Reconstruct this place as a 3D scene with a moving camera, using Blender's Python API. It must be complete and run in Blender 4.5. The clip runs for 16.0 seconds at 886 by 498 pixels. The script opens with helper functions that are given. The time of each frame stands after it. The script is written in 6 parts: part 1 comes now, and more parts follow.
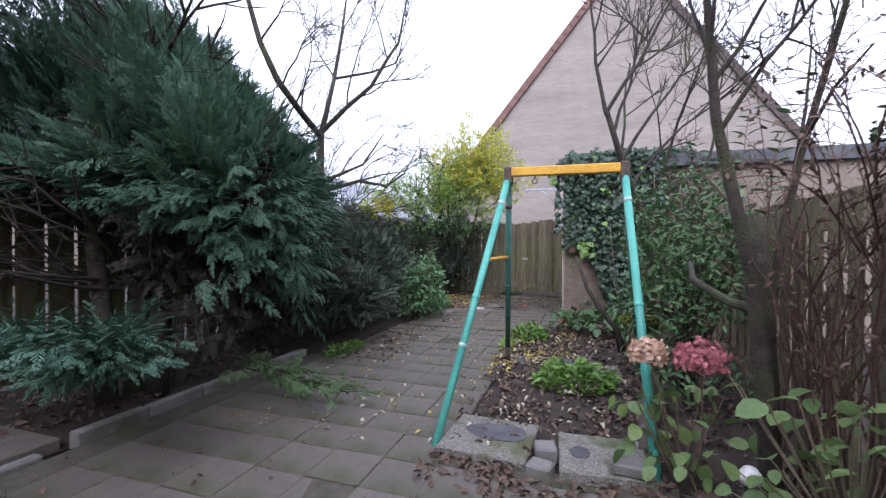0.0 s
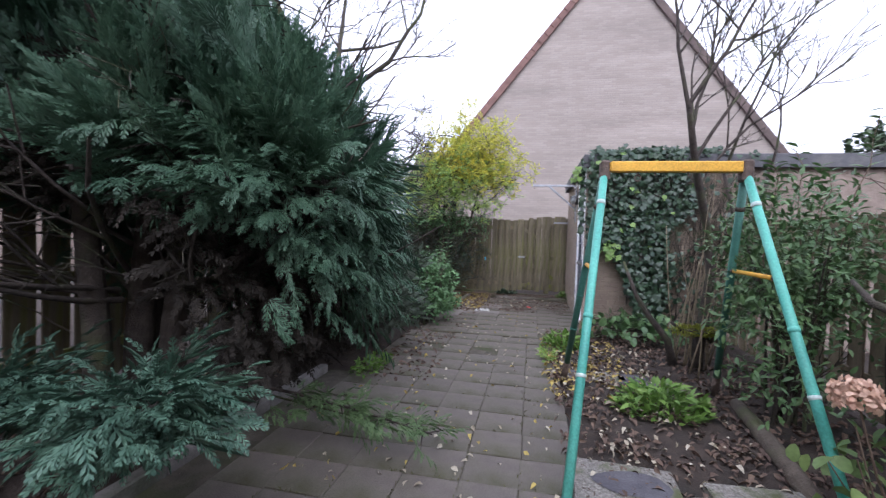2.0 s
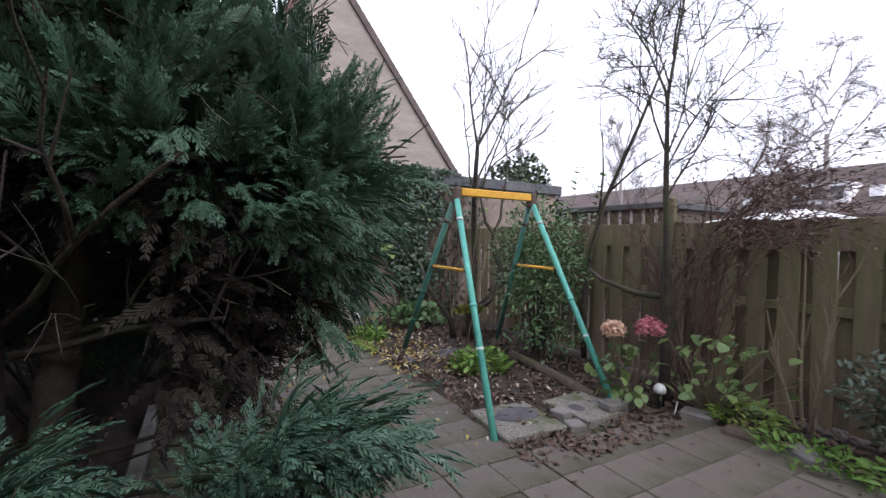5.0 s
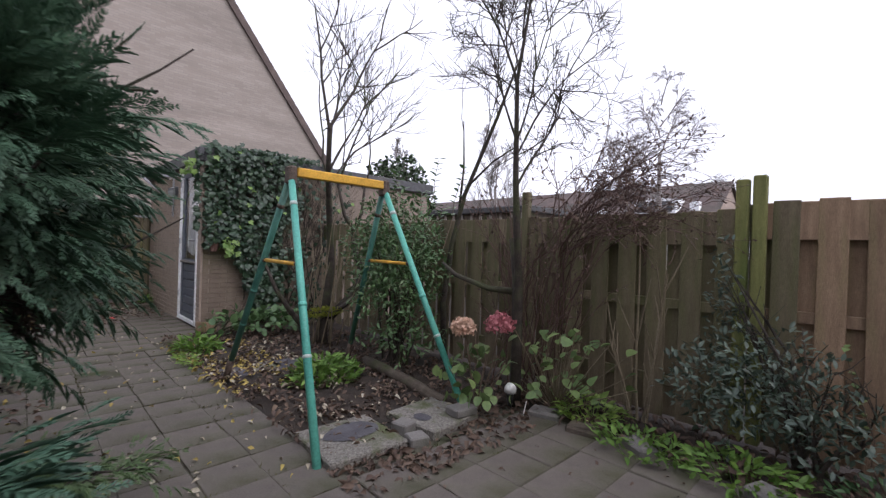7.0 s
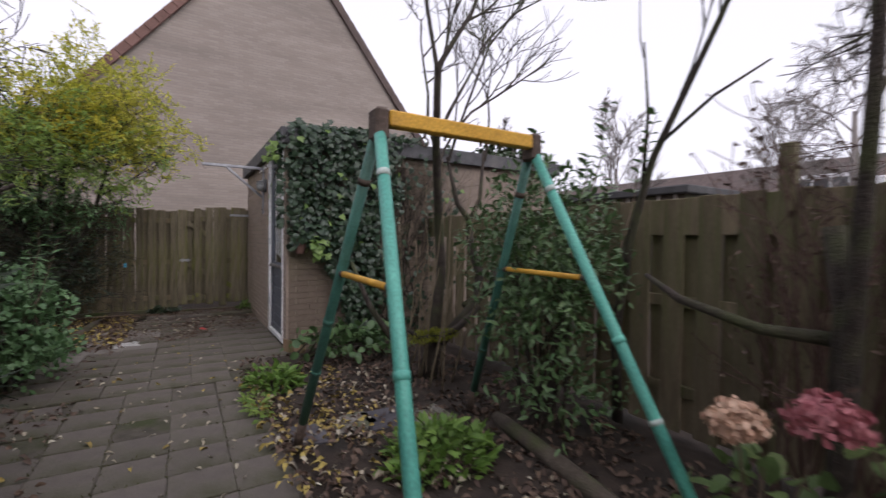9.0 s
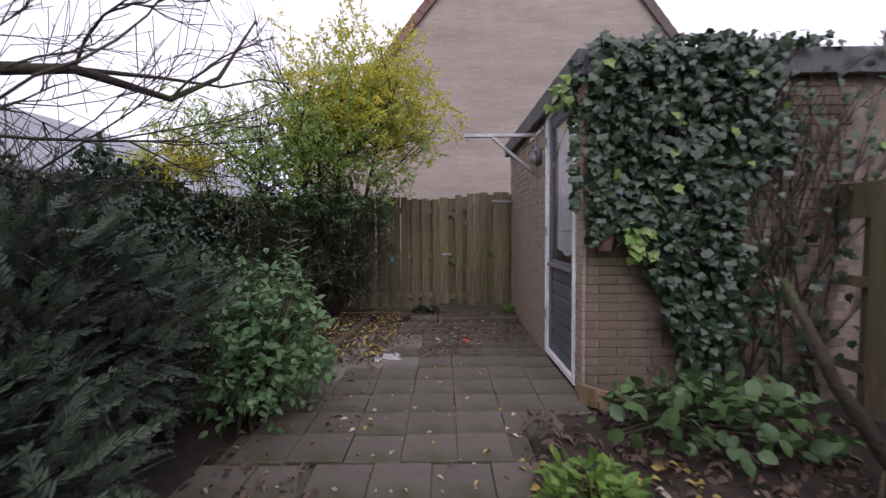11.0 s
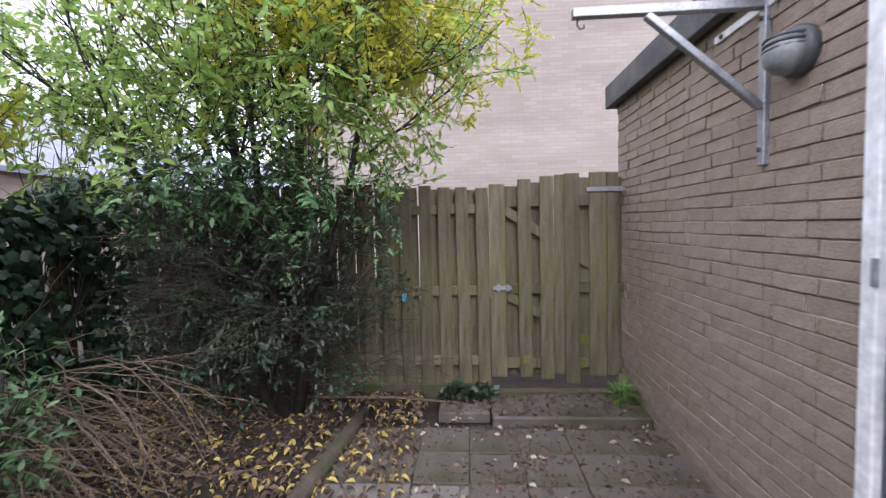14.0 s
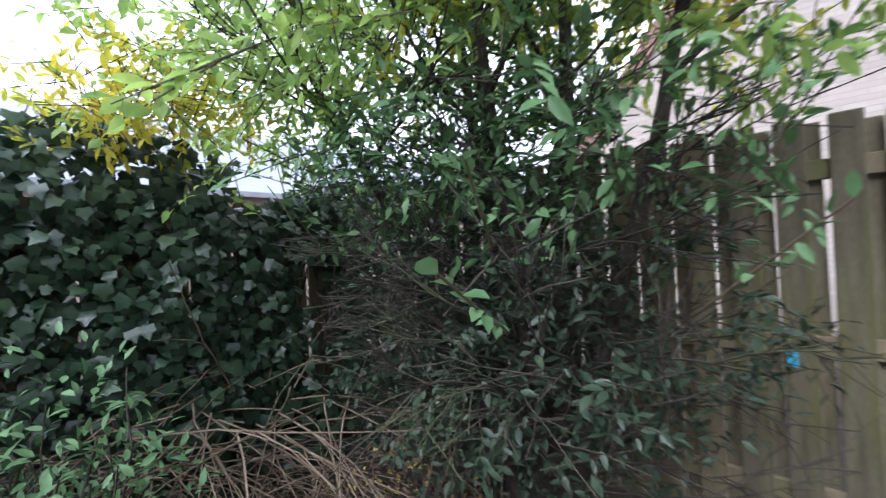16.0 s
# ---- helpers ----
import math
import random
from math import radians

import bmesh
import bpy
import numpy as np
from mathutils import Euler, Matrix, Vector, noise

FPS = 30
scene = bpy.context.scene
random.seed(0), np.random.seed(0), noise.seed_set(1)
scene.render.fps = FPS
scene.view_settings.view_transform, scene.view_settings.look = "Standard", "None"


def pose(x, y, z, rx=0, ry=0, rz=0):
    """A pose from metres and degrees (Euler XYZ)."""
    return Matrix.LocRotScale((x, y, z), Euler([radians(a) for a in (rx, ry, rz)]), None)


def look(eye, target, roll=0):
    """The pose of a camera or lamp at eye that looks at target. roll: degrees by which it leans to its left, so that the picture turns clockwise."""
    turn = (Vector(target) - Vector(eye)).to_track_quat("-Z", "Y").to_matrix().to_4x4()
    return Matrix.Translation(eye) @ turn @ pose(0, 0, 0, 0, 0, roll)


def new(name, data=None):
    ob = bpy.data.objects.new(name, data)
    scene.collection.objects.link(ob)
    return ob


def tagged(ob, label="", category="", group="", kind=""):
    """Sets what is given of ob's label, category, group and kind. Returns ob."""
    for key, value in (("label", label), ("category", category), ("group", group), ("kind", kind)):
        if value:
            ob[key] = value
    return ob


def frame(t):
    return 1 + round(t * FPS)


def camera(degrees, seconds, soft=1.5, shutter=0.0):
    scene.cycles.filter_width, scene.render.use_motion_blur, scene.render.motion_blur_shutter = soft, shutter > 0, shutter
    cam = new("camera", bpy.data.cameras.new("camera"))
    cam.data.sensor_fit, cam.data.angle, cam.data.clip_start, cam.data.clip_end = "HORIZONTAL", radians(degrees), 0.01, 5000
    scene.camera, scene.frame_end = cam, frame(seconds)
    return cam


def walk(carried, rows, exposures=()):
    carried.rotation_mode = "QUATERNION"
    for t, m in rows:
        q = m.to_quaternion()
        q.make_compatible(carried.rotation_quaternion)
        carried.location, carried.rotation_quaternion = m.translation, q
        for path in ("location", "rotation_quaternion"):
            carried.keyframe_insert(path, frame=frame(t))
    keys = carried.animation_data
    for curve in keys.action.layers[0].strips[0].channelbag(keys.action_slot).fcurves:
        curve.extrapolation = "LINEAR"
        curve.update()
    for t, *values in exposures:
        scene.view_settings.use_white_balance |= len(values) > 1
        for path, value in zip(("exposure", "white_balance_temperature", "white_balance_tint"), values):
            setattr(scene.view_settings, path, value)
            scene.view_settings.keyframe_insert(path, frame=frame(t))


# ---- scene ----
cam = camera(91.5, 16.0, 1.3, 0.35)
PATH = [
    (0, (2.274, 1.31, 1.136), (1.655, 3.212, 1.11), 0.4),
    (0.5, (2.079, 1.364, 1.113), (1.477, 3.271, 1.094), 0.9),
    (1, (1.859, 1.466, 1.127), (1.241, 3.368, 1.112), 1.3),
    (1.5, (1.572, 1.529, 1.149), (0.978, 3.438, 1.113), 1.4),
    (2, (1.296, 1.612, 1.194), (0.893, 3.57, 1.134), 1.9),
    (2.5, (1.004, 1.646, 1.196), (0.883, 3.642, 1.167), 2.0),
    (3, (0.716, 1.641, 1.184), (0.838, 3.638, 1.168), 2.2),
    (3.2, (0.588, 1.625, 1.186), (0.854, 3.607, 1.178), 2.2),
    (5.3, (-0.189, 1.349, 1.269), (0.88, 3.039, 1.22), 1.4),
    (5.5, (-0.206, 1.315, 1.263), (0.929, 2.961, 1.214), 1.6),
    (6, (-0.061, 1.311, 1.234), (1.203, 2.859, 1.185), 1.7),
    (6.5, (0.166, 1.415, 1.182), (1.519, 2.888, 1.166), 1.9),
    (7, (0.374, 1.568, 1.163), (1.767, 3.002, 1.157), 1.9),
    (7.5, (0.591, 1.834, 1.185), (1.994, 3.26, 1.174), 1.8),
    (8, (0.838, 2.146, 1.164), (2.226, 3.586, 1.144), 1.6),
    (8.5, (0.997, 2.503, 1.175), (2.27, 4.045, 1.139), 1.1),
    (9, (1.057, 2.921, 1.189), (2.091, 4.632, 1.144), 0.7),
    (9.5, (1.098, 3.354, 1.167), (1.816, 5.22, 1.115), 0.5),
    (10, (1.144, 3.8, 1.165), (1.466, 5.773, 1.105), -0.7),
    (12.3, (0.871, 5.953, 1.251), (0.796, 7.948, 1.13), -0.4),
    (12.5, (0.853, 6.123, 1.267), (0.782, 8.118, 1.149), -0.4),
    (13, (0.791, 6.559, 1.288), (0.727, 8.555, 1.169), -0.5),
    (13.5, (0.791, 6.976, 1.295), (0.712, 8.971, 1.179), -0.6),
    (14, (0.859, 7.392, 1.303), (0.732, 9.384, 1.19), -1.4),
    (14.5, (0.774, 7.783, 1.296), (0.476, 9.757, 1.189), -1.7),
    (15, (0.67, 8.137, 1.316), (0.077, 10.045, 1.221), -2.6),
    (15.5, (0.571, 8.41, 1.256), (-0.413, 10.151, 1.217), -2.8),
    (16, (0.471, 8.658, 1.201), (-0.867, 10.144, 1.212), -3.1),
]
walk(cam, [(t, look(eye, target, roll)) for t, eye, target, roll in PATH],
     exposures=[(0.0, 1.5, 5600, 19), (3.0, 1.5, 5750, 20), (5.5, 1.1, 6020, 18), (7.5, 0.78, 6150, 18), (9.0, 0.54, 6350, 20),
                (10.0, 0.55, 6350, 26), (12.5, 1.44, 5900, 27), (13.2, 1.62, 5880, 24), (14.5, 1.92, 5800, 16), (16.0, 2.18, 5600, 14)])

# ---- world and light: overcast winter sky ----
world = bpy.data.worlds.new("overcast_sky")
scene.world = world
world.use_nodes = True
wn, wl = world.node_tree.nodes, world.node_tree.links
sky = wn.new("ShaderNodeTexSky")
sky.sky_type, sky.sun_disc = "NISHITA", False
sky.sun_elevation, sky.sun_rotation = radians(38), radians(200)
sky.air_density, sky.dust_density, sky.ozone_density = 1.0, 6.0, 0.6
hsv = wn.new("ShaderNodeHueSaturation")
hsv.inputs["Saturation"].default_value = 0.22
wl.new(sky.outputs[0], hsv.inputs["Color"])
# cloud cover evens the brightness out
cover = wn.new("ShaderNodeMix")
cover.data_type = "RGBA"
cover.inputs[0].default_value = 0.72
wl.new(hsv.outputs[0], cover.inputs[6])
cover.inputs[7].default_value = (7.6, 7.75, 8.3, 1)
wl.new(cover.outputs[2], wn["Background"].inputs["Color"])
wn["Background"].inputs["Strength"].default_value = 0.11
sun = new("sun", bpy.data.lights.new("sun", "SUN"))
sun.data.energy, sun.data.angle, sun.data.color = 0.7, radians(35), (1.0, 0.97, 0.93)
sun.matrix_world = pose(0, 0, 12, 50, 0, 20)

R = np.random.default_rng(7)
DOWN, UP = np.array([0, 0, -1.0]), np.array([0, 0, 1.0])


# ---- materials ----
def material(name, c1, c2, rough=0.8, scale=6.0, fine=60.0, bump=0.3, c3=None, patch=1.6, vary=0.0, rand="", metallic=0.0,
             spec=0.4, translucent=0.0, stretch=None, bump_scale=None, patch_at=(0.5, 0.68)):
    """Two tones mixed by grain, a third tone in larger patches, a shift of brightness by piece, and fine relief."""
    m = bpy.data.materials.new(name)
    m.use_nodes = True
    n, l = m.node_tree.nodes, m.node_tree.links
    b = n["Principled BSDF"]
    b.inputs["Roughness"].default_value = rough
    b.inputs["Metallic"].default_value = metallic
    b.inputs["Specular IOR Level"].default_value = spec
    tc = n.new("ShaderNodeTexCoord")
    co = tc.outputs["Object"]
    if stretch:
        mp = n.new("ShaderNodeMapping")
        mp.inputs["Scale"].default_value = stretch
        l.new(co, mp.inputs["Vector"])
        co = mp.outputs[0]

    def noise_tex(s, detail=4.0):
        t = n.new("ShaderNodeTexNoise")
        t.inputs["Scale"].default_value, t.inputs["Detail"].default_value = s, detail
        l.new(co, t.inputs["Vector"])
        return t.outputs["Fac"]

    def mix(f, a, c):
        x = n.new("ShaderNodeMix")
        x.data_type = "RGBA"
        l.new(f, x.inputs[0])
        for v, i in ((a, 6), (c, 7)):
            if isinstance(v, tuple):
                x.inputs[i].default_value = (*v, 1)
            else:
                l.new(v, x.inputs[i])
        return x.outputs[2]

    def steps(f, lo, hi):
        r = n.new("ShaderNodeMapRange")
        r.inputs[1].default_value, r.inputs[2].default_value = lo, hi
        l.new(f, r.inputs[0])
        return r.outputs[0]

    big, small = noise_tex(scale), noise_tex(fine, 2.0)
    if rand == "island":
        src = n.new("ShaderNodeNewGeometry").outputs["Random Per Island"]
        col = mix(src, c1, c2)
        col = mix(steps(big, 0.35, 0.75), col, tuple(0.6 * a + 0.4 * b for a, b in zip(c1, c2)))
    else:
        col = mix(steps(big, 0.3, 0.7), c1, c2)
    if c3:
        col = mix(steps(noise_tex(patch, 6.0), *patch_at), col, c3)
    if rand == "object" or vary and rand != "island":
        ob = n.new("ShaderNodeObjectInfo")
        hs = n.new("ShaderNodeHueSaturation")
        r = n.new("ShaderNodeMapRange")
        r.inputs[3].default_value, r.inputs[4].default_value = 1 - vary, 1 + vary
        l.new(ob.outputs["Random"], r.inputs[0])
        l.new(r.outputs[0], hs.inputs["Value"])
        l.new(col, hs.inputs["Color"])
        col = hs.outputs[0]
    fg = n.new("ShaderNodeHueSaturation")
    r = n.new("ShaderNodeMapRange")
    r.inputs[1].default_value, r.inputs[2].default_value = 0.25, 0.75
    r.inputs[3].default_value, r.inputs[4].default_value = 0.8, 1.2
    l.new(small, r.inputs[0])
    l.new(r.outputs[0], fg.inputs["Value"])
    l.new(col, fg.inputs["Color"])
    col = fg.outputs[0]
    l.new(col, b.inputs["Base Color"])
    if bump:
        bp = n.new("ShaderNodeBump")
        bp.inputs["Strength"].default_value, bp.inputs["Distance"].default_value = bump, 0.01
        l.new(noise_tex(bump_scale, 5.0) if bump_scale else small, bp.inputs["Height"])
        l.new(bp.outputs[0], b.inputs["Normal"])
    if translucent:
        tr, ms = n.new("ShaderNodeBsdfTranslucent"), n.new("ShaderNodeMixShader")
        l.new(col, tr.inputs["Color"])
        ms.inputs[0].default_value = translucent
        l.new(b.outputs[0], ms.inputs[1])
        l.new(tr.outputs[0], ms.inputs[2])
        l.new(ms.outputs[0], n["Material Output"].inputs["Surface"])
    return m


soil = material("soil", (0.024, 0.018, 0.014), (0.055, 0.040, 0.030), 0.95, 9, 90, 0.9, (0.022, 0.02, 0.016), 2.0)
joint_dirt = material("joint_dirt", (0.058, 0.051, 0.04), (0.105, 0.093, 0.072), 0.95, 14, 120, 0.6, (0.05, 0.06, 0.022), 3.0)
pale_tile = material("pale_concrete_tile", (0.165, 0.147, 0.13), (0.235, 0.21, 0.19), 0.8, 5, 130, 0.35, (0.12, 0.11, 0.09), 1.6, 0.08, "object")
grey_roof = material("blue_grey_roof", (0.19, 0.205, 0.225), (0.26, 0.275, 0.295), 0.7, 2, 30, 0.2)
paving_mat = material("concrete_tile", (0.098, 0.083, 0.072), (0.168, 0.145, 0.124), 0.7, 4, 130, 0.5, (0.068, 0.066, 0.038), 2.6, 0.07, "object", patch_at=(0.44, 0.66))
concrete = material("grey_concrete", (0.15, 0.14, 0.13), (0.22, 0.205, 0.19), 0.9, 8, 120, 0.4, (0.08, 0.085, 0.06), 2.5)
aggregate = material("exposed_aggregate", (0.10, 0.092, 0.08), (0.29, 0.27, 0.235), 0.9, 90, 200, 1.0, (0.09, 0.10, 0.045), 7.0, bump_scale=110)
slate = material("dark_slate", (0.055, 0.052, 0.06), (0.10, 0.095, 0.105), 0.75, 10, 90, 0.5)
brick_mat = material("tan_brick", (0.27, 0.212, 0.172), (0.335, 0.268, 0.222), 0.9, 9, 120, 0.5, (0.22, 0.195, 0.12), 1.1, 0.05, "object", patch_at=(0.56, 0.75))
# darker brown than brick_mat, for the shed front only
dark_front_brick = material("dark_front_brick", (0.135, 0.104, 0.078), (0.185, 0.145, 0.11), 0.85, 9, 120, 0.5, (0.12, 0.11, 0.06), 1.4, patch_at=(0.5, 0.7))
mortar = material("mortar", (0.20, 0.16, 0.13), (0.27, 0.22, 0.18), 0.95, 12, 140, 0.6)
fence_wood = material("weathered_board", (0.135, 0.108, 0.068), (0.215, 0.172, 0.11), 0.85, 5, 60, 0.5, (0.105, 0.112, 0.045), 1.2, 0.2, "object", stretch=(6, 6, 0.7), patch_at=(0.44, 0.64))
gate_wood = material("mossy_board", (0.095, 0.080, 0.052), (0.185, 0.158, 0.105), 0.85, 5, 60, 0.6, (0.135, 0.145, 0.03), 1.6, 0.2, "object", stretch=(6, 6, 0.7), patch_at=(0.47, 0.66))
brown_wood = material("reddish_board", (0.20, 0.132, 0.082), (0.31, 0.212, 0.135), 0.8, 5, 60, 0.5, (0.16, 0.14, 0.06), 1.2, 0.2, "object", stretch=(6, 6, 0.7))
post_wood = material("green_post", (0.14, 0.15, 0.05), (0.22, 0.22, 0.075), 0.85, 6, 60, 0.5, (0.10, 0.13, 0.03), 1.2, stretch=(6, 6, 0.7))
log_wood = material("old_log", (0.07, 0.055, 0.042), (0.12, 0.098, 0.075), 0.95, 12, 90, 0.8, (0.06, 0.075, 0.025), 3.0)
bark = material("dark_bark", (0.030, 0.024, 0.020), (0.066, 0.053, 0.043), 0.95, 20, 110, 0.8, (0.06, 0.068, 0.03), 4.0)
twig_mat = material("brown_twig", (0.10, 0.07, 0.05), (0.17, 0.125, 0.09), 0.9, 8, 80, 0.2, rand="island")
cane_mat = material("pale_cane", (0.15, 0.12, 0.08), (0.25, 0.205, 0.135), 0.9, 8, 80, 0.3, rand="island")
red_cane = material("red_brown_cane", (0.065, 0.036, 0.03), (0.125, 0.072, 0.055), 0.85, 8, 80, 0.2, rand="island")
dry_twig = material("dry_brush", (0.10, 0.072, 0.05), (0.22, 0.165, 0.115), 0.95, 8, 80, 0.2, rand="island")
moss = material("moss", (0.16, 0.19, 0.02), (0.30, 0.32, 0.04), 1.0, 30, 150, 1.0)
joint_green = material("dull_moss", (0.05, 0.055, 0.02), (0.11, 0.11, 0.045), 1.0, 30, 150, 0.0, rand="island")
conifer_mat = material("cypress_green", (0.030, 0.078, 0.043), (0.102, 0.182, 0.110), 0.55, 3, 40, 0.0, (0.028, 0.068, 0.040), 1.6, rand="island", translucent=0.18)
tip_spray = material("fresh_cypress_tip", (0.032, 0.085, 0.055), (0.11, 0.19, 0.125), 0.55, 3, 40, 0.0, rand="island", translucent=0.08)
fresh_spray = material("yellowing_cypress_spray", (0.05, 0.10, 0.035), (0.13, 0.20, 0.075), 0.6, 3, 40, 0.0, rand="island", translucent=0.1)
# dead brown taken down near black: the crown's inner shade is in the colour
shade_dead_spray = material("shade_dead_cypress_spray", (0.016, 0.014, 0.011), (0.042, 0.034, 0.025), 0.9, 3, 40, 0.0, rand="island")
conifer_dark = material("dark_conifer", (0.030, 0.055, 0.042), (0.075, 0.115, 0.085), 0.7, 3, 40, 0.0, rand="island", translucent=0.18)
juniper_mat = material("juniper_green", (0.030, 0.045, 0.030), (0.075, 0.098, 0.062), 0.65, 3, 40, 0.0, rand="island", translucent=0.12)
privet_mat = material("privet_leaf", (0.045, 0.10, 0.035), (0.12, 0.20, 0.075), 0.4, 4, 40, 0.0, rand="island", translucent=0.15)
ivy_mat = material("ivy_leaf", (0.014, 0.034, 0.020), (0.052, 0.088, 0.045), 0.33, 4, 40, 0.0, rand="island", translucent=0.1)
ivy_light = material("young_ivy_leaf", (0.12, 0.22, 0.05), (0.25, 0.36, 0.10), 0.4, 4, 40, 0.0, rand="island", translucent=0.25)
yellow_leaf = material("yellowing_leaf", (0.30, 0.38, 0.06), (0.70, 0.62, 0.08), 0.5, 4, 40, 0.0, (0.62, 0.50, 0.05), 1.3, rand="island", translucent=0.55)
lime_leaf = material("lime_leaf", (0.17, 0.30, 0.08), (0.42, 0.55, 0.14), 0.4, 4, 40, 0.0, rand="island", translucent=0.6)
# own green of the dark shrubs; also painted shade on tree and corner ivy
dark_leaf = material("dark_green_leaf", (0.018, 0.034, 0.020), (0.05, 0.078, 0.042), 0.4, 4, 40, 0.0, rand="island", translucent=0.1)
glossy_leaf = material("glossy_grey_leaf", (0.035, 0.06, 0.042), (0.115, 0.15, 0.11), 0.32, 4, 40, 0.0, rand="island", translucent=0.1)
shrub_leaf = material("shrub_leaf", (0.06, 0.135, 0.05), (0.17, 0.29, 0.13), 0.45, 4, 40, 0.0, rand="island", translucent=0.25)
herb_leaf = material("herb_leaf", (0.08, 0.17, 0.03), (0.19, 0.31, 0.06), 0.5, 4, 40, 0.0, rand="island", translucent=0.25)
hosta_leaf = material("broad_leaf", (0.08, 0.14, 0.05), (0.20, 0.27, 0.09), 0.45, 4, 40, 0.1, rand="island", translucent=0.25)
brown_leaf = material("fallen_brown_leaf", (0.05, 0.03, 0.024), (0.17, 0.115, 0.078), 0.7, 4, 60, 0.0, rand="island")
gold_leaf = material("fallen_yellow_leaf", (0.20, 0.135, 0.04), (0.52, 0.42, 0.11), 0.65, 4, 60, 0.0, rand="island")
pale_leaf = material("fallen_pale_leaf", (0.26, 0.22, 0.15), (0.5, 0.46, 0.36), 0.7, 4, 60, 0.0, rand="island")
pink_petal = material("pink_petal", (0.33, 0.09, 0.11), (0.55, 0.23, 0.24), 0.7, 4, 60, 0.0, rand="island", translucent=0.2)
cream_petal = material("cream_petal", (0.45, 0.27, 0.19), (0.72, 0.52, 0.38), 0.7, 4, 60, 0.0, rand="island", translucent=0.2)
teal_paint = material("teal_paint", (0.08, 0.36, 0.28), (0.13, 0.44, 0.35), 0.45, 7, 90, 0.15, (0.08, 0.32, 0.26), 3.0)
# hue of teal_paint at about a third of its value, for the back legs
dark_teal = material("dark_teal_tube", (0.035, 0.13, 0.10), (0.06, 0.18, 0.14), 0.5, 7, 90, 0.15, (0.05, 0.12, 0.09), 3.0)
yellow_paint = material("yellow_paint", (0.62, 0.33, 0.035), (0.75, 0.43, 0.055), 0.45, 9, 90, 0.15, (0.42, 0.22, 0.03), 4.0)
rust = material("rusty_steel", (0.07, 0.05, 0.04), (0.13, 0.095, 0.075), 0.8, 25, 120, 0.5)
white_tape = material("white_band", (0.32, 0.42, 0.38), (0.5, 0.56, 0.52), 0.7, 25, 120, 0.2)
white_paint = material("white_paint", (0.78, 0.78, 0.79), (0.84, 0.84, 0.85), 0.45, 5, 30, 0.05, (0.72, 0.72, 0.7), 3.0)
door_paint = material("slate_grey_paint", (0.085, 0.095, 0.118), (0.11, 0.12, 0.145), 0.45, 6, 90, 0.08, (0.095, 0.10, 0.12), 2.0)
trim_mat = material("roof_trim", (0.06, 0.06, 0.065), (0.10, 0.10, 0.105), 0.7, 10, 90, 0.3, (0.13, 0.125, 0.12), 4.0)
roof_felt = material("roof_felt", (0.05, 0.05, 0.052), (0.08, 0.08, 0.08), 0.9, 5, 90, 0.4)
steel = material("galvanised_steel", (0.28, 0.29, 0.31), (0.4, 0.41, 0.43), 0.45, 14, 90, 0.1, metallic=0.6)
lamp_grey = material("grey_plastic", (0.07, 0.075, 0.08), (0.10, 0.105, 0.11), 0.45, 14, 90, 0.05)
lamp_glass = material("frosted_cover", (0.22, 0.23, 0.23), (0.3, 0.31, 0.31), 0.3, 14, 90, 0.05)
curtain_mat = material("lace_curtain", (0.82, 0.83, 0.87), (0.92, 0.93, 0.96), 0.9, 40, 160, 0.2, translucent=0.12)
black_mat = material("dark_plastic", (0.012, 0.012, 0.013), (0.02, 0.02, 0.022), 0.5, 14, 90, 0.05)
white_plastic = material("white_plastic", (0.62, 0.62, 0.6), (0.75, 0.75, 0.73), 0.5, 14, 90, 0.1)
red_plastic = material("red_plastic", (0.55, 0.06, 0.06), (0.68, 0.12, 0.10), 0.5, 14, 90, 0.1)
blue_plastic = material("blue_plastic", (0.05, 0.35, 0.55), (0.08, 0.42, 0.62), 0.5, 14, 90, 0.1)
# the room's dimness is put into this colour
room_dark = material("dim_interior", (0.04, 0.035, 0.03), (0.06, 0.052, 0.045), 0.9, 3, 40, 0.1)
roof_tile = material("brown_roof_tile", (0.075, 0.055, 0.05), (0.12, 0.088, 0.078), 0.8, 3, 30, 0.3, (0.06, 0.055, 0.045), 0.6, bump_scale=12)
red_tile = material("red_verge_tile", (0.13, 0.07, 0.056), (0.18, 0.10, 0.082), 0.8, 6, 60, 0.3, vary=0.15, rand="object")
far_wall = material("far_render", (0.30, 0.27, 0.24), (0.38, 0.345, 0.31), 0.9, 3, 30, 0.2)
far_leaf = material("far_green_leaf", (0.035, 0.06, 0.03), (0.075, 0.11, 0.05), 0.6, 3, 30, 0.0, rand="island")
far_twig = material("far_twig", (0.17, 0.15, 0.14), (0.26, 0.235, 0.22), 0.95, 3, 30, 0.0, rand="island")


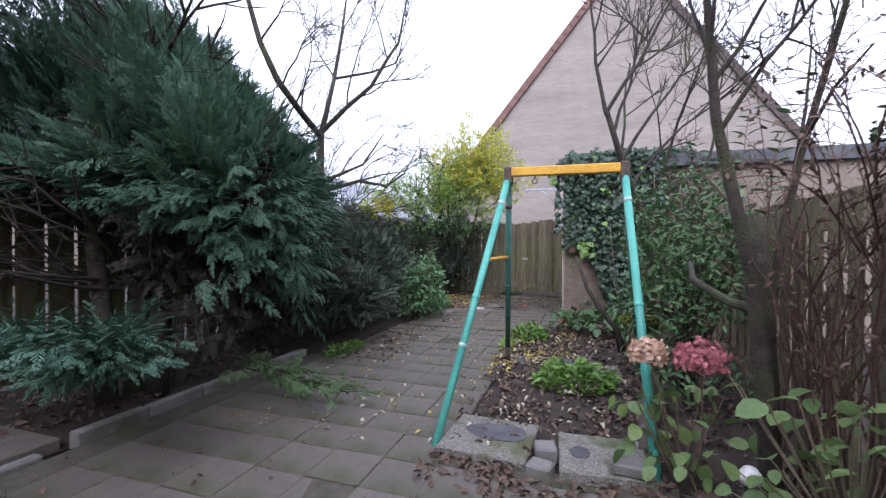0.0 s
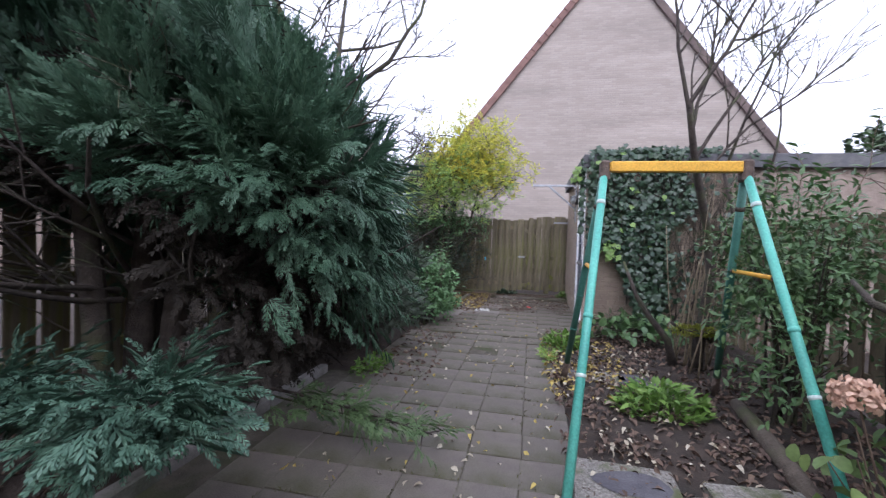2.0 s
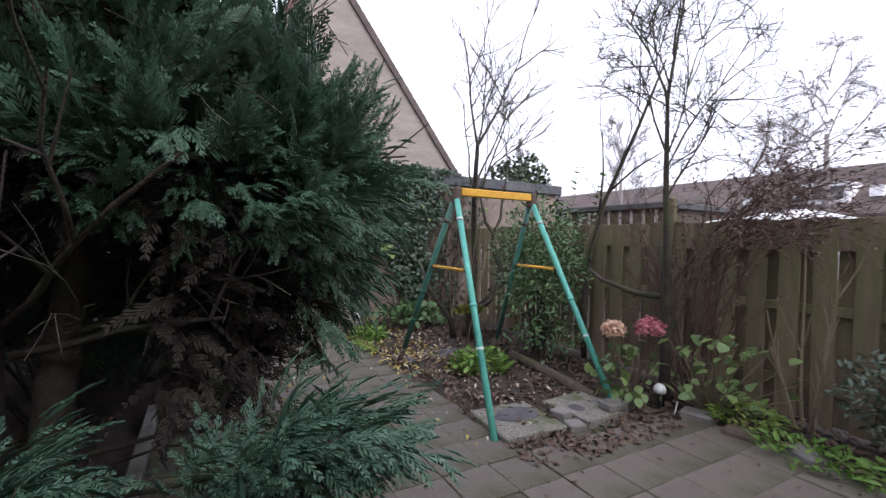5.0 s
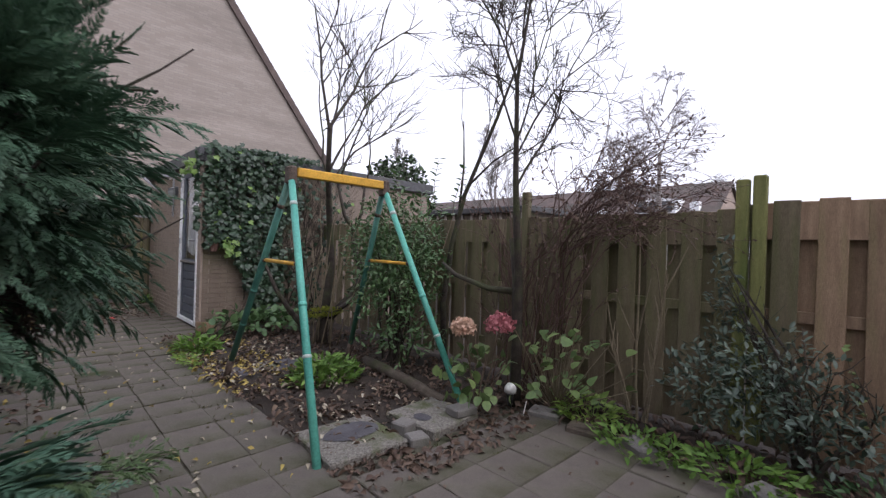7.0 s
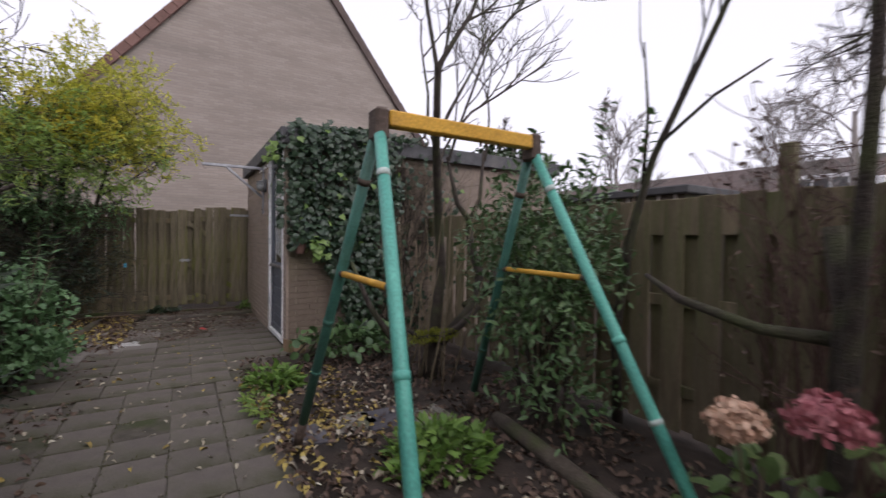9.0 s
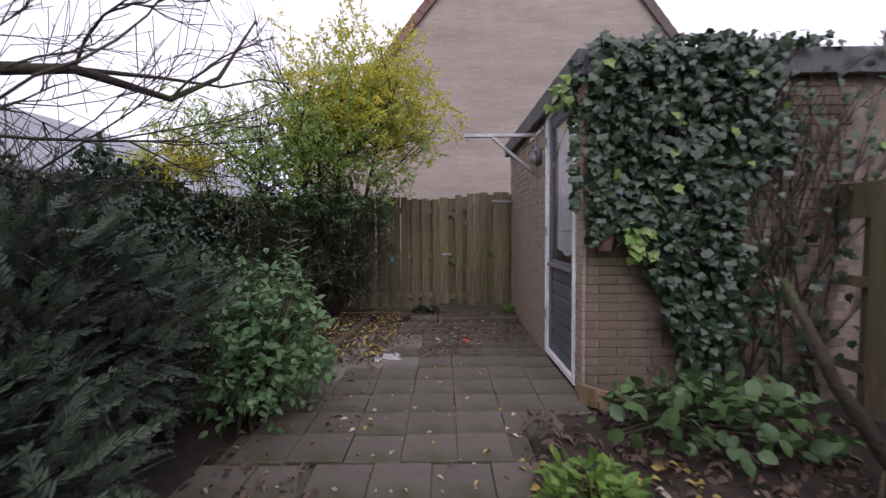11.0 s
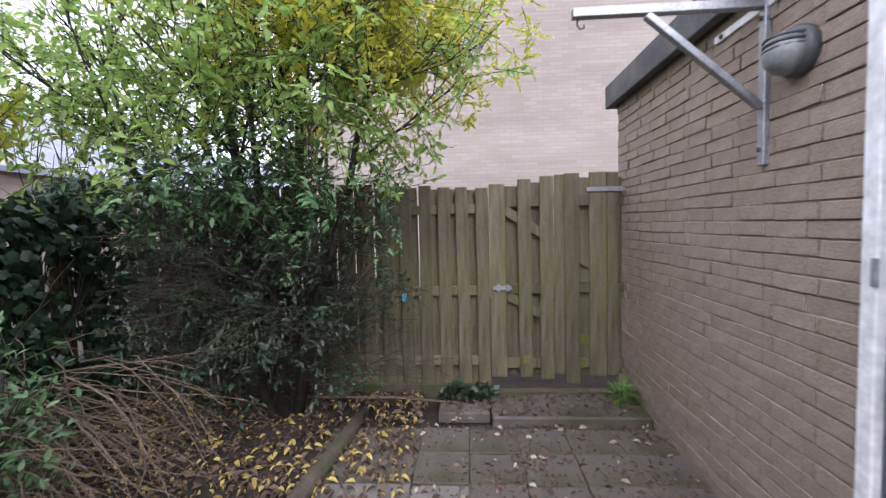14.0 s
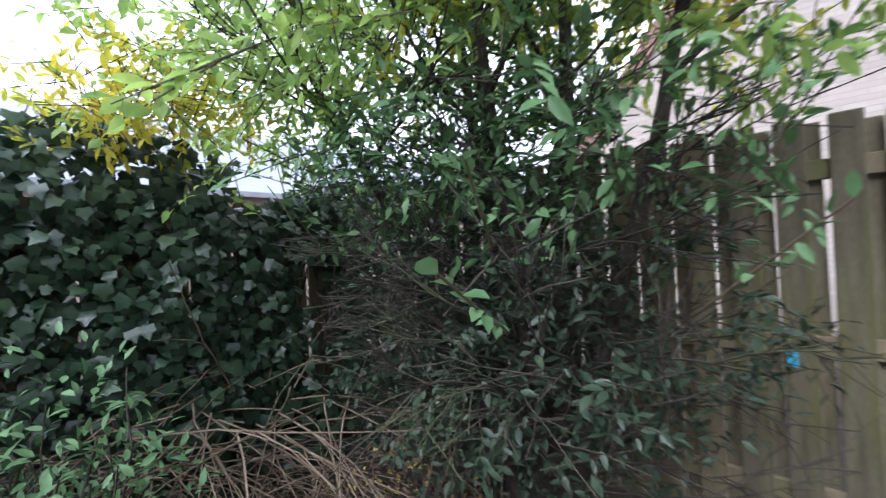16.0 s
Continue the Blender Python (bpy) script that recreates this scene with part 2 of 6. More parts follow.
def brickwork(name, c1, c2, joint, bump=0.5):
    """Far brickwork, too small to pick apart: courses of 62 mm, with weather bands."""
    m = bpy.data.materials.new(name)
    m.use_nodes = True
    n, l = m.node_tree.nodes, m.node_tree.links
    b = n["Principled BSDF"]
    b.inputs["Roughness"].default_value = 0.9
    tc, sp, cb = n.new("ShaderNodeTexCoord"), n.new("ShaderNodeSeparateXYZ"), n.new("ShaderNodeCombineXYZ")
    l.new(tc.outputs["Object"], sp.inputs[0])
    ad = n.new("ShaderNodeMath")
    l.new(sp.outputs[0], ad.inputs[0])
    l.new(sp.outputs[1], ad.inputs[1])
    l.new(ad.outputs[0], cb.inputs[0])
    l.new(sp.outputs[2], cb.inputs[1])
    br = n.new("ShaderNodeTexBrick")
    br.inputs["Scale"].default_value = 1.0
    br.inputs["Brick Width"].default_value, br.inputs["Row Height"].default_value = 0.225, 0.066
    br.inputs["Mortar Size"].default_value, br.inputs["Mortar Smooth"].default_value = 0.006, 0.4
    for i, c in (("Color1", c1), ("Color2", c2), ("Mortar", joint)):
        br.inputs[i].default_value = (*c, 1)
    l.new(cb.outputs[0], br.inputs["Vector"])
    no = n.new("ShaderNodeTexNoise")
    mp = n.new("ShaderNodeMapping")
    mp.inputs["Scale"].default_value = (0.35, 0.35, 2.2)
    l.new(tc.outputs["Object"], mp.inputs["Vector"])
    l.new(mp.outputs[0], no.inputs["Vector"])
    no.inputs["Scale"].default_value, no.inputs["Detail"].default_value = 1.0, 6.0
    r = n.new("ShaderNodeMapRange")
    r.inputs[1].default_value, r.inputs[2].default_value = 0.3, 0.7
    r.inputs[3].default_value, r.inputs[4].default_value = 0.82, 1.1
    l.new(no.outputs["Fac"], r.inputs[0])
    hs = n.new("ShaderNodeHueSaturation")
    l.new(r.outputs[0], hs.inputs["Value"])
    l.new(br.outputs["Color"], hs.inputs["Color"])
    l.new(hs.outputs[0], b.inputs["Base Color"])
    bp = n.new("ShaderNodeBump")
    bp.inputs["Strength"].default_value, bp.inputs["Distance"].default_value, bp.invert = bump, 0.008, True
    l.new(br.outputs["Fac"], bp.inputs["Height"])
    l.new(bp.outputs[0], b.inputs["Normal"])
    return m


gable_brick = brickwork("pale_gable_brick", (0.262, 0.222, 0.190), (0.302, 0.260, 0.226), (0.240, 0.212, 0.188))
house_brick = brickwork("house_brick", (0.28, 0.21, 0.17), (0.34, 0.26, 0.21), (0.3, 0.27, 0.24))


def glass_mat():
    m = bpy.data.materials.new("window_glass")
    m.use_nodes = True
    b = m.node_tree.nodes["Principled BSDF"]
    b.inputs["Transmission Weight"].default_value, b.inputs["Roughness"].default_value = 1.0, 0.02
    b.inputs["IOR"].default_value, b.inputs["Base Color"].default_value = 1.45, (0.93, 0.95, 0.96, 1)
    return m


glass = glass_mat()


# ---- building helpers ----
def base_of(ob):
    while ob.parent:
        ob = ob.parent
    return ob.location


GROUPS = {"herb_clump": "weeds in the beds", "concrete_block": "loose blocks by the swing", "aggregate_slab": "slabs under the swing", "stepping_stone": "stones across the bed",
          "edging_stone": "stones along the patio bed", "juniper": "evergreen shrubs by the path", "leafy_shoot": "shoots of the green shrub", "privet_shoot": "shoots of the privet",
          "cypress_limb": "low limbs of the cypress", "fallen_branch": "broken branches at the kerb", "fallen_stick": "sticks at the back fence", "roof_tile_shard": "shards at the shed corner",
          "cotoneaster": "dark shrubs in the west bed", "small_leaf_shrub": "small shrubs in the back bed", "far_bare_tree": "bare trees further off", "thin_sapling": "sapling stems by the brown fence"}


def thing(name, loc, label, category, group="", kind=""):
    ob = new(name)
    group = group or GROUPS.get(name, "")
    ob.location = loc
    return tagged(ob, label, category, group, kind)


def part(name, geo, mat, parent=None, label="", smooth=False):
    """One mesh object from a bmesh or a mesh, built in world places, under a thing or a part."""
    if isinstance(geo, bmesh.types.BMesh):
        me = bpy.data.meshes.new(name)
        bmesh.ops.recalc_face_normals(geo, faces=geo.faces)
        geo.to_mesh(me)
        geo.free()
    else:
        me = geo
    if not me.materials:
        me.materials.append(mat)
    if smooth:
        me.polygons.foreach_set("use_smooth", [True] * len(me.polygons))
    ob = new(name, me)
    if parent:
        ob.parent = parent
        me.transform(Matrix.Translation(-base_of(parent)))
    if label:
        tagged(ob, label)
    return ob


def box(bm, lo, hi, bevel=0.0, m=None):
    r = bmesh.ops.create_cube(bm, size=1.0)
    c = [(a + b) / 2 for a, b in zip(lo, hi)]
    s = [b - a for a, b in zip(lo, hi)]
    t = Matrix.Translation(c) @ Matrix.Diagonal((*s, 1))
    bmesh.ops.transform(bm, matrix=(m @ t) if m else t, verts=r["verts"])
    if bevel:
        edges = list({e for v in r["verts"] for e in v.link_edges})
        bmesh.ops.bevel(bm, geom=edges, offset=bevel, segments=1, affect="EDGES")
    return bm


def boxes(*items, bevel=0.0):
    bm = bmesh.new()
    for lo, hi in items:
        box(bm, lo, hi, bevel)
    return bm


def tube(bm, points, radii, sides=10, cap=True):
    rings = []
    pts = [Vector(p) for p in points]
    for i, p in enumerate(pts):
        d = (pts[min(i + 1, len(pts) - 1)] - pts[max(i - 1, 0)]).normalized()
        a = d.orthogonal().normalized()
        if rings:
            a = (prev - d * prev.dot(d)).normalized()
        prev = a
        b = d.cross(a)
        r = radii[i] if isinstance(radii, (list, tuple)) else radii
        rings.append([bm.verts.new(p + (a * math.cos(k * 2 * math.pi / sides) + b * math.sin(k * 2 * math.pi / sides)) * r) for k in range(sides)])
    for u, v in zip(rings, rings[1:]):
        for k in range(sides):
            bm.faces.new((u[k], u[(k + 1) % sides], v[(k + 1) % sides], v[k]))
    if cap:
        bm.faces.new(rings[0][::-1])
        bm.faces.new(rings[-1])
    return bm


def tri_mesh(name, verts, tris):
    me = bpy.data.meshes.new(name)
    verts, tris = np.asarray(verts, dtype=np.float32), np.asarray(tris, dtype=np.int32)
    me.vertices.add(len(verts))
    me.vertices.foreach_set("co", verts.ravel())
    me.loops.add(tris.size)
    me.loops.foreach_set("vertex_index", tris.ravel())
    me.polygons.add(len(tris))
    me.polygons.foreach_set("loop_start", np.arange(0, tris.size, 3, dtype=np.int32))
    me.update()
    me.validate()
    return me


def unit(v):
    return v / np.maximum(np.linalg.norm(v, axis=-1, keepdims=True), 1e-9)


def strew(name, template, at, along, up, size):
    """One mesh of many copies of a small template (verts, tris): y of the template goes along, z goes up."""
    tv, tt = template
    n = len(at)
    y = unit(np.asarray(along, float))
    x = unit(np.cross(y, np.asarray(up, float)))
    z = np.cross(x, y)
    size = np.broadcast_to(np.asarray(size, float), (n,))
    v = at[:, None, :] + size[:, None, None] * (tv[None, :, 0, None] * x[:, None] + tv[None, :, 1, None] * y[:, None] + tv[None, :, 2, None] * z[:, None])
    t = tt[None] + (np.arange(n) * len(tv))[:, None, None]
    return tri_mesh(name, v.reshape(-1, 3), t.reshape(-1, 3))


def rod_mesh(name, segs, sides=3):
    """One mesh of thin tapered rods: rows of start, end, start radius, end radius."""
    a = np.array([s[0] for s in segs], float)
    b = np.array([s[1] for s in segs], float)
    ra, rb = np.array([s[2] for s in segs]), np.array([s[3] for s in segs])
    d = unit(b - a)
    h = np.where(np.abs(d[:, 2:3]) > 0.9, np.array([[1.0, 0, 0]]), np.array([[0, 0, 1.0]]))
    u = unit(np.cross(d, h))
    w = np.cross(d, u)
    ang = np.arange(sides) * 2 * np.pi / sides
    ring = u[:, None] * np.cos(ang)[None, :, None] + w[:, None] * np.sin(ang)[None, :, None]
    v = np.concatenate([a[:, None] + ring * ra[:, None, None], b[:, None] + ring * rb[:, None, None]], 1)
    k = np.arange(sides)
    k2 = (k + 1) % sides
    f = np.concatenate([np.stack([k, k2, k2 + sides], 1), np.stack([k, k2 + sides, k + sides], 1)])
    t = f[None] + (np.arange(len(segs)) * 2 * sides)[:, None, None]
    return tri_mesh(name, v.reshape(-1, 3), t.reshape(-1, 3))


def grow(start, way, length, radius, depth, spread=0.5, kids=(3, 5), shrink=0.62, rise=0.15, wobble=0.12, steps=4, out=None, tip=0.002, first=0.3):
    """A bare branch and all that springs from it, as rods."""
    out = [] if out is None else out
    p, d = np.array(start, float), unit(np.array(way, float))
    pts = [p]
    for i in range(steps):
        d = unit(d + R.normal(0, wobble, 3) + np.array([0, 0, rise / steps]))
        q = p + d * length / steps
        r0, r1 = radius * (1 - 0.6 * i / steps), radius * (1 - 0.6 * (i + 1) / steps)
        out.append((p, q, max(r0, tip), max(r1, tip)))
        p = q
        pts.append(p)
    if depth > 0:
        for k in range(int(R.integers(kids[0], kids[1] + 1))):
            f = first + (1 - first) * R.random()
            i = min(int(f * steps), steps - 1)
            q = pts[i] + (pts[i + 1] - pts[i]) * (f * steps - i)
            side = unit(R.normal(0, 1, 3))
            dd = unit(unit(pts[i + 1] - pts[i]) + side * spread * (0.7 + 0.6 * R.random()))
            grow(q, dd, length * shrink * (0.7 + 0.5 * R.random()), radius * 0.55, depth - 1, spread, kids, shrink, rise, wobble, max(steps - 1, 2), out, tip, first)
    return out


def flat(outline, fold=0.0, curl=0.0):
    """A leaf blade from half an outline of (y, half width): folded along its rib, its tip curled."""
    v, t = [], []
    for y, w in outline:
        z = -curl * y * y
        v += [(-w, y, z + fold * w), (0, y, z), (w, y, z + fold * w)]
    for i in range(len(outline) - 1):
        a, b = 3 * i, 3 * i + 3
        for k in (0, 1):
            t += [(a + k, a + k + 1, b + k + 1), (a + k, b + k + 1, b + k)]
    return np.array(v, float), np.array(t)


LEAF = flat([(0, 0.02), (0.3, 0.2), (0.65, 0.18), (1, 0.01)], 0.35, 0.15)
BROAD = flat([(0, 0.03), (0.22, 0.24), (0.5, 0.29), (0.78, 0.19), (1, 0.01)], 0.3, 0.25)
SLIM = flat([(0, 0.01), (0.4, 0.13), (1, 0.005)], 0.3, 0.2)
ROUND = flat([(0, 0.05), (0.2, 0.32), (0.55, 0.4), (0.85, 0.25), (1, 0.02)], 0.25, 0.25)
CURLED = flat([(0, 0.03), (0.35, 0.26), (0.7, 0.22), (1, 0.02)], 0.8, 0.5)
IVY = (np.array([(0, 0, 0), (-0.40, 0.0, 0.05), (-0.42, 0.26, 0.04), (-0.47, 0.5, 0.07), (-0.24, 0.6, 0.0), (0, 1.0, -0.08),
                 (0.24, 0.6, 0.0), (0.47, 0.5, 0.07), (0.42, 0.26, 0.04), (0.40, 0.0, 0.05), (0, 0.45, 0.06)], float),
       np.array([(10, i, i + 1) for i in range(0, 9)] + [(10, 9, 0)]))


def spray_template(pairs=7, droop=0.2, wide=0.020):
    """A slim feathery spray: a thin axis and forward-swept side shoots of uneven length."""
    v, t = [], []
    rows = [((0, 0), (0, 1.0), wide)]
    for i in range(pairs):
        y = 0.04 + 0.78 * i / (pairs - 1)
        ln = 0.40 * (1 - 0.6 * i / (pairs - 1))
        for s in (-1, 1):
            k = ln * (1.0 if (i + s) % 2 else 0.74)
            rows.append(((0, y), (s * k * 0.50, y + k * 0.86), wide * 1.15))
    for (ax, ay), (bx, by), w in rows:
        d = math.hypot(bx - ax, by - ay)
        nx, ny = -(by - ay) / d * w, (bx - ax) / d * w
        mx, my = ax + (bx - ax) * 0.6, ay + (by - ay) * 0.6
        i = len(v)
        for x, y in ((ax, ay), (mx + nx, my + ny), (bx, by), (mx - nx, my - ny)):
            v.append((x, y, -droop * y * y - 0.35 * abs(x) ** 1.4))
        t += [(i, i + 1, i + 2), (i, i + 2, i + 3)]
    return np.array(v, float), np.array(t)


SPRAY = spray_template(7, 0.2, 0.027)
SPRAY_LOW = spray_template(6, 0.45, 0.028)


def plumes(p, d, k, length, size, lay=0.5, out=None):
    """Feathery plumes: k sprays in two ranks along each axis d from p, all swept towards its tip; lay: how level they lie; out: the way they face."""
    s = unit(np.cross(d, (UP if out is None else out) + R.normal(0, 1.0 - 0.8 * lay, p.shape)))
    f = unit(np.cross(s, d))
    ln = length * (0.65 + 0.7 * R.random(len(p)))
    at, along, face, sz = [], [], [], []
    for i in range(k):
        u = i / (k - 1)
        g = (1 if i % 2 else -1) * (0.75 - 0.6 * u)
        at.append(p + d * (ln * u * 0.8)[:, None] + R.normal(0, 0.006, p.shape))
        along.append(unit(d + s * g + R.normal(0, 0.10, p.shape) + DOWN * 0.10 * lay))
        face.append(unit(f + R.normal(0, 0.25, p.shape)))
        sz.append(size * (1.15 - 0.5 * u) * (0.8 + 0.4 * R.random(len(p))))
    return np.concatenate(at), np.concatenate(along), np.concatenate(face), np.concatenate(sz)


def blob_points(n, centre, radii, shell=0.55, low=-1.0, noise_amp=0.22, freq=1.6, seed=0.0):
    """Points and outward ways in an uneven rounded crown, denser towards its outside."""
    out_p, out_n = [], []
    c, r = np.array(centre, float), np.array(radii, float)
    while len(out_p) < n:
        d = unit(R.normal(0, 1, 3))
        if d[2] < low:
            continue
        k = 1 + noise_amp * 2 * noise.noise(Vector(d * freq + seed))
        k *= 1 - shell * R.random() ** 2.2
        out_p.append(c + d * r * k)
        out_n.append(unit(d / r))
    return np.array(out_p), np.array(out_n)


def sprigs(p, n, k, length, droop=0.1, jitter=0.7):
    """Leaf places, ways and faces along short twigs, one twig for each point; and the twigs as rods."""
    d = unit(n * 0.6 + R.normal(0, jitter, p.shape) + UP * (0.2 - droop))
    s = unit(np.cross(d, UP + R.normal(0, 0.4, p.shape)))
    ln = length * (0.6 + 0.8 * R.random(len(p)))
    at, along, face = [], [], []
    for i in range(k):
        f = 0.15 + 0.85 * i / (k - 1)
        g = (1 if i % 2 else -1) * (1 - 0.6 * f)
        at.append(p + d * (ln * (f - 0.5))[:, None] + R.normal(0, 0.008, p.shape))
        along.append(unit(d * 0.65 + s * g + R.normal(0, 0.3, p.shape) + DOWN * droop))
        face.append(unit(UP + n * 0.3 + R.normal(0, 0.4, p.shape)))
    rods = [(a - b * c * 0.5, a + b * c * 0.5, 0.0028, 0.0012) for a, b, c in zip(p, d, ln)]
    return np.concatenate(at), np.concatenate(along), np.concatenate(face), rods


def bounded(p, n, test):
    keep = np.array([test(q) for q in p])
    return p[keep], n[keep]



# ---- ground ----
def ground_sheet():
    bm = bmesh.new()
    xs = [-400, -60, -12] + [-4 + 0.25 * i for i in range(45)] + [12, 60, 400]
    ys = [-400, -60, -12] + [-4 + 0.25 * i for i in range(65)] + [18, 60, 400]
    grid = [[bm.verts.new((x, y, -0.045)) for x in xs] for y in ys]
    for a, b in zip(grid, grid[1:]):
        for i in range(len(xs) - 1):
            bm.faces.new((a[i], a[i + 1], b[i + 1], b[i]))
    return tagged(part("ground", bm, soil, smooth=True), "dark bare garden soil under beds and paving", "ground", kind="structure")


ground_sheet()


def soil_bed(name, x0, x1, y0, y1, lift, label):
    """A bed of lumpy earth, a little proud of the paving."""
    bm = bmesh.new()
    nx, ny = int((x1 - x0) / 0.06) + 1, int((y1 - y0) / 0.06) + 1
    g = []
    for j in range(ny + 1):
        row = []
        for i in range(nx + 1):
            x, y = x0 + (x1 - x0) * i / nx, y0 + (y1 - y0) * j / ny
            e = min(i, nx - i, j, ny - j) / 4
            z = lift * min(e, 1) + (0.022 * noise.noise(Vector((x * 3, y * 3, 0))) + 0.012 * noise.noise(Vector((x * 11, y * 11, 4)))) * min(e, 1) - 0.03 * (1 - min(e, 1))
            row.append(bm.verts.new((x, y, z)))
        g.append(row)
    for a, b in zip(g, g[1:]):
        for i in range(nx):
            bm.faces.new((a[i], a[i + 1], b[i + 1], b[i]))
    return tagged(part(name, bm, soil, smooth=True), label, "soil", kind="structure")


soil_bed("bed_right", 1.54, 3.66, 3.55, 7.62, 0.015, "dark soil bed strewn with leaves under the swing")
soil_bed("bed_fence", 3.02, 3.66, -2.4, 3.55, 0.02, "dark soil bed along the wooden fence")
soil_bed("bed_left", -1.95, -0.465, -2.4, 5.0, 0.03, "shaded dark soil bed under the conifers")
soil_bed("bed_shrubs", -1.95, -0.14, 5.0, 8.0, 0.03, "dark soil bed under evergreen shrubs")
soil_bed("bed_back", -1.95, 0.02, 8.0, 10.62, 0.03, "leaf-covered soil bed at the back fence")


# ---- shed ----
def shed():
    t = thing("brick_shed", (4.0, 9.2, 0), "flat-roofed tan brick shed with ivy on its front", "shed", kind="")
    x0, x1, y0, y1, h = 2.003, 5.85, 7.675, 10.80, 2.2
    dy0, dy1, dz = 7.82, 8.715, 2.19
    w = 0.1
    part("wall", boxes(((x0, y0, -0.04), (x0 + w, dy0, h)), ((x0, dy1, -0.04), (x0 + w, y1, h)),
                       ((x0, dy0, dz), (x0 + w, dy1, h))), mortar, t)
    part("wall", boxes(((x0 + w, y0, -0.04), (x1, y0 + w, h))), mortar, t)
    part("wall", boxes(((x0 + w, y1 - w, -0.04), (x1, y1, h))), mortar, t)
    part("wall", boxes(((x1 - w, y0 + w, -0.04), (x1, y1 - w, h))), mortar, t)
    part("floor_slab", boxes(((x0 + w, y0 + w, -0.04), (x1 - w, y1 - w, 0.02))), concrete, t)
    # added dark sheet standing in for the unlit room behind the door glass
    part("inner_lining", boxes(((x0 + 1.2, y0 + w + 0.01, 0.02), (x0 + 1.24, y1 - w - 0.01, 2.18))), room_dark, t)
    part("roof", boxes(((x0 - 0.02, y0 - 0.02, h), (x1 + 0.03, y1 + 0.03, 2.31))), roof_felt, t)
    bm = bmesh.new()
    for lo, hi in (((x0 - 0.075, y0 - 0.075, 2.165), (x0 - 0.02, y1 + 0.085, 2.335)), ((x1 + 0.03, y0 - 0.075, 2.165), (x1 + 0.085, y1 + 0.085, 2.335)),
                   ((x0 - 0.02, y0 - 0.075, 2.165), (x1 + 0.03, y0 - 0.02, 2.335)), ((x0 - 0.02, y1 + 0.03, 2.165), (x1 + 0.03, y1 + 0.085, 2.335))):
        box(bm, lo, hi, 0.006)
    part("roof_trim", bm, trim_mat, t, "weathered dark roof edge")
    return t


SHED = shed()


def shed_door():
    d = thing("door_1", (2.0, 8.27, 0), "closed slate grey shed door with glazed upper half, white frame", "door", kind="structure")
    y0, y1, z0, z1, x = 7.823, 8.712, 0.03, 2.187, 1.985
    f = 0.055
    bm = bmesh.new()
    for lo, hi in (((x, y0, z0), (x + 0.1, y0 + f, z1)), ((x, y1 - f, z0), (x + 0.1, y1, z1)), ((x, y0 + f, z1 - f), (x + 0.1, y1 - f, z1)),
                   ((x, y0 + f, z0), (x + 0.1, y1 - f, z0 + 0.045))):
        box(bm, lo, hi, 0.004)
    part("door_frame", bm, white_paint, d, "white painted timber frame")
    a, b, c, e = y0 + f + 0.004, y1 - f - 0.004, z0 + 0.05, z1 - f - 0.004
    lx = x + 0.025
    wy0, wy1, wz0, wz1 = a + 0.085, b - 0.085, 0.88, e - 0.085
    bm = bmesh.new()
    for lo, hi in (((lx, a, c), (lx + 0.045, wy0, e)), ((lx, wy1, c), (lx + 0.045, b, e)), ((lx, wy0, wz1), (lx + 0.045, wy1, e)),
                   ((lx, wy0, wz0 - 0.05), (lx + 0.045, wy1, wz0)), ((lx, wy0, c), (lx + 0.045, wy1, c + 0.07))):
        box(bm, lo, hi, 0.003)
    leaf = part("door_leaf", bm, door_paint, d)
    n = 6
    hgt = (wz0 - 0.05 - c - 0.07) / n
    for i in range(n):
        z = c + 0.07 + i * hgt
        part("panel_board", box(bmesh.new(), (lx + 0.010, wy0 - 0.002, z + 0.004), (lx + 0.04, wy1 + 0.002, z + hgt - 0.004), 0.009), door_paint, leaf)
    part("weather_bar", box(bmesh.new(), (lx - 0.028, wy0 - 0.05, wz0 - 0.045), (lx + 0.01, wy1 + 0.05, wz0 - 0.012), 0.006), concrete, d, "pale grey drip rail")
    bm = bmesh.new()
    for lo, hi in (((lx + 0.006, wy0, wz0), (lx + 0.03, wy0 + 0.014, wz1)), ((lx + 0.006, wy1 - 0.014, wz0), (lx + 0.03, wy1, wz1)),
                   ((lx + 0.006, wy0, wz1 - 0.014), (lx + 0.03, wy1, wz1)), ((lx + 0.006, wy0, wz0), (lx + 0.03, wy1, wz0 + 0.014))):
        box(bm, lo, hi, 0.002)
    part("glazing_bead", bm, door_paint, d)
    pane = part("pane", boxes(((lx + 0.016, wy0 + 0.01, wz0 + 0.01), (lx + 0.022, wy1 - 0.01, wz1 - 0.01))), glass, d)
    pane.visible_shadow = False
    hy = a + 0.045
    bm = box(bmesh.new(), (lx - 0.008, hy - 0.018, 1.03), (lx + 0.002, hy + 0.018, 1.24), 0.003)
    plate = part("handle_plate", bm, steel, d)
    bm = bmesh.new()
    tube(bm, [(lx, hy, 1.155), (lx - 0.045, hy, 1.155), (lx - 0.052, hy + 0.03, 1.155), (lx - 0.05, hy + 0.12, 1.15)], [0.009, 0.009, 0.009, 0.008], 8)
    part("door_handle", bm, steel, d, "metal lever handle", True)
    for z in (0.35, 1.1, 1.9):
        bm = bmesh.new()
        tube(bm, [(x - 0.004, y1 - f + 0.004, z), (x - 0.004, y1 - f + 0.004, z + 0.08)], 0.008, 8)
        part("hinge", bm, steel, d)
    # lace curtain behind the glass, its hem scalloped and short of the sill
    v, t = [], []
    nx, nz = 120, 26
